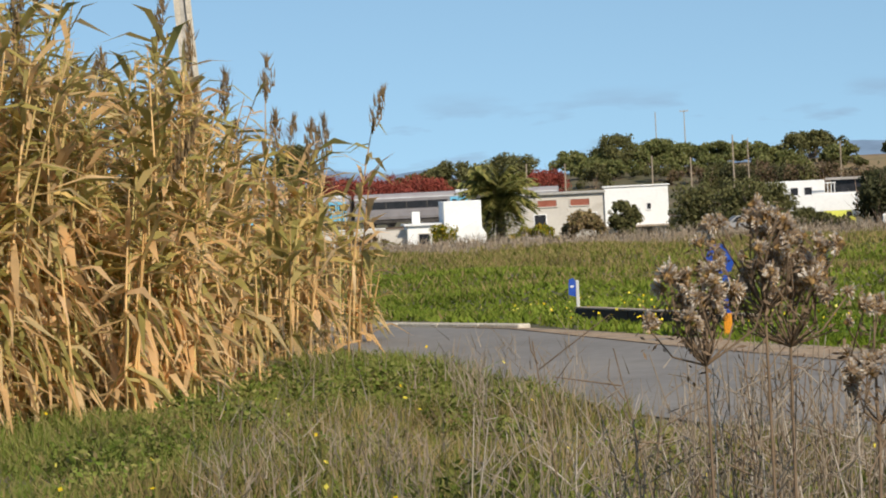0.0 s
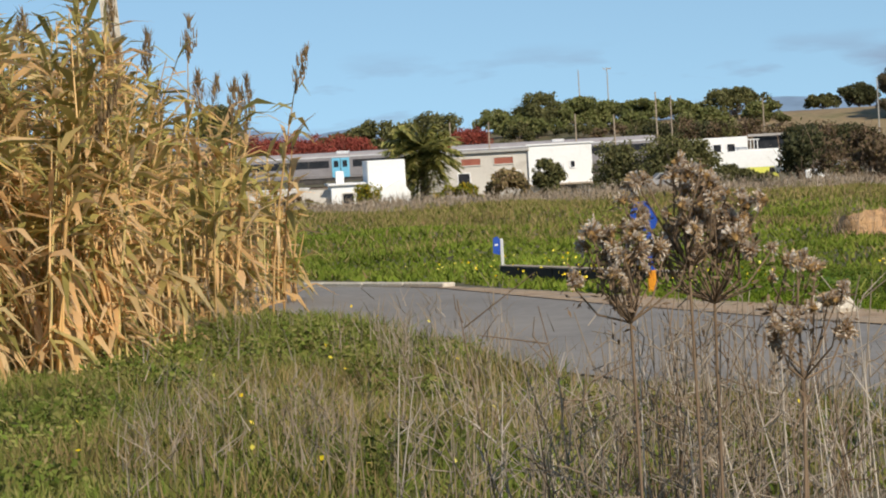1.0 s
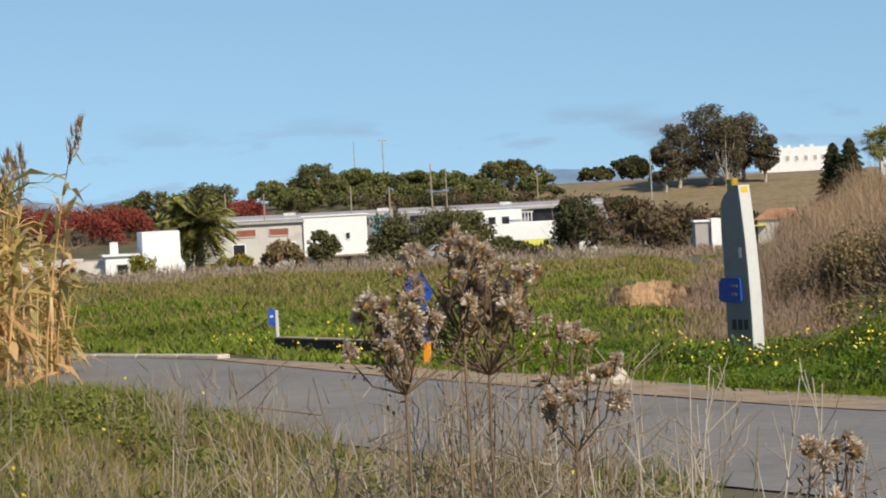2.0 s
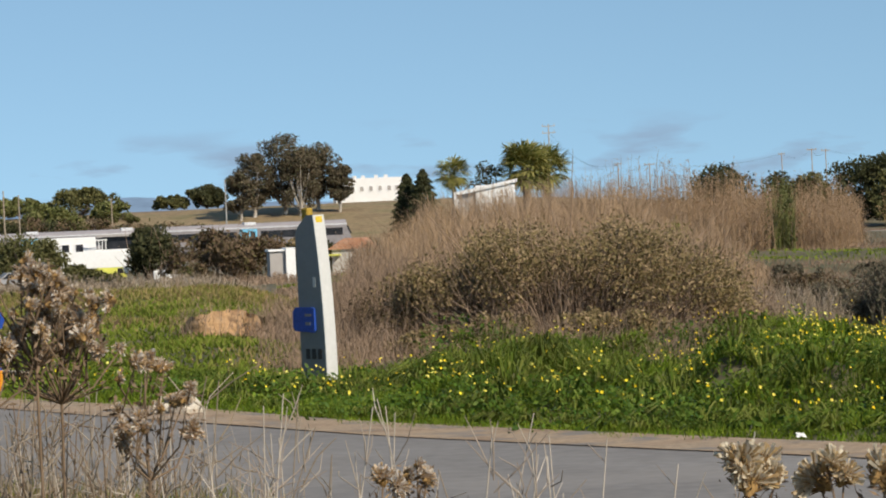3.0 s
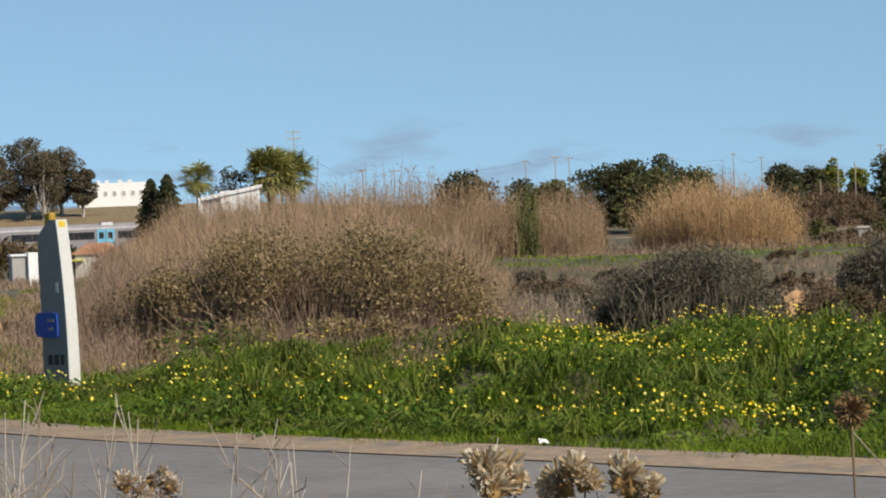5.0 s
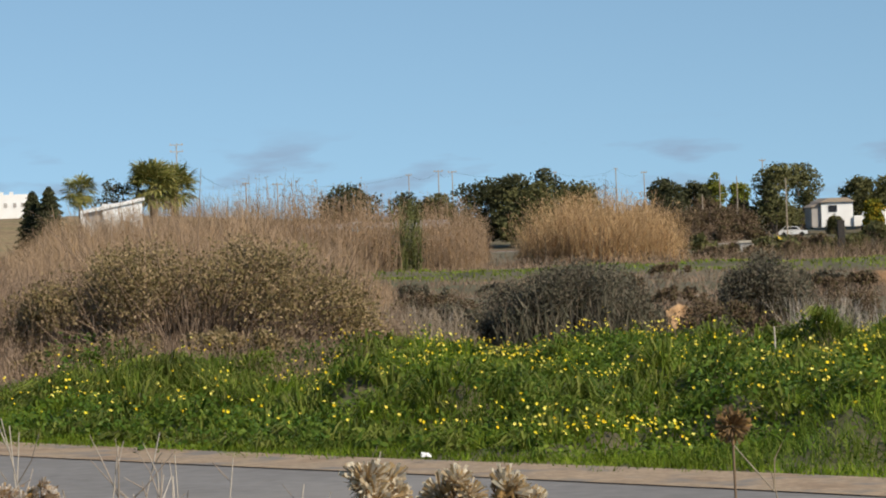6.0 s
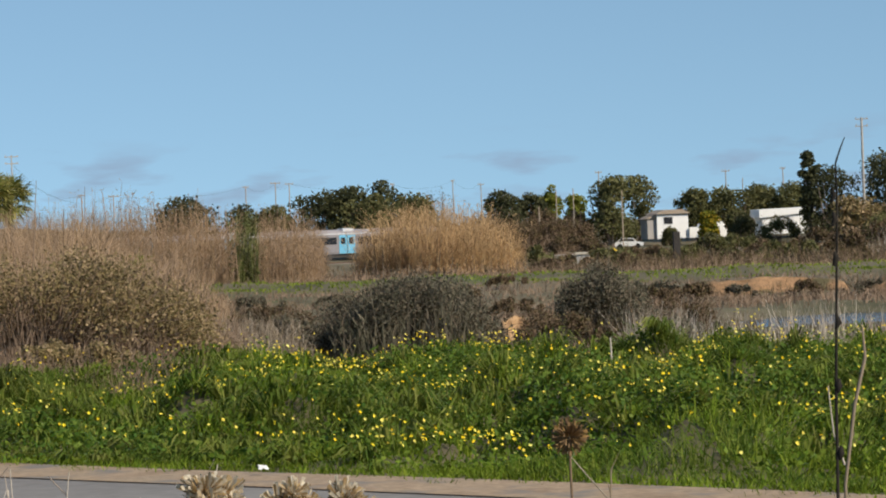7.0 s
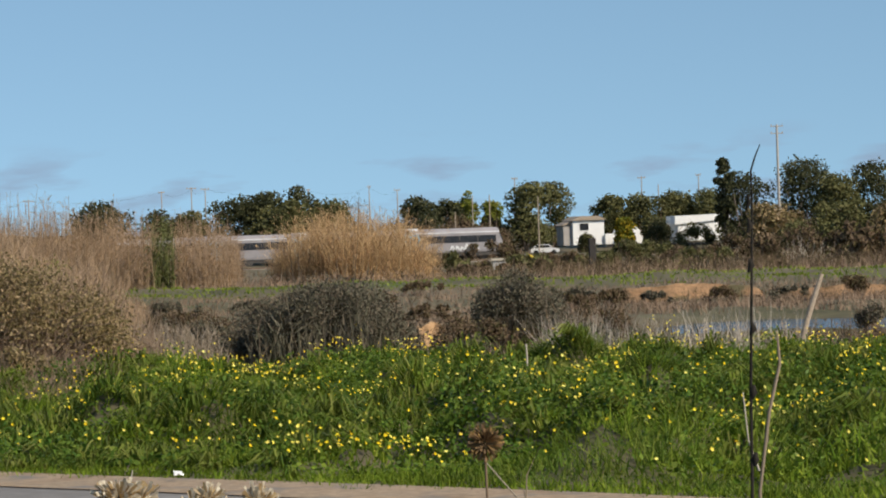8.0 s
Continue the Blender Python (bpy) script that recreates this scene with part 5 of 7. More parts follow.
def trees():
    olive, dark, lime = M["olive_leaf"], M["dark_leaf"], M["lime_leaf"]
    T = [  # bearing, distance, top, spread, trunk, leaves, label
        (-20.85, 480, 9.4, 7, 1.5, dark, "dark rounded tree on the rise"), (-17.95, 440, 5.3, 9, .8, dark, "dark green spreading tree behind the railway"),
        (-16.95, 440, 6.1, 8, .8, dark, "dark green tree behind the railway"), (-17.4, 445, 4.6, 7, .8, olive, "green tree behind the railway"), (-18.6, 435, 3.6, 6, .5, dark, "low dark tree beside the red shrubs"),
        (-15.6, 470, 6.3, 8, .8, olive, "green tree on the wooded rise"), (-14.95, 470, 8.4, 7.5, 1, dark, "tall dark tree on the wooded rise"), (-14.3, 470, 7.4, 7, 1, olive, "green tree on the wooded rise"),
        (-13.75, 475, 6.6, 6, 1, olive, "green tree on the wooded rise"), (-13.1, 470, 6.5, 6.5, 1, olive, "green tree on the wooded rise"), (-12.4, 470, 6.4, 7, 1, olive, "green tree on the wooded rise"),
        (-11.45, 470, 7.5, 9, 1, dark, "broad dark green tree on the wooded rise"), (-10.95, 455, 5.2, 5, .5, olive, "small green tree at the edge of the rise"), (-9.85, 480, 5.8, 4.5, .6, olive, "small bare-topped tree on the hillside"),
        (-9.2, 480, 7.2, 5.5, .6, dark, "rounded dark green tree on the hillside"), (-15.2, 455, 4.5, 9, .5, lime, "yellow-green shrub tree on the rise"), (-13.4, 452, 4.2, 8, .5, olive, "low green tree on the rise"),
        (-12.0, 450, 4.6, 7, .5, olive, "low green tree on the rise"),
        (-13.6, 236, 1.35, 4.2, .9, olive, "grey-green olive tree beside the white house"), (-12.75, 234, 1.5, 5.2, .9, olive, "grey-green olive tree beside the white house"), (-12.1, 240, 1.0, 3.6, .9, olive, "grey-green olive tree in the yard"),
        (-14.85, 224, .25, 2.3, .7, olive, "small pale-leaved tree before the white wall"), (-10.3, 238, 1.7, 3.0, .6, dark, "dark green tree beside the terrace house"),
        (-4.1, 300, 6.6, 4.5, 2.5, dark, "dark leafy tree between the palms"),
        (0.05, 420, 6.5, 8, 1, dark, "rounded dark tree behind the railway"), (1.2, 430, 5.2, 5, .6, dark, "low dark tree behind the railway"), (1.75, 430, 4.9, 5, .6, olive, "low green tree behind the railway"),
        (2.6, 420, 5.9, 7.5, .6, dark, "dark dense tree behind the railway"), (3.1, 420, 8.1, 5.5, 1.5, dark, "tall open-crowned dark tree behind the railway"), (3.78, 420, 7.2, 4.6, 1.2, dark, "tall dark tree behind the railway"),
        (3.4, 415, 5.0, 8, .5, olive, "dense green tree behind the railway"), (4.3, 420, 5.2, 6, .5, olive, "dense green tree behind the railway"), (5.95, 440, 5.0, 6, .5, dark, "dark tree behind the railway"),
        (6.45, 440, 4.6, 4, .5, dark, "dark tree behind the railway"), (6.75, 442, 5.6, 3.4, .6, lime, "yellow-green tree behind the railway"), (7.2, 445, 4.2, 3.5, .5, lime, "yellow-green tree by the pole"),
        (7.85, 430, 6.7, 6, .8, olive, "broad dark olive tree beside the white house"), (8.35, 466, 7.0, 5, .8, olive, "broad dark olive tree behind the white house"), (9.4, 470, 4.6, 6, .6, olive, "green tree behind the white house"),
        (10.0, 470, 5.0, 6.5, .6, olive, "green tree behind the white house"), (10.6, 472, 5.0, 6.5, .6, olive, "green tree behind the shed"), (11.2, 470, 5.2, 6, .6, olive, "green tree behind the shed"),
        (9.62, 448, 1.9, 2.6, 1.6, M["orange_fruit"], "yellow-green orchard tree before the white house"), (10.15, 448, 1.9, 3.0, .7, olive, "dark green orchard tree beside the shed"),
        (11.45, 430, 8.8, 2.6, 4.5, dark, "tall narrow-topped dark green tree"), (11.8, 430, 7.6, 7, 1.2, dark, "large dark tree behind the white barn"), (12.9, 430, 8.7, 8.5, 1, dark, "large domed dark green tree"),
        (13.4, 425, 6.2, 6, .6, olive, "green tree beside the domed tree"), (14.1, 430, 7.9, 7, .8, dark, "large dark tree behind the scrub"), (15.3, 430, 7.0, 8, .8, dark, "large dark tree behind the scrub"),
        (12.3, 400, 3.4, 7, .4, M["bush_leaf"], "low olive-brown tree on the plain"), (13.6, 395, 3.2, 8, .4, olive, "low green tree on the plain"), (14.6, 390, 3.0, 7, .4, M["bush_leaf"], "low olive-brown tree on the plain"),
    ]
    for k, (az, d, top, sp, th, lm, lab) in enumerate(T):
        if az < -10 and d > 430:
            lm = olive if lm is dark else M["hedge_leaf"]
        tree("tree", lab, az, d, top + (0.9 if az > 2 and d > 400 and top > 4 else 0.0), sp * (1.3 if d > 300 else 1.05), th * (0.1 if az < -10 else 0.45), lm, 4900 if sp > 5 else 3500, 0.45 if d > 300 else 0.25, 300 + k, clumps=46, lobe=0.7)
    rng = np.random.default_rng(88)
    for k in range(46):
        if k < 18:
            az, d, top = -20.6 + k * 0.58, rng.uniform(436, 462), rng.uniform(2.4, 4.2)
        else:
            az, d, top = -0.6 + (k - 18) * 0.6, rng.uniform(432, 470), rng.uniform(1.6, 3.8)
        if -20.3 < az < -18.0 or -16.6 < az < -15.8 or 8.3 < az < 11.9:
            continue
        lm, word = ((olive, "dull green"), (dark, "dark green"), (M["brown_leaf"], "brown"), (lime, "yellow-green"))[int(rng.choice(4, p=[0.4, 0.35, 0.17, 0.08]))]
        shrub("rise_bush", word + " bush in the wooded rise behind the railway", az, d, top, rng.uniform(5, 8), 4, lm, 1300, 0.45, 600 + k, 30, "bushes on the rise", lobes=12, shell=0.3)
    for k in range(14):
        az, d = 4.7 + 0.2 * k, rng.uniform(408, 432)
        shrub("rise_bush", "brown leafless thicket bush below the trees", az, d, rng.uniform(1.5, 2.7), rng.uniform(4, 6.5), 3, M["brown_leaf"], 1800, 0.3, 820 + k, 90, "bushes on the rise", lobes=14, shell=0.2)
    for k in range(15):
        az = -13.2 + 0.28 * k
        d, top = (372, rng.uniform(1.3, 2.2)) if az > -11.2 else (405, rng.uniform(2.6, 4.2))
        lm, word = ((olive, "dull green"), (dark, "dark green"), (M["brown_leaf"], "brown"))[int(rng.choice(3, p=[0.5, 0.3, 0.2]))]
        shrub("hedge_bush", word + " bush in the hedge along the railway", az, d, top, rng.uniform(4, 6.5), 3, lm, 1500, 0.4, 660 + k, 30, "hedge along the railway", lobes=12, shell=0.3)
    tree("bare_tree", "grey leafless tree with fine branches", 4.72, 432, 7.0, 5.5, 1.0, M["brown_leaf"], 800, 0.16, 371, clumps=26)
    # big grove of stone-brown gum trees on the hill
    for k, (az, d, top, sp, th) in enumerate(((-8.35, 450, 11.4, 7.4, 1.4), (-7.8, 452, 13.9, 9.8, 1.8), (-7.2, 455, 12.6, 8.0, 1.6), (-7.5, 449, 11.6, 7.5, 1.2), (-6.8, 452, 9.4, 5.0, 1.6), (-8.6, 446, 8.6, 5.0, 1.0))):
        tree("gum_tree", "tall brownish gum tree with pale trunk on the hill", az, d, top, sp, th, M["euc_leaf"], 8500, 0.33, 400 + k, 0.8, "pale_bark", 60, lobe=0.5)
    tree("orange_tree", "small rounded tree with orange fruit beside the low white house", -18.15, 206, -0.75, 2.3, 0.5, M["orange_fruit"], 1500, 0.16, 420)
    palm("palm_tree", "leafy palm beside the white houses", -17.12, 231, 2.75, 0.35, 2.9, 120, 430, 1.45)
    fan_palm("slender fan palm with a small crown", -4.72, 300, 7.0, 0.2, 2.0, 46, 431)
    fan_palm("stout fan palm with a dense rounded crown", -3.4, 300, 8.4, 0.4, 3.1, 66, 432)
    fan_palm("stout fan palm with a dense rounded crown", -3.02, 304, 8.0, 0.4, 2.8, 58, 433)
    conifer("conifer", "dark narrow conical conifer", -5.57, 260, 4.7, 4.3, 440)
    conifer("conifer", "dark narrow conical conifer", -5.27, 258, 5.0, 4.6, 441)
    # red shrubs on the slope behind the railway
    for k, (az, d, top, w) in enumerate(((-19.6, 426, 4.1, 12), (-18.9, 428, 4.2, 12), (-20.3, 430, 4.2, 12), (-16.25, 432, 4.0, 7), (-19.2, 420, 2.8, 12), (-18.4, 424, 3.4, 8))):
        shrub("red_shrub", "rust-red shrubs on the slope behind the railway", az, d, top, w, 4, M["red_leaf"], 5200, 0.32, 450 + k, 40, "red shrubs", lobes=36)


trees()


# ---------------------------------------------------------------- buildings
def window_on(parent, x0, x1, z0, z1, y, frame_mat, pane_mat, name="window"):
    """A framed pane on a wall whose outer face is at y (facing -y)."""
    fr = bmesh.new()
    w = 0.08
    box(fr, x0 - w, x0, y - 0.07, y + 0.02, z0 - w, z1 + w)
    box(fr, x1, x1 + w, y - 0.07, y + 0.02, z0 - w, z1 + w)
    box(fr, x0, x1, y - 0.07, y + 0.02, z1, z1 + w)
    box(fr, x0, x1, y - 0.09, y + 0.02, z0 - w, z0)
    win = part(name, fr, frame_mat, parent)
    part("pane", boxed(x0, x1, y - 0.03, y + 0.01, z0, z1), pane_mat, win)
    return win


def house_at(name, label, az, dist, turn, base=None, category="house"):
    x, y = at(az, dist)
    z = float(ground(x, y)) if base is None else base
    return thing(name, x, y, z, -az + turn, label, category)


def buildings():
    # long white house: whitewashed block and dull-painted wing
    h = house_at("house", "long flat-roofed house, bright white block and dull cream wing", -15.6, 250, 0, -3.3)
    part("wall", boxed(1.7, 6.75, 0, 6, 1.05, 4.2, bevel=0.03), M["white"], h, "bright whitewashed block")
    part("wall", boxed(-7.4, 1.7, 0.25, 6, 0, 3.85, bevel=0.03), M["dull_white"], h, "dull cream wing wall")
    part("roof", boxed(-7.7, 1.8, -0.05, 6.2, 3.86, 4.06, bevel=0.03), M["concrete"], h)
    part("roof", boxed(1.55, 6.9, -0.12, 6.2, 4.21, 4.33, bevel=0.03), M["white"], h)
    for x0 in (-3.6, -1.0):
        window_on(h, x0, x0 + 1.5, 2.95, 3.45, 0.25, M["dull_white"], M["brick_red"])
    for x0 in (-3.9, 0.1):
        window_on(h, x0, x0 + 0.9, 1.3, 2.3, 0.25, M["white"], M["glass"])
    window_on(h, 5.05, 5.35, 2.4, 2.85, 0, M["white"], M["glass"])
    # grey material deepens the shade of the recess under the block
    part("back_wall", boxed(2.0, 6.6, 2.6, 5.8, 0, 1.05), M["grey_wall"], h, "recess wall under the block, shade painted in as grey")
    for x0 in (1.8, 5.4):
        part("pier", boxed(x0, x0 + 1.0, 0.1, 0.6, 0, 1.04), M["white"], h)
    part("canopy", boxed(1.6, 7.6, -1.2, 0.0, 1.05, 1.17), M["brown_tile"], h)
    part("post", boxed(4.5, 4.62, -1.1, -0.98, 0, 1.05), M["timber"], h)
    # low white house with a chimney
    h = house_at("house", "low whitewashed cottage with a sloping wall and a square chimney", -18.1, 216, 4, -2.95)
    part("wall", boxed(-2.7, -0.2, 0, 4, 0, 2.0, bevel=0.04), M["white"], h)
    part("wall", boxed(-0.2, 2.4, -0.6, 4, 0, 3.55, bevel=0.04), M["white"], h)
    part("parapet", prism([(0.6, 0.0), (2.6, 0.0), (2.6, 1.3), (2.0, 2.2), (0.6, 1.5)], -1.5, -0.62), M["white"], h)
    part("roof", boxed(-2.9, -0.25, -0.25, 4.1, 2.0, 2.12), M["white"], h)
    part("chimney", boxed(-2.3, -1.75, 0.6, 1.2, 2.12, 2.95, bevel=0.03), M["white"], h)
    part("side_wall", boxed(-5.6, -2.72, 0.8, 1.0, 0, 1.75), M["dull_white"], h)
    window_on(h, -1.9, -1.2, 0.5, 1.4, 0, M["dull_white"], M["glass"])
    part("door", boxed(-0.95, -0.3, -0.04, 0.02, 0, 1.55), M["timber"], h)
    # garden wall running on from it
    h = house_at("garden_wall", "long dull white garden wall", -20.3, 222, 2, -2.9, "wall")
    part("wall", boxed(-4, 4.2, 0, 0.2, 0, 1.75, bevel=0.03), M["dull_white"], h)
    part("coping", boxed(-4.05, 4.25, -0.04, 0.24, 1.75, 1.82), M["white"], h)
    # terrace house with white balustrades
    h = house_at("house", "white house with a roof terrace, railings and a glazed upper room", -11.35, 300, 0, -3.0)
    part("wall", boxed(-4.9, 0.6, 0, 7, 0, 3.55, bevel=0.04), M["white"], h)
    part("wall", boxed(0.6, 5.0, 0.6, 7, 0, 2.3, bevel=0.04), M["white"], h)
    part("terrace_wall", boxed(-4.0, 5.1, -1.0, -0.8, 0.6, 2.2, bevel=0.03), M["white"], h)
    part("upper_room", boxed(1.2, 4.6, 1.2, 6, 2.3, 3.5), M["glass"], h, "dark glazed upper room")
    part("roof", boxed(0.7, 5.0, 0.7, 6.6, 3.5, 3.72), M["grey_wall"], h)
    for k in range(6):
        part("baluster", boxed(-0.1 + k * 0.32, -0.02 + k * 0.32, -0.95, -0.87, 2.2, 3.2), M["white"], h)
    part("handrail", boxed(-0.2, 1.7, -0.97, -0.85, 3.2, 3.3), M["white"], h)
    for x0 in (-4.2, -2.6, -1.3):
        window_on(h, x0, x0 + 0.7, 2.2, 2.9, 0, M["white"], M["glass"])
    # far long low roof and small buildings
    h = house_at("outbuilding", "small white hut behind the totem", -7.85, 200, 6, -2.5, "outbuilding")
    part("wall", boxed(-0.9, 0.1, 0, 2, 0, 2.0), M["grey_wall"], h)
    part("wall", boxed(0.1, 0.7, -0.3, 2, 0, 2.2), M["white"], h)
    part("roof", boxed(-1.0, 0.1, -0.15, 2.1, 2.0, 2.12), M["white"], h)
    h = house_at("outbuilding", "small shed with orange tiled roof and cream wall", -6.7, 205, -8, -2.5, "outbuilding")
    part("wall", boxed(-1.0, 1.6, 0, 2.4, 0, 1.9), M["dull_white"], h)
    part("roof", prism([(-1.3, 1.9), (1.9, 1.9), (1.0, 2.6), (-0.2, 2.6)], -0.2, 2.6), M["tile"], h)
    part("awning", boxed(-1.2, -0.4, -0.7, 0, 1.5, 1.6), M["car_yellow"], h)
    # white building on the hill
    h = house_at("hill_building", "long white two-storey building with a stepped parapet on the hill", -6.2, 485, 0, 3.2, "building")
    part("wall", boxed(-5.6, 4.9, 0, 9, 0, 3.9, bevel=0.04), M["white"], h)
    for x0 in (-4.4, -2.9, -1.6, 0.4, 1.9):
        part("parapet_block", boxed(x0, x0 + 0.6, 0, 0.6, 3.9, 4.3), M["white"], h)
    part("side_wall", boxed(-6.0, -5.6, 0.4, 8, 0, 2.9), M["grey_wall"], h)
    for x0 in (-4.6, -3.2, -1.8, -0.4, 1.0, 2.4, 3.6):
        window_on(h, x0, x0 + 0.5, 1.9, 2.6, 0, M["white"], M["grey_wall"])
    # white hut with a sloped front between the reeds and palms
    h = house_at("hut", "white flat-topped hut with a sloping grey side", -4.15, 232, 0, -2.6, "hut")
    part("wall", boxed(-0.7, 2.2, 0, 3, 0, 5.95, bevel=0.03), M["white"], h)
    part("parapet", prism([(-2.3, 5.5), (2.4, 6.35), (2.4, 6.1), (-2.3, 5.25)], -0.2, 0.1), M["white"], h)
    part("side_wall", prism([(-2.1, 0), (-0.7, 0), (-0.7, 5.5), (-2.1, 5.3)], 0.25, 2.6), M["grey_wall"], h)
    part("front_pier", prism([(-2.3, 0.0), (-2.0, 0.0), (-1.3, 4.2), (-2.2, 5.25), (-2.3, 5.25)], -0.2, 0.24), M["white"], h)
    # white houses far right
    h = house_at("house", "white two-storey farmhouse with a brown tiled hip roof", 9.0, 452, 13, -2.0)
    part("wall", boxed(-2.6, 2.0, 0, 6, 0, 3.55, bevel=0.03), M["white"], h)
    # left wing in grey, its shade put into the wall colour
    part("wall", boxed(-3.9, -2.6, 0.5, 5, 0, 2.9, bevel=0.03), M["grey_wall"], h)
    part("roof", prism([(-2.9, 3.55), (2.3, 3.55), (1.1, 4.15), (-1.5, 4.15)], -0.4, 6.2), M["brown_tile"], h)
    part("roof", prism([(-4.2, 2.9), (-2.6, 2.9), (-2.6, 3.6)], 0.3, 5.2), M["brown_tile"], h)
    window_on(h, -1.6, -0.3, 2.1, 3.1, 0, M["white"], M["glass"])
    part("wall", boxed(2.0, 4.2, -0.5, 4, 0, 1.5, bevel=0.03), M["white"], h)
    part("gable", prism([(3.2, 0), (7.4, 0), (7.4, 1.5), (5.9, 2.9), (4.4, 2.5)], -1.0, 3.0), M["white"], h)
    window_on(h, 5.2, 6.0, 0.5, 1.4, -1.0, M["white"], M["glass"])
    h = house_at("shed", "long white barn with a pale sloping roof and leaning gable end", 11.05, 452, 14, -1.9, "barn")
    part("wall", boxed(-3.8, 2.8, 0, 5, 0, 3.0, bevel=0.03), M["white"], h)
    part("roof", prism([(-4.3, 2.4), (3.6, 3.0), (3.6, 3.75), (-4.3, 3.6)], -0.4, 5.2), M["white"], h)
    part("gable", prism([(2.8, 0), (4.3, 0), (3.6, 3.0), (2.8, 3.0)], -0.3, 4.8), M["dull_white"], h)
    part("buttress", prism([(4.1, 0), (4.5, 0), (3.7, 3.7), (3.4, 3.7)], -0.45, -0.28), M["white"], h)
    window_on(h, -2.0, -1.2, 1.0, 1.8, 0, M["white"], M["glass"])


buildings()


def car(name, label, az, dist, turn, paint):
    x, y = at(az, dist)
    c = thing(name, x, y, float(ground(x, y)), -az + turn, label, "car", "parked cars")
    part("body", prism([(-2.0, 0.3), (2.0, 0.3), (2.05, 0.75), (1.1, 0.9), (0.6, 1.4), (-1.1, 1.42), (-1.7, 0.95), (-2.05, 0.85)], -0.82, 0.82), paint, c)
    part("window", prism([(-1.45, 0.98), (0.85, 0.95), (0.5, 1.32), (-1.05, 1.34)], -0.835, 0.835), M["glass"], c)
    for sx_ in (-1.25, 1.25):
        for sy_ in (-0.78, 0.78):
            bm_ = bmesh.new()
            bmesh.ops.create_cone(bm_, cap_ends=True, segments=14, radius1=0.32, radius2=0.32, depth=0.2, matrix=Matrix.Translation((sx_, sy_, 0.32)) @ Matrix.Rotation(radians(90), 4, "X"))
            part("wheel", bm_, M["tyre"], c)


car("car", "yellow car parked in the yard", -11.0, 231, 78, M["car_yellow"])
car("car", "grey car parked beside the white house", -12.6, 228, 10, M["car_grey"])
car("car", "grey car parked under the bushes", -9.75, 236, 20, M["car_grey"])
car("car", "white car parked beside the olive tree", 8.15, 438, 5, M["car_white"])
for k, (az, w) in enumerate(((-10.15, 0.5), (-9.95, 0.35), (-9.85, 0.6))):
    x, y = at(az, 229)
    t = thing("yard_tank", x, y, float(ground(x, y)), 0, "white plastic tank standing in the yard", "tank", "yard tanks")
    part("body", boxed(-w / 2, w / 2, -0.3, 0.3, 0, 1.1 - 0.2 * k, bevel=0.06), M["white"], t)
    part("cap", boxed(-0.12, 0.12, -0.12, 0.12, 1.1 - 0.2 * k, 1.18 - 0.2 * k, bevel=0.02), M["dull_white"], t)


# ---------------------------------------------------------------- train
def wheelset(parent, x):
    bm_ = bmesh.new()
    for s in (-0.75, 0.75):
        bmesh.ops.create_cone(bm_, cap_ends=True, segments=16, radius1=0.43, radius2=0.43, depth=0.12, matrix=Matrix.Translation((x, s, 0.43)) @ Matrix.Rotation(radians(90), 4, "X"))
    box(bm_, x - 0.06, x + 0.06, -0.75, 0.75, 0.37, 0.49)
    part("wheelset", bm_, M["under"], parent)


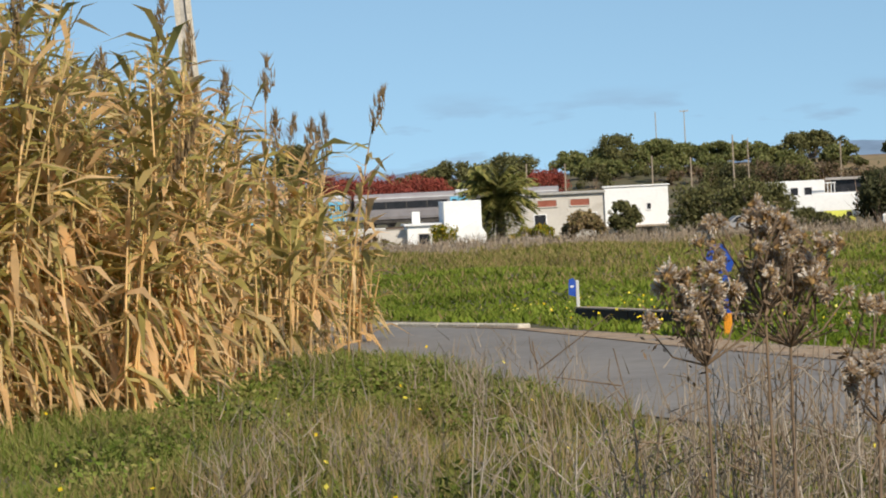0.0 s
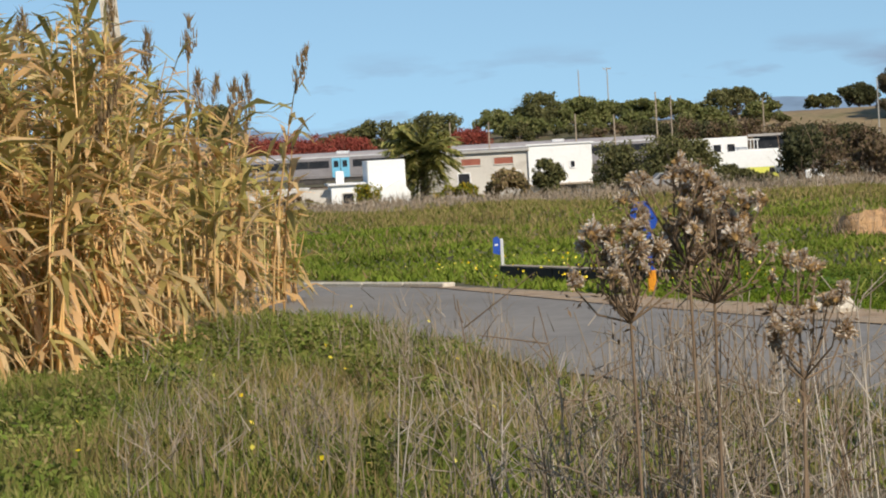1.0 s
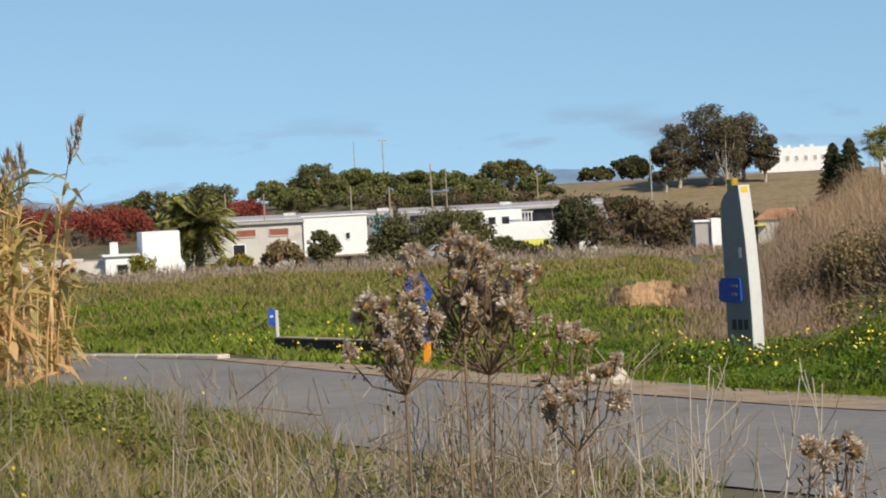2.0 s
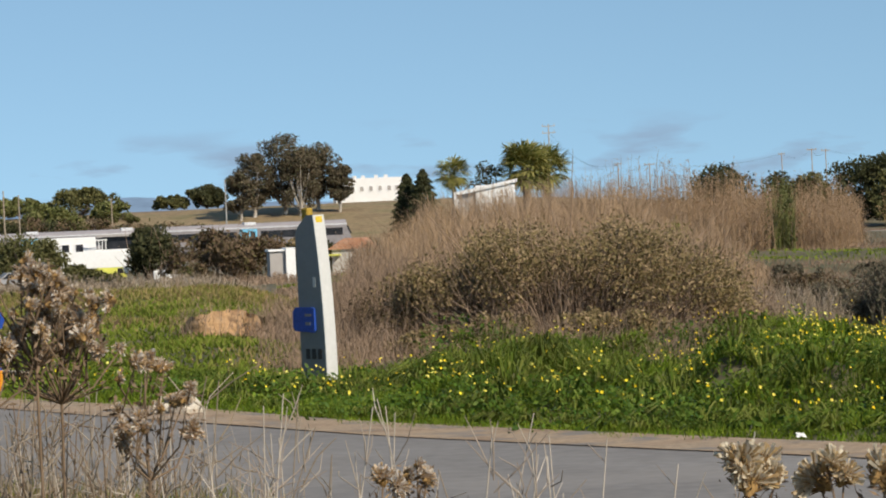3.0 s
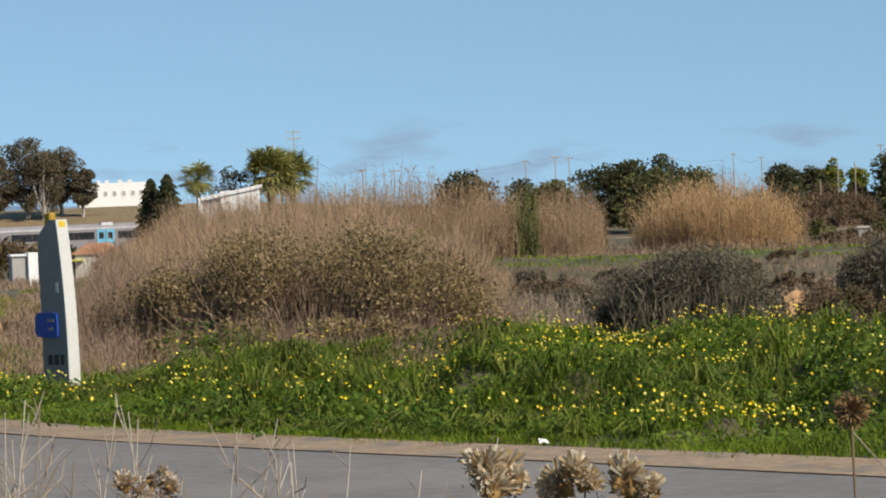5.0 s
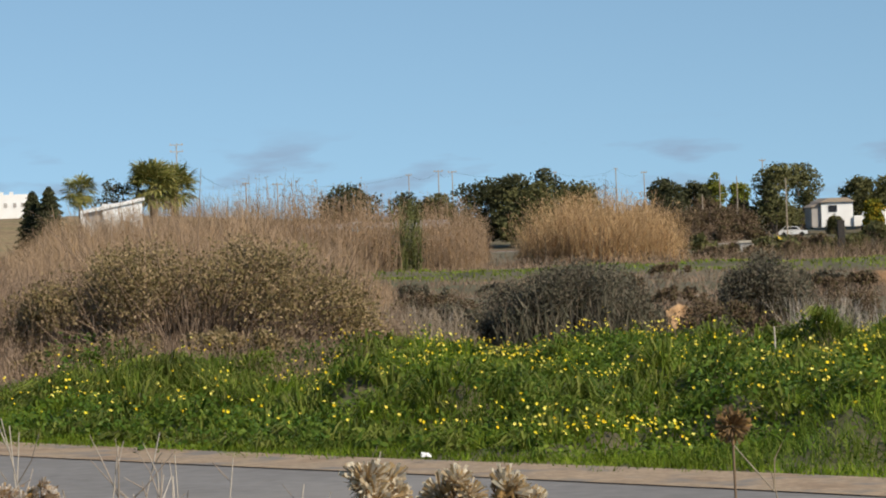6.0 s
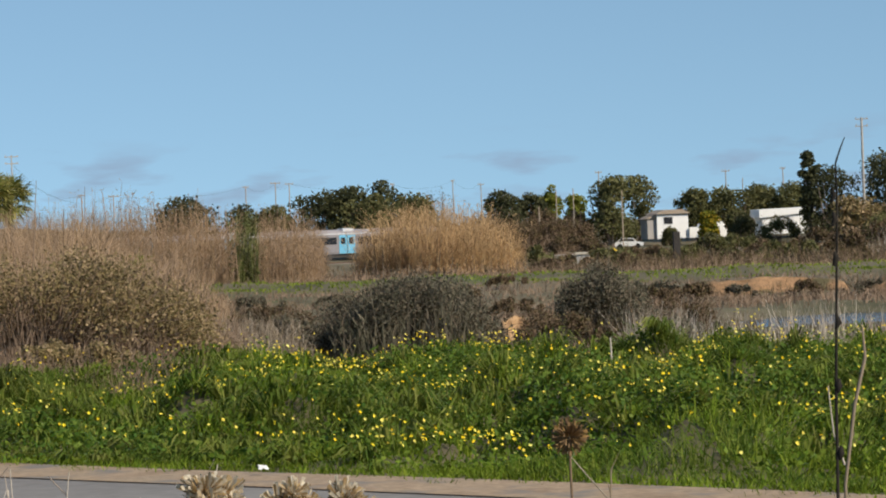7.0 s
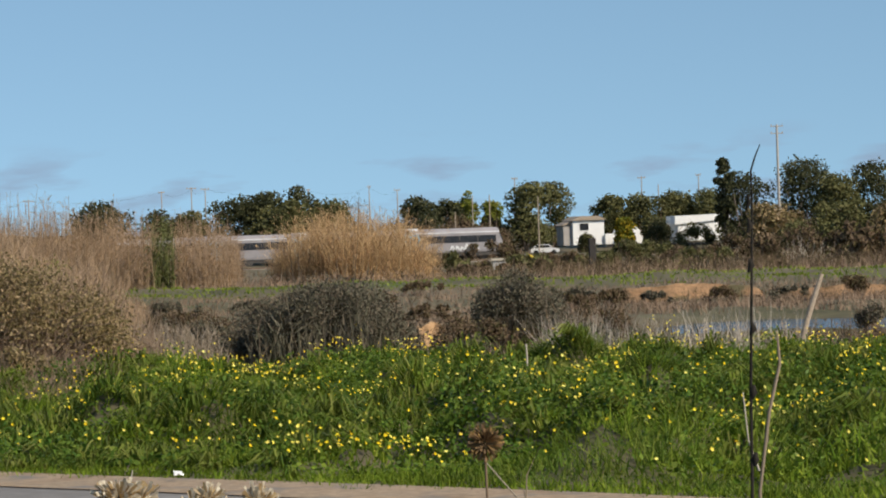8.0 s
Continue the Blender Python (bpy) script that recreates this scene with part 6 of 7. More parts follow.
def carriage(parent, front, nose):
    """A 24.3 m carriage whose leading end is at x = front, running along +x; the near side is -y."""
    L = 24.3
    x0, x1 = front - L, front
    c = child("carriage", None, parent)
    sec = [(-1.45, 0.95), (-1.5, 1.2), (-1.5, 3.2), (-1.42, 3.42), (-1.0, 3.72), (-0.4, 3.86), (0.4, 3.86), (1.0, 3.72), (1.42, 3.42), (1.5, 3.2), (1.5, 1.2), (1.45, 0.95)]

    def shell(lo, hi, a, b, off, mat, name, slope=0.0):
        ring = [(y, z) for y, z in sec if lo <= z <= hi]
        bm_ = prism([(y * (1 + off), z + off) for y, z in ring], a, b)
        for v in bm_.verts:
            v.co.x, v.co.y = v.co.y, v.co.x
            if slope and v.co.x > b - 0.5:
                v.co.x -= slope * max(0.0, v.co.z - 1.4)
        bmesh.ops.recalc_face_normals(bm_, faces=bm_.faces)
        return part(name, bm_, mat, c)

    shell(0.9, 3.3, x0 + 0.35, x1, 0.0, M["steel"], "body", 0.42 if nose else 0.0)
    shell(3.1, 4.0, x0 + 0.3, x1 - (0.7 if nose else 0.0), 0.004, M["train_roof"], "roof", 0.0)
    ribs = bmesh.new()
    for z in (1.25, 1.5, 1.75):
        box(ribs, x0 + 0.4, x1 - 0.4, -1.53, -1.5, z, z + 0.05)
        box(ribs, x0 + 0.4, x1 - 0.4, 1.5, 1.53, z, z + 0.05)
    part("ribbing", ribs, M["steel"], c)
    part("gutter", boxed(x0 + 0.3, x1 - 0.75, -1.56, -1.48, 3.28, 3.4), M["train_white"], c)
    doors = (x1 - 12.0,) if nose else (x1 - 1.35, x1 - 12.0)
    spans = [(x0 + 1.6, x1 - 13.3), (x1 - 10.6, x1 - (1.2 if nose else 2.8))]
    for a, b in spans:
        part("window_band", boxed(a, b, -1.54, 1.54, 2.12, 2.95), M["glass"], c)
        m = int((b - a) / 1.9)
        for k in range(1, m):
            q = a + (b - a) * k / m
            part("mullion", boxed(q - 0.06, q + 0.06, -1.555, -1.53, 2.12, 2.95), M["under"], c)
    for q in doors:
        d = part("door", boxed(q - 1.0, q + 1.0, -1.56, -1.44, 1.0, 3.2, bevel=0.02), M["train_blue"], c, "pale blue double door")
        for s in (-0.5, 0.5):
            part("door_window", boxed(q + s - 0.27, q + s + 0.27, -1.575, -1.55, 2.15, 2.9), M["glass"], d)
        part("door_seam", boxed(q - 0.04, q + 0.04, -1.572, -1.55, 1.05, 3.15), M["under"], d)
        part("roof_vent", boxed(q - 0.45, q + 0.9, -1.2, 1.2, 3.62, 3.98, bevel=0.05), M["train_white"], c)
    part("underframe", boxed(x0 + 0.5, x1 - 0.6, -1.3, 1.3, 0.55, 0.95), M["under"], c)
    for q in (x0 + 8, x0 + 14.5):
        part("equipment_box", boxed(q, q + 2.4, -1.35, -0.6, 0.28, 0.6, bevel=0.03), M["under"], c)
    for q in (x0 + 3.2, x1 - 3.6):
        part("bogie", boxed(q - 1.6, q + 1.6, -1.15, 1.15, 0.35, 0.6, bevel=0.05), M["under"], c)
        for s in (-1.1, 1.1):
            wheelset(c, q + s)
    if nose:
        part("windscreen", prism([(x1 - 0.72, 2.2), (x1 - 0.12, 2.2), (x1 - 0.5, 3.1), (x1 - 0.8, 3.1)], -1.25, 1.25), M["glass"], c)
        part("buffer_beam", boxed(x1 - 0.5, x1 + 0.15, -1.3, 1.3, 0.6, 1.0, bevel=0.05), M["under"], c)
        rs = random.Random(9)
        for k in range(6):
            top_ = rs.uniform(1.6, 2.05)
            g = prism([(x1 - 7.2 + k * 0.62, 1.15), (x1 - 7.05 + k * 0.62, 1.15), (x1 - 6.85 + k * 0.62, top_ - 0.25), (x1 - 6.65 + k * 0.62, 1.2), (x1 - 6.5 + k * 0.62, 1.2), (x1 - 6.7 + k * 0.62, top_ - 0.1), (x1 - 6.98 + k * 0.62, top_)], -1.56, -1.53)
            part("spray_mark", g, M["paint_white"], c, "white sprayed strokes")
    else:
        part("gangway", boxed(x1 - 0.02, x1 + 0.36, -0.7, 0.7, 1.0, 3.3), M["under"], c)
    return c


train = thing("train", *RAIL_A, RAIL_Z, RAIL_YAW, "grey two-carriage regional train with dark windows and pale blue doors", "train")
carriage(train, 0.0, True)
carriage(train, -24.6, False)


# ---------------------------------------------------------------- roadside objects
def totem():
    x, y = at(-7.3, 31)
    t = thing("information_totem", x, y, 0.0, 7.3 - 52, "grey bowed information totem with sunlit edge painted pale and blue plate", "totem")
    # outline of the face: straight on one side, bowed on the other
    n = 12
    bow = [(0.19 - 0.12 * (k / n) ** 2.2, 1.66 * k / n) for k in range(n + 1)]
    body = [(-0.2, 0.0)] + bow + [(-0.03, 1.66), (-0.17, 1.55), (-0.215, 1.48)]
    # panel grey is darkened for the face turned from the sun
    part("body", prism(body, -0.06, 0.07), M["totem_grey"], t, "matt grey panel")
    # sun on this side is put into the strip's paler colour
    edge_ = bow + [(p + 0.012, q) for p, q in reversed(bow)]
    part("edge_strip", prism(edge_, -0.063, 0.073), M["totem_light"], t, "bowed sunlit edge painted pale")
    part("top_mark", prism([(0.078, 1.575), (0.094, 1.575), (0.09, 1.645), (0.074, 1.645)], -0.035, 0.045), M["yellow"], t, "yellow mark")
    part("back_post", boxed(-0.29, -0.19, 0.08, 0.16, -0.05, 1.73, bevel=0.012), M["ochre"], t, "ochre wooden post")
    bl = prism([(-0.28, 0.555), (-0.24, 0.52), (0.04, 0.505), (0.065, 0.53), (0.06, 0.74), (0.015, 0.755), (-0.23, 0.755), (-0.28, 0.71)], -0.085, -0.062)
    plate = part("blue_plate", bl, M["blue"], t, "rounded blue plate")
    part("plate_bar", boxed(-0.08, 0.02, -0.09, -0.086, 0.665, 0.69), M["totem_grey"], plate)
    part("plate_bar", boxed(-0.075, 0.0, -0.09, -0.086, 0.58, 0.61), M["totem_grey"], plate)
    for k in range(3):
        part("slot", boxed(-0.115 + k * 0.095, -0.055 + k * 0.095, -0.066, -0.059, 0.245, 0.345), M["under"], t)
    part("face_bar", boxed(0.04, 0.08, -0.066, -0.059, 0.95, 1.05), M["totem_light"], t)


totem()


def small_sign():
    x, y = at(-15.82, 38.2)
    s = thing("marker_post", x, y, float(ground(x, y)), 15.8, "short white marker post with a blue plate", "marker")
    part("post", boxed(0.01, 0.05, -0.02, 0.02, 0, 0.41, bevel=0.006), M["totem_light"], s)
    part("plate", prism([(-0.08, 0.24), (0.008, 0.21), (0.015, 0.4), (-0.02, 0.44), (-0.07, 0.42)], -0.045, -0.022), M["blue"], s, "blue plate")
    part("plate_bar", boxed(-0.055, -0.015, -0.05, -0.044, 0.325, 0.35), M["sign_white"], s)
    x, y = at(-13.08, 31.9)
    s = thing("route_sign", x, y, 0.0, 13.0 - 8, "blue route sign with white arrow on an orange-footed post", "sign")
    part("post", boxed(-0.035, 0.035, -0.03, 0.03, 0.2, 0.62, bevel=0.008), M["blue"], s)
    part("foot", boxed(-0.04, 0.04, -0.035, 0.035, 0, 0.24, bevel=0.008), M["orange"], s, "orange painted foot")
    bm_ = prism([(-0.19, 0.80), (-0.155, 0.89), (-0.08, 0.945), (0.0, 0.93), (0.05, 0.86), (0.09, 0.74), (0.06, 0.66), (-0.05, 0.64), (-0.16, 0.69)], -0.05, -0.025)
    pl = part("panel", bm_, M["blue"], s, "rounded blue panel")
    a = bmesh.new()
    box(a, -0.13, -0.03, -0.058, -0.051, 0.825, 0.847)
    part("arrow", a, M["sign_white"], pl)
    a = prism([(-0.06, 0.875), (-0.035, 0.885), (0.0, 0.836), (-0.035, 0.787), (-0.06, 0.797), (-0.035, 0.836)], -0.058, -0.051)
    part("arrow_head", a, M["sign_white"], pl)
    part("panel", boxed(-0.08, 0.04, -0.045, -0.02, 0.40, 0.56, bevel=0.01), M["sign_white"], s, "white plate")
    part("plate_mark", boxed(-0.055, -0.01, -0.052, -0.044, 0.44, 0.5), M["blue"], s)
    # low beam along the verge, very dark below a thin paler cap
    a, b = np.array(at(-15.72, 37.6)), np.array(at(-12.6, 33.6))
    ln = float(np.linalg.norm(b - a))
    m = (a + b) / 2
    t = thing("low_beam", *m, float(ground(*m)) - 0.02, math.degrees(math.atan2(b[1] - a[1], b[0] - a[0])), "low beam with dark sides and a paler top along the verge", "beam")
    for k in range(3):
        w = ln / 3
        part("beam", boxed(-ln / 2 + k * w + 0.01, -ln / 2 + (k + 1) * w - 0.01, -0.09, 0.09, 0, 0.17, bevel=0.01), M["timber"], t)
    part("cap", boxed(-ln / 2, ln / 2, -0.09, 0.09, 0.17, 0.185), M["pole_wood"], t)
    # stake and leaning post in the field
    x, y = at(7.76, 31)
    s = thing("stake", x, y, 0.03, 0, "thin grey wooden stake in the grass", "stake")
    v, f = tube([(0, 0, -0.05), (0.005, 0, 0.3), (0, 0, 0.42)], [0.011, 0.01, 0.008], 6)
    child("shaft", mesh_of("shaft", v, f, M["pale_stem"]), s)
    x, y = at(12.6, 44.5)
    s = thing("leaning_post", x, y, float(ground(x, y)), 0, "pale leaning wooden fence post", "post")
    v, f = tube([(-0.03, 0, -0.2), (0.2, 0, 0.65), (0.43, 0, 1.3)], [0.045, 0.042, 0.036], 7)
    child("shaft", mesh_of("shaft", v, f, M["pole_wood"]), s)
    # low slab wall and tilted yellow barrier arm on the plain
    x, y = at(7.62, 205)
    s = thing("slab_wall", x, y, float(ground(x, y)) - 0.1, -7.6, "low weathered concrete slab wall among the scrub", "wall")
    part("slab", boxed(-1.5, 1.1, -0.15, 0.15, 0.0, 1.45, bevel=0.03), M["concrete"], s)
    part("coping", boxed(-1.6, 1.2, -0.25, 0.25, 1.45, 1.6, bevel=0.02), M["kerb"], s)
    x, y = at(7.98, 204)
    s = thing("barrier", x, y, float(ground(x, y)), -8, "tilted yellow barrier arm on a short post", "barrier")
    part("post", boxed(-0.08, 0.08, -0.08, 0.08, -0.1, 1.1, bevel=0.02), M["concrete"], s)
    v, f = tube([(-0.5, 0, 1.75), (0.0, 0, 1.45), (0.55, 0, 0.7)], [0.13, 0.12, 0.09], 6)
    child("arm", mesh_of("arm", v, f, M["yellow"]), s, None, "yellow painted arm")
    # scrap of litter on the verge
    x, y = at(1.38, 20.85)
    bm_ = bmesh.new()
    bmesh.ops.create_grid(bm_, x_segments=4, y_segments=3, size=0.034)
    rng = random.Random(4)
    for v_ in bm_.verts:
        v_.co.z = rng.uniform(0, 0.04)
        v_.co.y *= 0.5
    me_ = bpy.data.meshes.new("litter")
    bm_.to_mesh(me_)
    bm_.free()
    me_.materials.append(M["litter"])
    lit = new("litter", me_)
    lit.matrix_world = pose(x, y, 0.05)
    tagged(lit, "crumpled scrap of white litter on the grass edge", "litter")
    # pale stones at the bend of the verge
    rng = np.random.default_rng(3)
    for az, d, r in ((-9.75, 27.0, 0.16), (-10.15, 27.3, 0.1), (-5.1, 36.5, 0.1), (-4.3, 37, 0.13), (-18.2, 24.5, 0.05), (-17.9, 24.3, 0.05), (6.6, 195, 0.9)):
        x, y = at(az, d)
        bm_ = bmesh.new()
        bmesh.ops.create_icosphere(bm_, subdivisions=2, radius=r)
        for v_ in bm_.verts:
            v_.co *= float(rng.uniform(0.82, 1.12))
            v_.co.z *= 0.7
        me_ = bpy.data.meshes.new("stone")
        bm_.to_mesh(me_)
        bm_.free()
        me_.materials.append(M["kerb"])
        st = new("stone", me_)
        st.matrix_world = pose(x, y, float(ground(x, y)) + r * 0.35)
        tagged(st, "pale sandy-coloured rough stone in the weeds", "stone", "loose stones")


small_sign()


def bare_earth(name, az, dist, w, h, label):
    """A cut of bare ochre earth facing the lane."""
    x, y = at(az, dist)
    rng = np.random.default_rng(int(dist))
    g = float(ground(x, y))
    nx, nz = 22, 9
    u, t = np.meshgrid(np.linspace(-1, 1, nx), np.linspace(0, 1, nz), indexing="ij")
    edge_ = np.sqrt(np.clip(1 - np.abs(u) ** 7, 0, 1))
    zz = t * h * edge_ + rng.normal(0, 0.025 * h, u.shape) + 0.05 * h * np.sin(u * 5 + 1) * t
    yy = t * h * 1.1 + 0.2 * np.sin(u * 4) + rng.normal(0, 0.045, u.shape)
    v = np.stack([u * w / 2, yy - 0.3, zz - 0.12], -1).reshape(-1, 3)
    i, k = np.meshgrid(np.arange(nx - 1), np.arange(nz - 1), indexing="ij")
    f = np.stack([i * nz + k, (i + 1) * nz + k, (i + 1) * nz + k + 1, i * nz + k + 1], -1).reshape(-1, 4)
    ob = new(name, mesh_of(name, v, f, M["red_earth" if dist > 80 else "earth"]))
    ob.matrix_world = pose(x, y, g, 0, 0, -az)
    tagged(ob, label, "earth bank", kind="structure")


bare_earth("earth_bank", -9.0, 43.5, 1.15, 0.46, "cut bank of bare ochre earth in the green slope")
bare_earth("earth_bank", -9.9, 36.5, 0.9, 0.16, "low strip of bare sandy earth")
bare_earth("earth_bank", 6.02, 62, 0.8, 0.55, "bare ochre earth slope between the bushes")
bare_earth("earth_bank", 10.6, 88, 4.8, 0.5, "reddish bare earth bank above the pool")
bare_earth("earth_bank", 13.6, 88, 4.6, 0.48, "reddish bare earth bank above the pool")


# ---------------------------------------------------------------- poles and wires
def utility_pole(az, dist, top, arm=0.0, r=0.1, mat="pole_wood", label="weathered wooden utility pole carrying wires", turn=0.0, arms=1):
    x, y = at(az, dist)
    z = float(ground(x, y))
    h = top - z
    p = thing("utility_pole", x, y, z, -az + turn, label, "utility pole", "utility poles")
    v, f = tube([(0, 0, -0.3), (0, 0, h * 0.5), (0, 0, h)], [r, r * 0.85, r * 0.65], 8)
    child("shaft", mesh_of("shaft", v, f, M[mat]), p)
    for k in range(arms if arm else 0):
        q = h - 0.25 - 0.9 * k
        part("crossarm", boxed(-arm, arm, -0.06, 0.06, q, q + 0.12), M[mat], p)
        for s in (-0.85, 0.0, 0.85):
            part("insulator", boxed(arm * s - 0.06, arm * s + 0.06, -0.05, 0.05, q + 0.12, q + 0.3), M["concrete"], p)
    return (x, y, top)


def wire(a, b, sag, r=0.012):
    t = np.linspace(0, 1, 12)[:, None]
    a, b = np.array(a, float), np.array(b, float)
    p = a + (b - a) * t
    p[:, 2] -= (4 * sag * t * (1 - t))[:, 0]
    v, f = tube(p, r, 3)
    tagged(new("overhead_wire", mesh_of("overhead_wire", v, f, M["wire"])), "thin dark overhead wire between poles", "wire", "overhead wires")


def poles():
    # leaning concrete pole behind the cane
    x, y = at(-22.35, 46)
    p = thing("utility_pole", x, y, float(ground(x, y)), 22, "pale concrete utility pole with a recessed web behind the cane", "utility pole", "utility poles")
    p.matrix_world = p.matrix_world @ pose(0, 0, 0, 0, -3.5, 0)
    pole = bmesh.new()
    box(pole, -0.125, -0.045, -0.1, 0.1, -0.3, 7.2)
    box(pole, 0.045, 0.125, -0.1, 0.1, -0.3, 7.2)
    part("flange", pole, M["kerb"], p)
    part("web", boxed(-0.05, 0.05, -0.04, 0.04, -0.3, 7.2), M["concrete"], p)
    for az, d, top in ((-12.85, 330, 5.6), (-13.62, 330, 3.5), (-14.32, 330, 3.8), (-12.58, 400, 5.9), (-10.92, 400, 4.95), (-15.9, 330, 3.4), (-16.6, 330, 3.6)):
        utility_pole(az, d, top)
    lp = utility_pole(-8.86, 380, 6.4, 0.0, 0.1, "concrete", "grey lamp post beside the hill road")
    utility_pole(-13.7, 520, 12.3, 0.7)
    utility_pole(-14.22, 520, 12.2)
    utility_pole(-2.95, 420, 12.4, 0.9, 0.12, "concrete", "tall grey power pole with crossarms", 0, 2)
    line = [(-1.72, 520, 8.2, .6), (-1.15, 480, 7.4, .8), (1.24, 520, 8.6, .5), (1.78, 520, 9.1, .8), (2.03, 520, 8.9, .7), (3.9, 520, 8.2, .3), (5.0, 520, 8.4, .3), (5.51, 520, 7.7, .5)]
    tops = [utility_pole(a, d, t, m, 0.1) for a, d, t, m in line]
    for a, b in zip(tops, tops[1:]):
        wire((a[0], a[1], a[2] - 0.15), (b[0], b[1], b[2] - 0.15), 1.0)
    x, y = at(-2.95, 420)
    wire((x, y, 11.4), (tops[0][0], tops[0][1], tops[0][2]), 2.2)
    wire((x, y, 10.6), (tops[1][0], tops[1][1], tops[1][2]), 2.6)
    for az, d, top in ((6.87, 420, 5.4), (7.18, 420, 5.4), (8.06, 400, 4.8), (6.55, 425, 3.2)):
        utility_pole(az, d, top)
    for az, d, top, m in ((7.65, 480, 8.4, .5), (9.95, 480, 7.9, .6), (10.25, 480, 6.6, 0), (10.98, 480, 8.0, .4)):
        utility_pole(az, d, top, m)
    utility_pole(12.42, 400, 12.8, 0.8, 0.2, "concrete", "tall pale concrete power pole with two crossarms", 0, 2)
    x, y = at(9.02, 228)
    s = thing("gate_post", x, y, float(ground(x, y)), 0, "dark square gate post among the scrub", "post")
    part("shaft", boxed(-0.25, 0.25, -0.2, 0.2, 0, 2.9, bevel=0.03), M["timber"], s)


poles()


# ---------------------------------------------------------------- foreground plants
def head_mesh(rng, r, hairs, name):
    """A dry seed head: a spiny cup of bracts (first) and a tuft of pale hairs (second)."""
    n = 60
    d = rng.normal(0, 1, (n, 3))
    d[:, 2] = -np.abs(d[:, 2]) * 0.8 + 0.15
    d /= np.linalg.norm(d, axis=1, keepdims=True)
    s = np.cross(d, rng.normal(0, 1, (n, 3)))
    s /= np.linalg.norm(s, axis=1, keepdims=True)
    b = d * r * 0.36
    v = np.stack([b - s * r * 0.07, b + s * r * 0.07, d * r * rng.uniform(0.6, 1.0, (n, 1)) + np.array([0, 0, r * 0.35])], 1).reshape(-1, 3)
    core_v, core_f = tube([(0, 0, -0.5 * r), (0, 0, -0.1 * r), (0, 0, 0.35 * r)], [0.1 * r, 0.34 * r, 0.2 * r], 7)
    q = np.concatenate([core_f[:, [0, 1, 2]], core_f[:, [0, 2, 3]]])
    cv, cf = joined([(v, np.arange(3 * n).reshape(-1, 3)), (core_v, q)])
    d = rng.normal(0, 1, (hairs, 3))
    d[:, 2] = np.abs(d[:, 2]) * 0.9 + 0.05
    d /= np.linalg.norm(d, axis=1, keepdims=True)
    s = np.cross(d, rng.normal(0, 1, (hairs, 3)))
    s /= np.linalg.norm(s, axis=1, keepdims=True)
    o = np.array([0, 0, r * 0.15])
    lop = 1 + 0.35 * np.sin(3 * np.arctan2(d[:, 1:2], d[:, 0:1]) + hairs) * (1 - d[:, 2:3])
    tip = o + d * r * rng.uniform(0.6, 1.1, (hairs, 1)) * lop
    v = np.stack([o + d * r * 0.15 - s * r * 0.03, tip - s * r * 0.07, tip + s * r * 0.09], 1).reshape(-1, 3)
    return mesh_of(name, cv, cf, M["head_brown"]), mesh_of("tuft", v, np.arange(3 * hairs).reshape(-1, 3), M["fluff"])


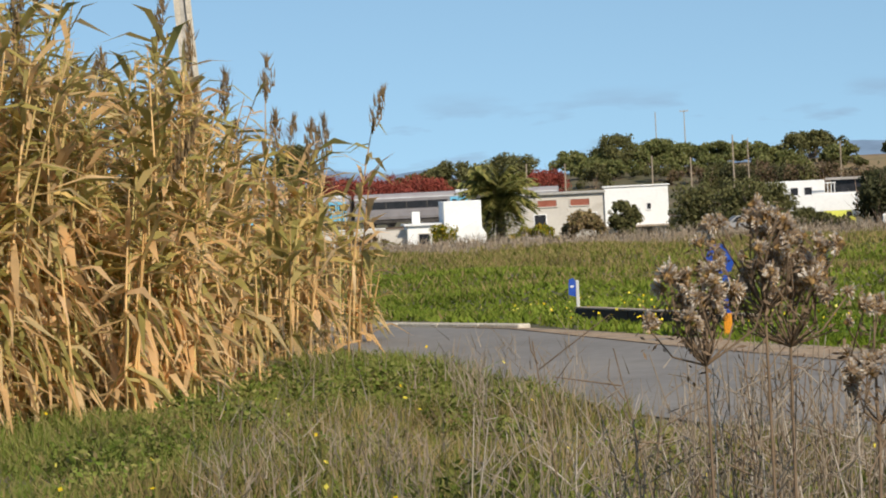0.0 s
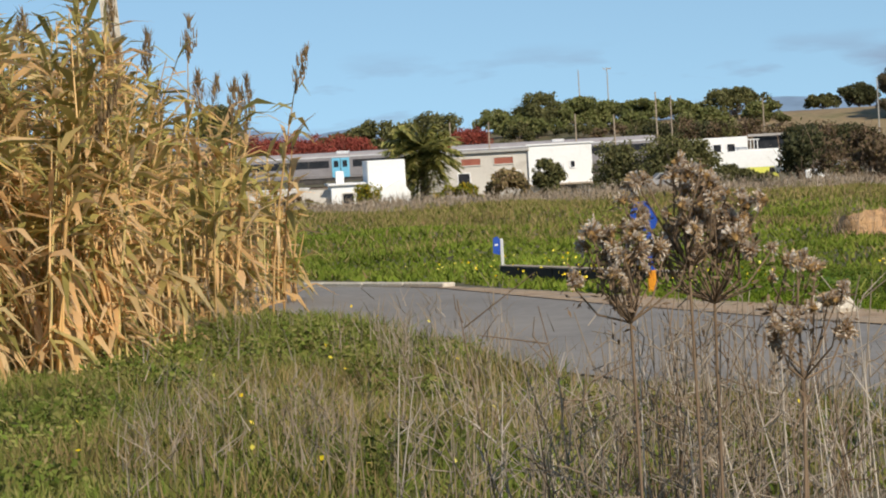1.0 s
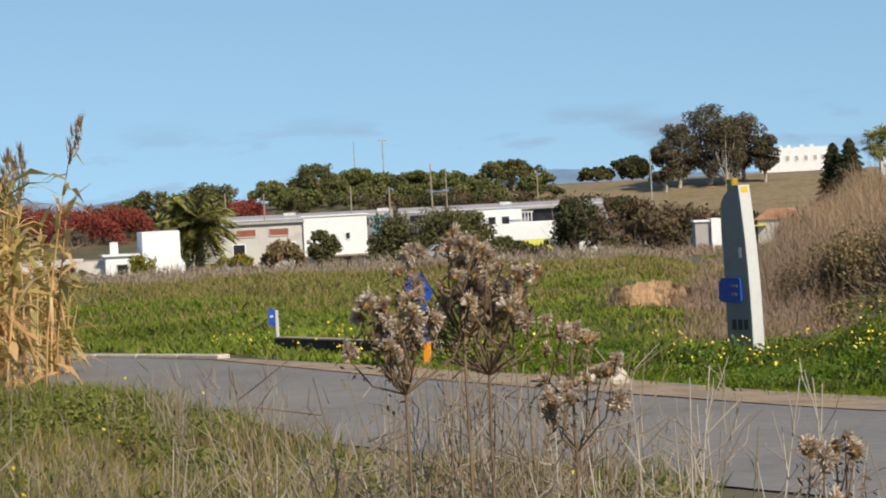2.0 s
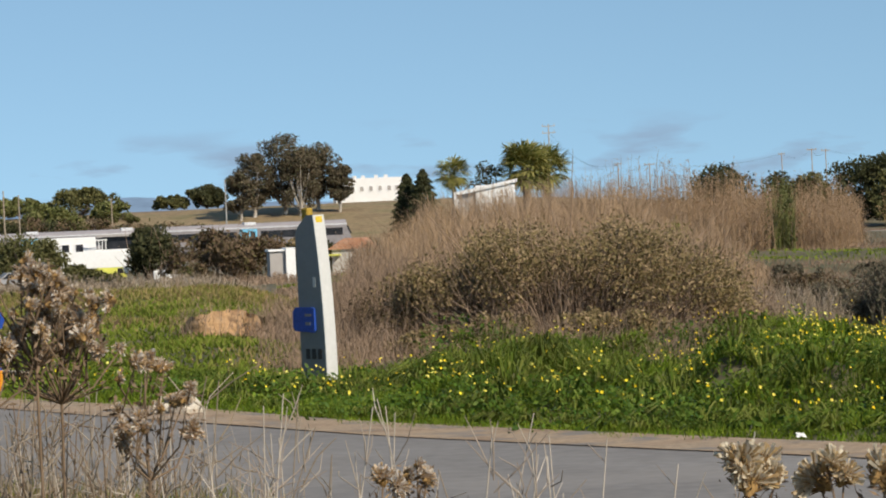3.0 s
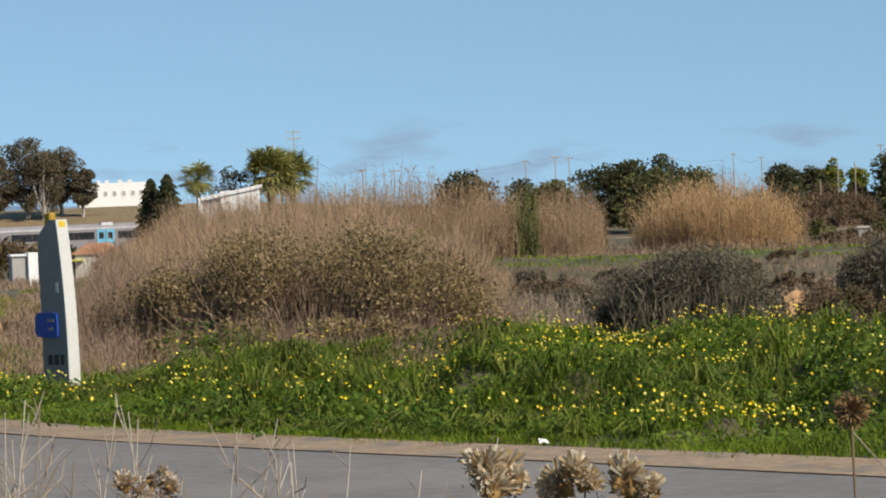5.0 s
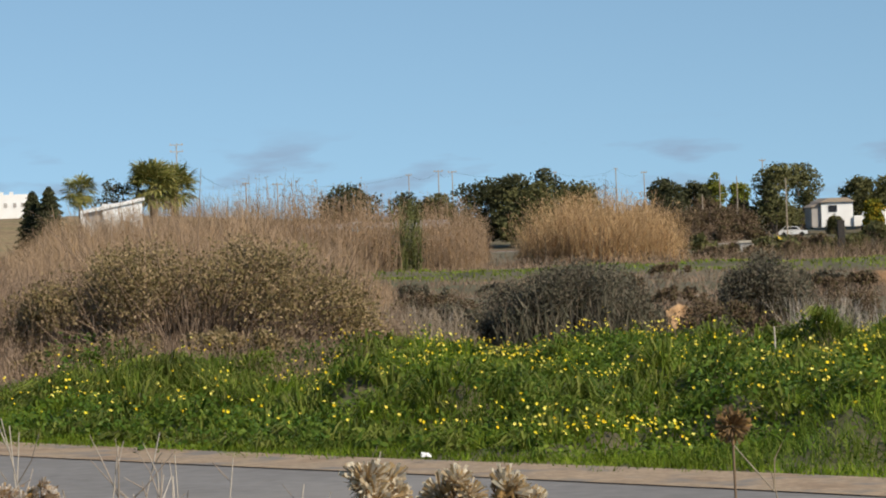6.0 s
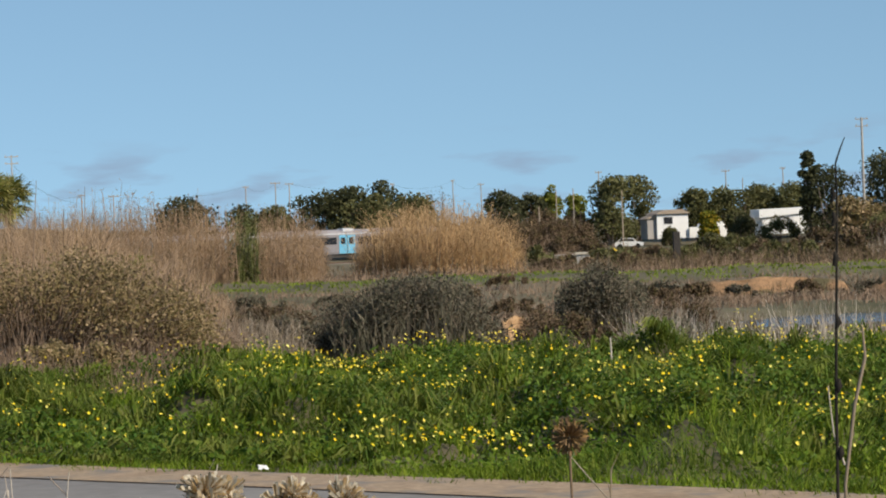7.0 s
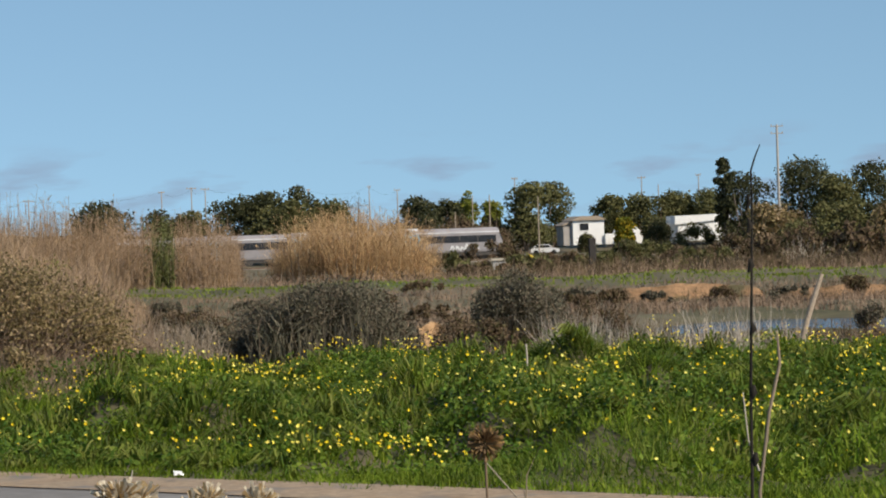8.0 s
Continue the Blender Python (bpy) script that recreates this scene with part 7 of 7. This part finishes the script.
def thistle(name, label, heads, root, seed, r=0.028, fresh=True, stem_mat="dead_stem"):
    """A dead thistle: heads at (bearing, distance, height), stems rising from a root."""
    rng = np.random.default_rng(seed)
    rx, ry = at(*root)
    rz = float(ground(rx, ry))
    ob = thing(name, rx, ry, rz, 0, label, "thistle")
    kinds = [head_mesh(rng, 1.0, hr, "bracts") for hr in (240, 170, 300, 110)]
    if not fresh:
        for _, t in kinds:
            t.materials[0] = M["fluff_old"]
    if not fresh:
        heads = list(heads) + [(a + rng.normal(0, 0.3), d + rng.normal(0, 0.05), z + rng.normal(-0.015, 0.025)) for a, d, z in heads[:12] for _ in range(2 if len(heads) > 8 else 1)]
    st = []
    hub = np.mean([(*at(a, d), z) for a, d, z in heads], axis=0)
    fork = np.array([(hub[0] - rx) * 0.6, (hub[1] - ry) * 0.6, (hub[2] - rz) * 0.9])
    st.append(tube([(0, 0, -0.05), fork * 0.5 + rng.normal(0, 0.012, 3), fork], [0.0042, 0.0036, 0.003], 6))
    for a, d, z in heads:
        p = np.array((*at(a, d), z)) - (rx, ry, rz)
        mid = fork + (p - fork) * 0.55 + np.array([rng.normal(0, 0.02), rng.normal(0, 0.02), -0.03])
        st.append(tube([fork, mid, p - (0, 0, 0.4 * r)], [0.0024, 0.002, 0.0017], 5))
        b, t = kinds[int(rng.integers(4))]
        rr = r * (rng.uniform(0.95, 1.45) if fresh else rng.uniform(0.7, 1.35))
        tilt = 50 if fresh else 105
        m = Matrix.Translation(p) @ pose(0, 0, 0, rng.uniform(-tilt, tilt), rng.uniform(-tilt, tilt), rng.uniform(0, 360)) @ Matrix.Scale(rr, 4)
        hd = child("seed_head", b, ob, m)
        child("tuft", t, hd, None, "pale fluffy tuft")
    # withered curled leaves down the stems
    n = 50
    c = np.stack([rng.normal(0, 0.035, n), rng.normal(0, 0.035, n), rng.uniform(0.86, 1.0, n) * (hub[2] - rz)], 1)
    c[:, :2] += (fork[:2] * np.clip(c[:, 2:3] / fork[2], 0, 1.2))
    if not fresh:
        m = 12 * len(heads)
        near = np.array([(*at(a, d), z) for a, d, z in heads])[rng.integers(len(heads), size=m)] - (rx, ry, rz)
        c = np.concatenate([c, near + rng.normal(0, 1, (m, 3)) * (0.014, 0.014, 0.03) - (0, 0, 0.03)])
        n += m
    v, f = leaves(rng, c, rng.uniform(0.008, 0.026, n), 0.3)
    child("withered_foliage", mesh_of("withered_foliage", v, f, M["dead_stem"]), ob)
    for v, f in st:
        child("stem", mesh_of("stem", v, f, M[stem_mat]), ob)
    return ob


def weeds(name, label, az, dist, n, top, seed, mat, r=0.0022, spread=0.35, twigs=5, nod=0.0):
    """Thin dry branching weed stems from one root patch; top is the height of their tips."""
    rng = np.random.default_rng(seed)
    x, y = at(az, dist)
    z = float(ground(x, y))
    ob = thing(name, x, y, z, -az, label, "dry weeds")
    for k in range(n):
        ps = []
        h = (top - z) * rng.uniform(0.72, 1.03)
        b = np.array([rng.normal(0, spread * 0.5), rng.normal(0, spread * 0.4), 0])
        tip = b + np.array([rng.normal(0, 0.13), rng.normal(0, 0.1), h])
        mid = (b + tip) / 2 + rng.normal(0, 0.045, 3)
        ps.append(tube([b, mid, tip], [r * 1.3, r, r * 0.5], 4))
        for _ in range(twigs):
            s = rng.uniform(0.72, 0.97)
            o = b + (tip - b) * s
            e = o + np.array([rng.normal(0, 0.06), rng.normal(0, 0.06), rng.uniform(0.02, 0.13)])
            ps.append(tube([o, (o + e) / 2 + rng.normal(0, 0.008, 3), e], [r * 0.7, r * 0.6, r * 0.35], 4))
        v, f = joined(ps)
        child("stem", mesh_of("stem", v, f, M[mat]), ob)
    return ob


def foreground():
    rng = np.random.default_rng(77)
    # the big dead thistle group before the route sign
    hd = [(-12.54, 6.2, 1.585), (-12.6, 6.2, 1.56), (-12.35, 6.25, 1.555), (-12.15, 6.2, 1.545), (-11.95, 6.2, 1.54), (-12.1, 6.15, 1.50), (-13.1, 6.2, 1.555), (-13.25, 6.2, 1.55), (-12.4, 6.2, 1.53),
          (-11.9, 6.25, 1.515), (-12.0, 6.2, 1.49)]
    thistle("thistle", "tall dead brown thistle with woolly seed heads", hd, (-12.4, 6.25), 501, 0.018, False)
    hd = [(-14.15, 6.1, 1.455), (-13.95, 6.15, 1.445), (-13.75, 6.1, 1.43), (-13.55, 6.1, 1.44), (-13.35, 6.1, 1.46), (-13.3, 6.1, 1.42), (-13.85, 6.15, 1.41), (-13.2, 6.1, 1.475), (-13.5, 6.1, 1.40), (-13.6, 6.15, 1.465)]
    thistle("thistle", "dead brown thistle with crowded pale seed heads", hd, (-13.35, 6.15), 502, 0.018, False)
    hd = [(-12.7, 6.3, 1.445), (-12.5, 6.25, 1.46), (-12.25, 6.3, 1.44), (-12.05, 6.3, 1.46), (-11.8, 6.3, 1.475), (-11.6, 6.3, 1.485), (-11.35, 6.3, 1.465), (-11.45, 6.3, 1.435), (-11.7, 6.3, 1.43), (-11.9, 6.3, 1.42), (-11.3, 6.3, 1.49), (-12.9, 6.3, 1.42)]
    thistle("thistle", "dead brown thistle with crowded pale seed heads", hd, (-12.0, 6.35), 503, 0.018, False)
    thistle("thistle", "withered dark thistle stalk with drooping heads", [(-10.35, 6.3, 1.385), (-10.45, 6.3, 1.37), (-10.2, 6.3, 1.36)], (-10.5, 6.3), 504, 0.02, False)
    thistle("thistle", "withered dark thistle stalk with drooping heads", [(-9.95, 6.2, 1.295), (-10.2, 6.2, 1.285), (-10.6, 6.2, 1.27), (-10.9, 6.2, 1.25), (-9.8, 6.2, 1.30)], (-10.6, 6.2), 505, 0.02, False)
    # pale thistle heads low in front
    thistle("thistle", "dry thistle with pale fluffy opened seed heads", [(0.3, 5.0, 1.225), (0.62, 5.02, 1.218), (0.42, 4.98, 1.195), (0.85, 5.0, 1.2)], (0.7, 5.05), 506, 0.0285)
    thistle("thistle", "dry thistle with pale fluffy opened seed heads", [(1.85, 5.0, 1.222), (2.1, 5.0, 1.2), (1.7, 5.05, 1.19)], (1.9, 5.05), 507, 0.0285)
    thistle("thistle", "dry thistle with golden-brown seed heads", [(2.75, 5.0, 1.205), (2.95, 5.0, 1.192), (3.3, 5.0, 1.18)], (2.8, 5.05), 508, 0.0285)
    thistle("thistle", "small withered brown thistle", [(-5.8, 5.4, 1.20), (-5.6, 5.4, 1.215), (-5.45, 5.4, 1.19), (-6.0, 5.4, 1.18)], (-5.6, 5.4), 509, 0.02, False)
    # round brown onion-like seed head
    x, y = at(6.95, 5.7)
    a = thing("seed_head_plant", x, y, float(ground(x, y)), 0, "round brown spherical seed head on a thin dry stalk", "seed head")
    h = 1.252 - float(ground(x, y))
    v, f = tube([(0.02, 0, 0), (0.008, 0, h * 0.5), (0, 0, h)], [0.0032, 0.0028, 0.0024], 5)
    child("stalk", mesh_of("stalk", v, f, M["dead_stem"]), a)
    n = 420
    d = rng.normal(0, 1, (n, 3))
    d /= np.linalg.norm(d, axis=1, keepdims=True)
    s = np.cross(d, rng.normal(0, 1, (n, 3)))
    s /= np.linalg.norm(s, axis=1, keepdims=True)
    c0 = np.array([0, 0, h])
    tip = c0 + d * rng.uniform(0.022, 0.037, (n, 1))
    v = np.stack([c0 + d * 0.004, tip - s * 0.0022, tip + s * 0.0022], 1).reshape(-1, 3)
    child("globe", mesh_of("globe", v, np.arange(3 * n).reshape(-1, 3), M["head_brown"]), a, None, "brown globe of dried florets")
    # tall black stalk
    x, y = at(11.8, 8.0)
    a = thing("dead_stalk", x, y, float(ground(x, y)), -11.8, "tall thin blackened dead stalk with a bent tip", "stalk")
    pth = [(-0.01, 0, 0), (-0.005, 0, 0.9), (0.0, 0, 1.2), (0.012, 0, 1.5), (0.018, 0, 1.66), (0.018, 0, 1.76), (0.03, 0, 1.795), (0.043, 0, 1.825)]
    v, f = tube(pth, [0.006, 0.005, 0.0045, 0.0036, 0.0032, 0.0028, 0.0024, 0.0013], 6)
    child("stalk", mesh_of("stalk", v, f, M["black_stem"]), a)
    for z, w in ((1.03, 0.011), (1.2, 0.012), (1.36, 0.010), (1.52, 0.010), (1.62, 0.008), (1.68, 0.007)):
        v, f = (tube([(0.004, 0, z - 0.018), (0.006 + 0.006 * (z > 1.3), 0, z), (0.008, 0, z + 0.018)], [0.004, w, 0.004], 6))
        child("node", mesh_of("node", v, f, M["black_stem"]), a)
    x, y = at(12.05, 8.0)
    a = thing("dead_stalk", x, y, float(ground(x, y)), -12, "pale dry curved stalk beside the black one", "stalk")
    v, f = tube([(-0.02, 0, 0), (-0.02, 0, 0.95), (0.01, 0, 1.15), (0.04, 0, 1.27), (0.036, 0, 1.345)], [0.006, 0.005, 0.005, 0.005, 0.003], 6)
    child("stalk", mesh_of("stalk", v, f, M["straw"]), a)
    v, f = tube([(-0.02, 0, 1.0), (-0.045, 0, 1.08), (-0.055, 0, 1.2)], [0.003, 0.0025, 0.0015], 5)
    child("side_twig", mesh_of("side_twig", v, f, M["pale_stem"]), a)
    # dry weed stems along the camera side
    W = [(-13.6, 7.2, 12, 1.24, "straw"), (-12.9, 6.8, 14, 1.28, "straw"), (-12.3, 6.9, 14, 1.30, "dead_stem"), (-11.7, 7.0, 14, 1.29, "straw"), (-11.1, 6.8, 12, 1.26, "straw"), (-10.4, 6.9, 12, 1.24, "pale_stem"), (-9.8, 7.0, 8, 1.22, "straw"),
         (-14.6, 7.5, 9, 1.12, "straw"), (-15.6, 7.7, 7, 1.12, "straw"), (-16.3, 7.6, 5, 1.16, "pale_stem"), (-8.8, 6.8, 5, 1.2, "pale_stem"), (-7.6, 6.6, 9, 1.25, "pale_stem"), (-6.8, 6.5, 9, 1.27, "pale_stem"), (-6.1, 6.5, 6, 1.24, "pale_stem"), (-2.55, 6.5, 3, 1.31, "pale_stem"), (-3.8, 6.6, 5, 1.24, "pale_stem"),
         (-2.2, 6.5, 4, 1.16, "straw"), (-4.8, 6.4, 3, 1.2, "pale_stem"), (-0.6, 6.3, 2, 1.14, "straw"), (8.0, 6.4, 3, 1.14, "straw"), (9.6, 6.6, 3, 1.12, "pale_stem"), (-9.2, 6.2, 4, 1.17, "dead_stem")]
    for k, (az, d, n, top, m) in enumerate(W):
        n = round(n * (1.9 if -14.2 < az < -9.5 else 1.2))
        weeds("dry_weed", {"straw": "thin straw-brown dry weed stems beside the lane", "pale_stem": "thin pale dry forked weed stems", "dead_stem": "dark brown dead weed stems"}[m], az, d, n, top, 520 + k, m, 0.0024, 0.3)
    # drier weeds on the near verge before the cane
    x, y = pts_in(rng, 2600, (-23, -8.5), (14, 27))
    clump = soft_noise(x, y, 1.5, 6.0) + 0.8 * smooth(-8.5, -5.5, x)
    keep = (before(x, y) > 0.35) & (clump > 0.42) & (rng.random(len(x)) < 0.5)
    x, y = x[keep], y[keep]
    n = len(x)
    base = np.stack([x, y, ground(x, y)], 1)
    h = rng.uniform(0.25, 0.62, n)
    v, f = blades(rng, base, h, 0.009, 0.25)
    q = rng.integers(n, size=n * 5)
    s = rng.uniform(0.35, 0.95, n * 5)
    v2, f2 = blades(rng, base[q] + np.stack([0 * s, 0 * s, s * h[q]], 1) + rng.normal(0, 0.03, (n * 5, 3)), h[q] * 0.3, 0.008, 0.9)
    v, f = joined([(v, f), (v2, f2)])
    tagged(new("dead_weeds", mesh_of("dead_weeds", v, f, M["straw"])), "grey-brown dead branching weeds on the near verge", "dead weeds", kind="stuff")


foreground()


# ---------------------------------------------------------------- movement
def motions():
    # the front end by its distance past RAIL_A along the track
    def row(t, s):
        p = RAIL_A + RAIL_DIR * s
        return (t, pose(p[0], p[1], RAIL_Z, 0, 0, RAIL_YAW))
    walk(train, [row(0.0, 6.8), row(3.0, 65.5), row(4.2, 88.2), row(7.0, 140.4), row(8.0, 159.1)])


motions()
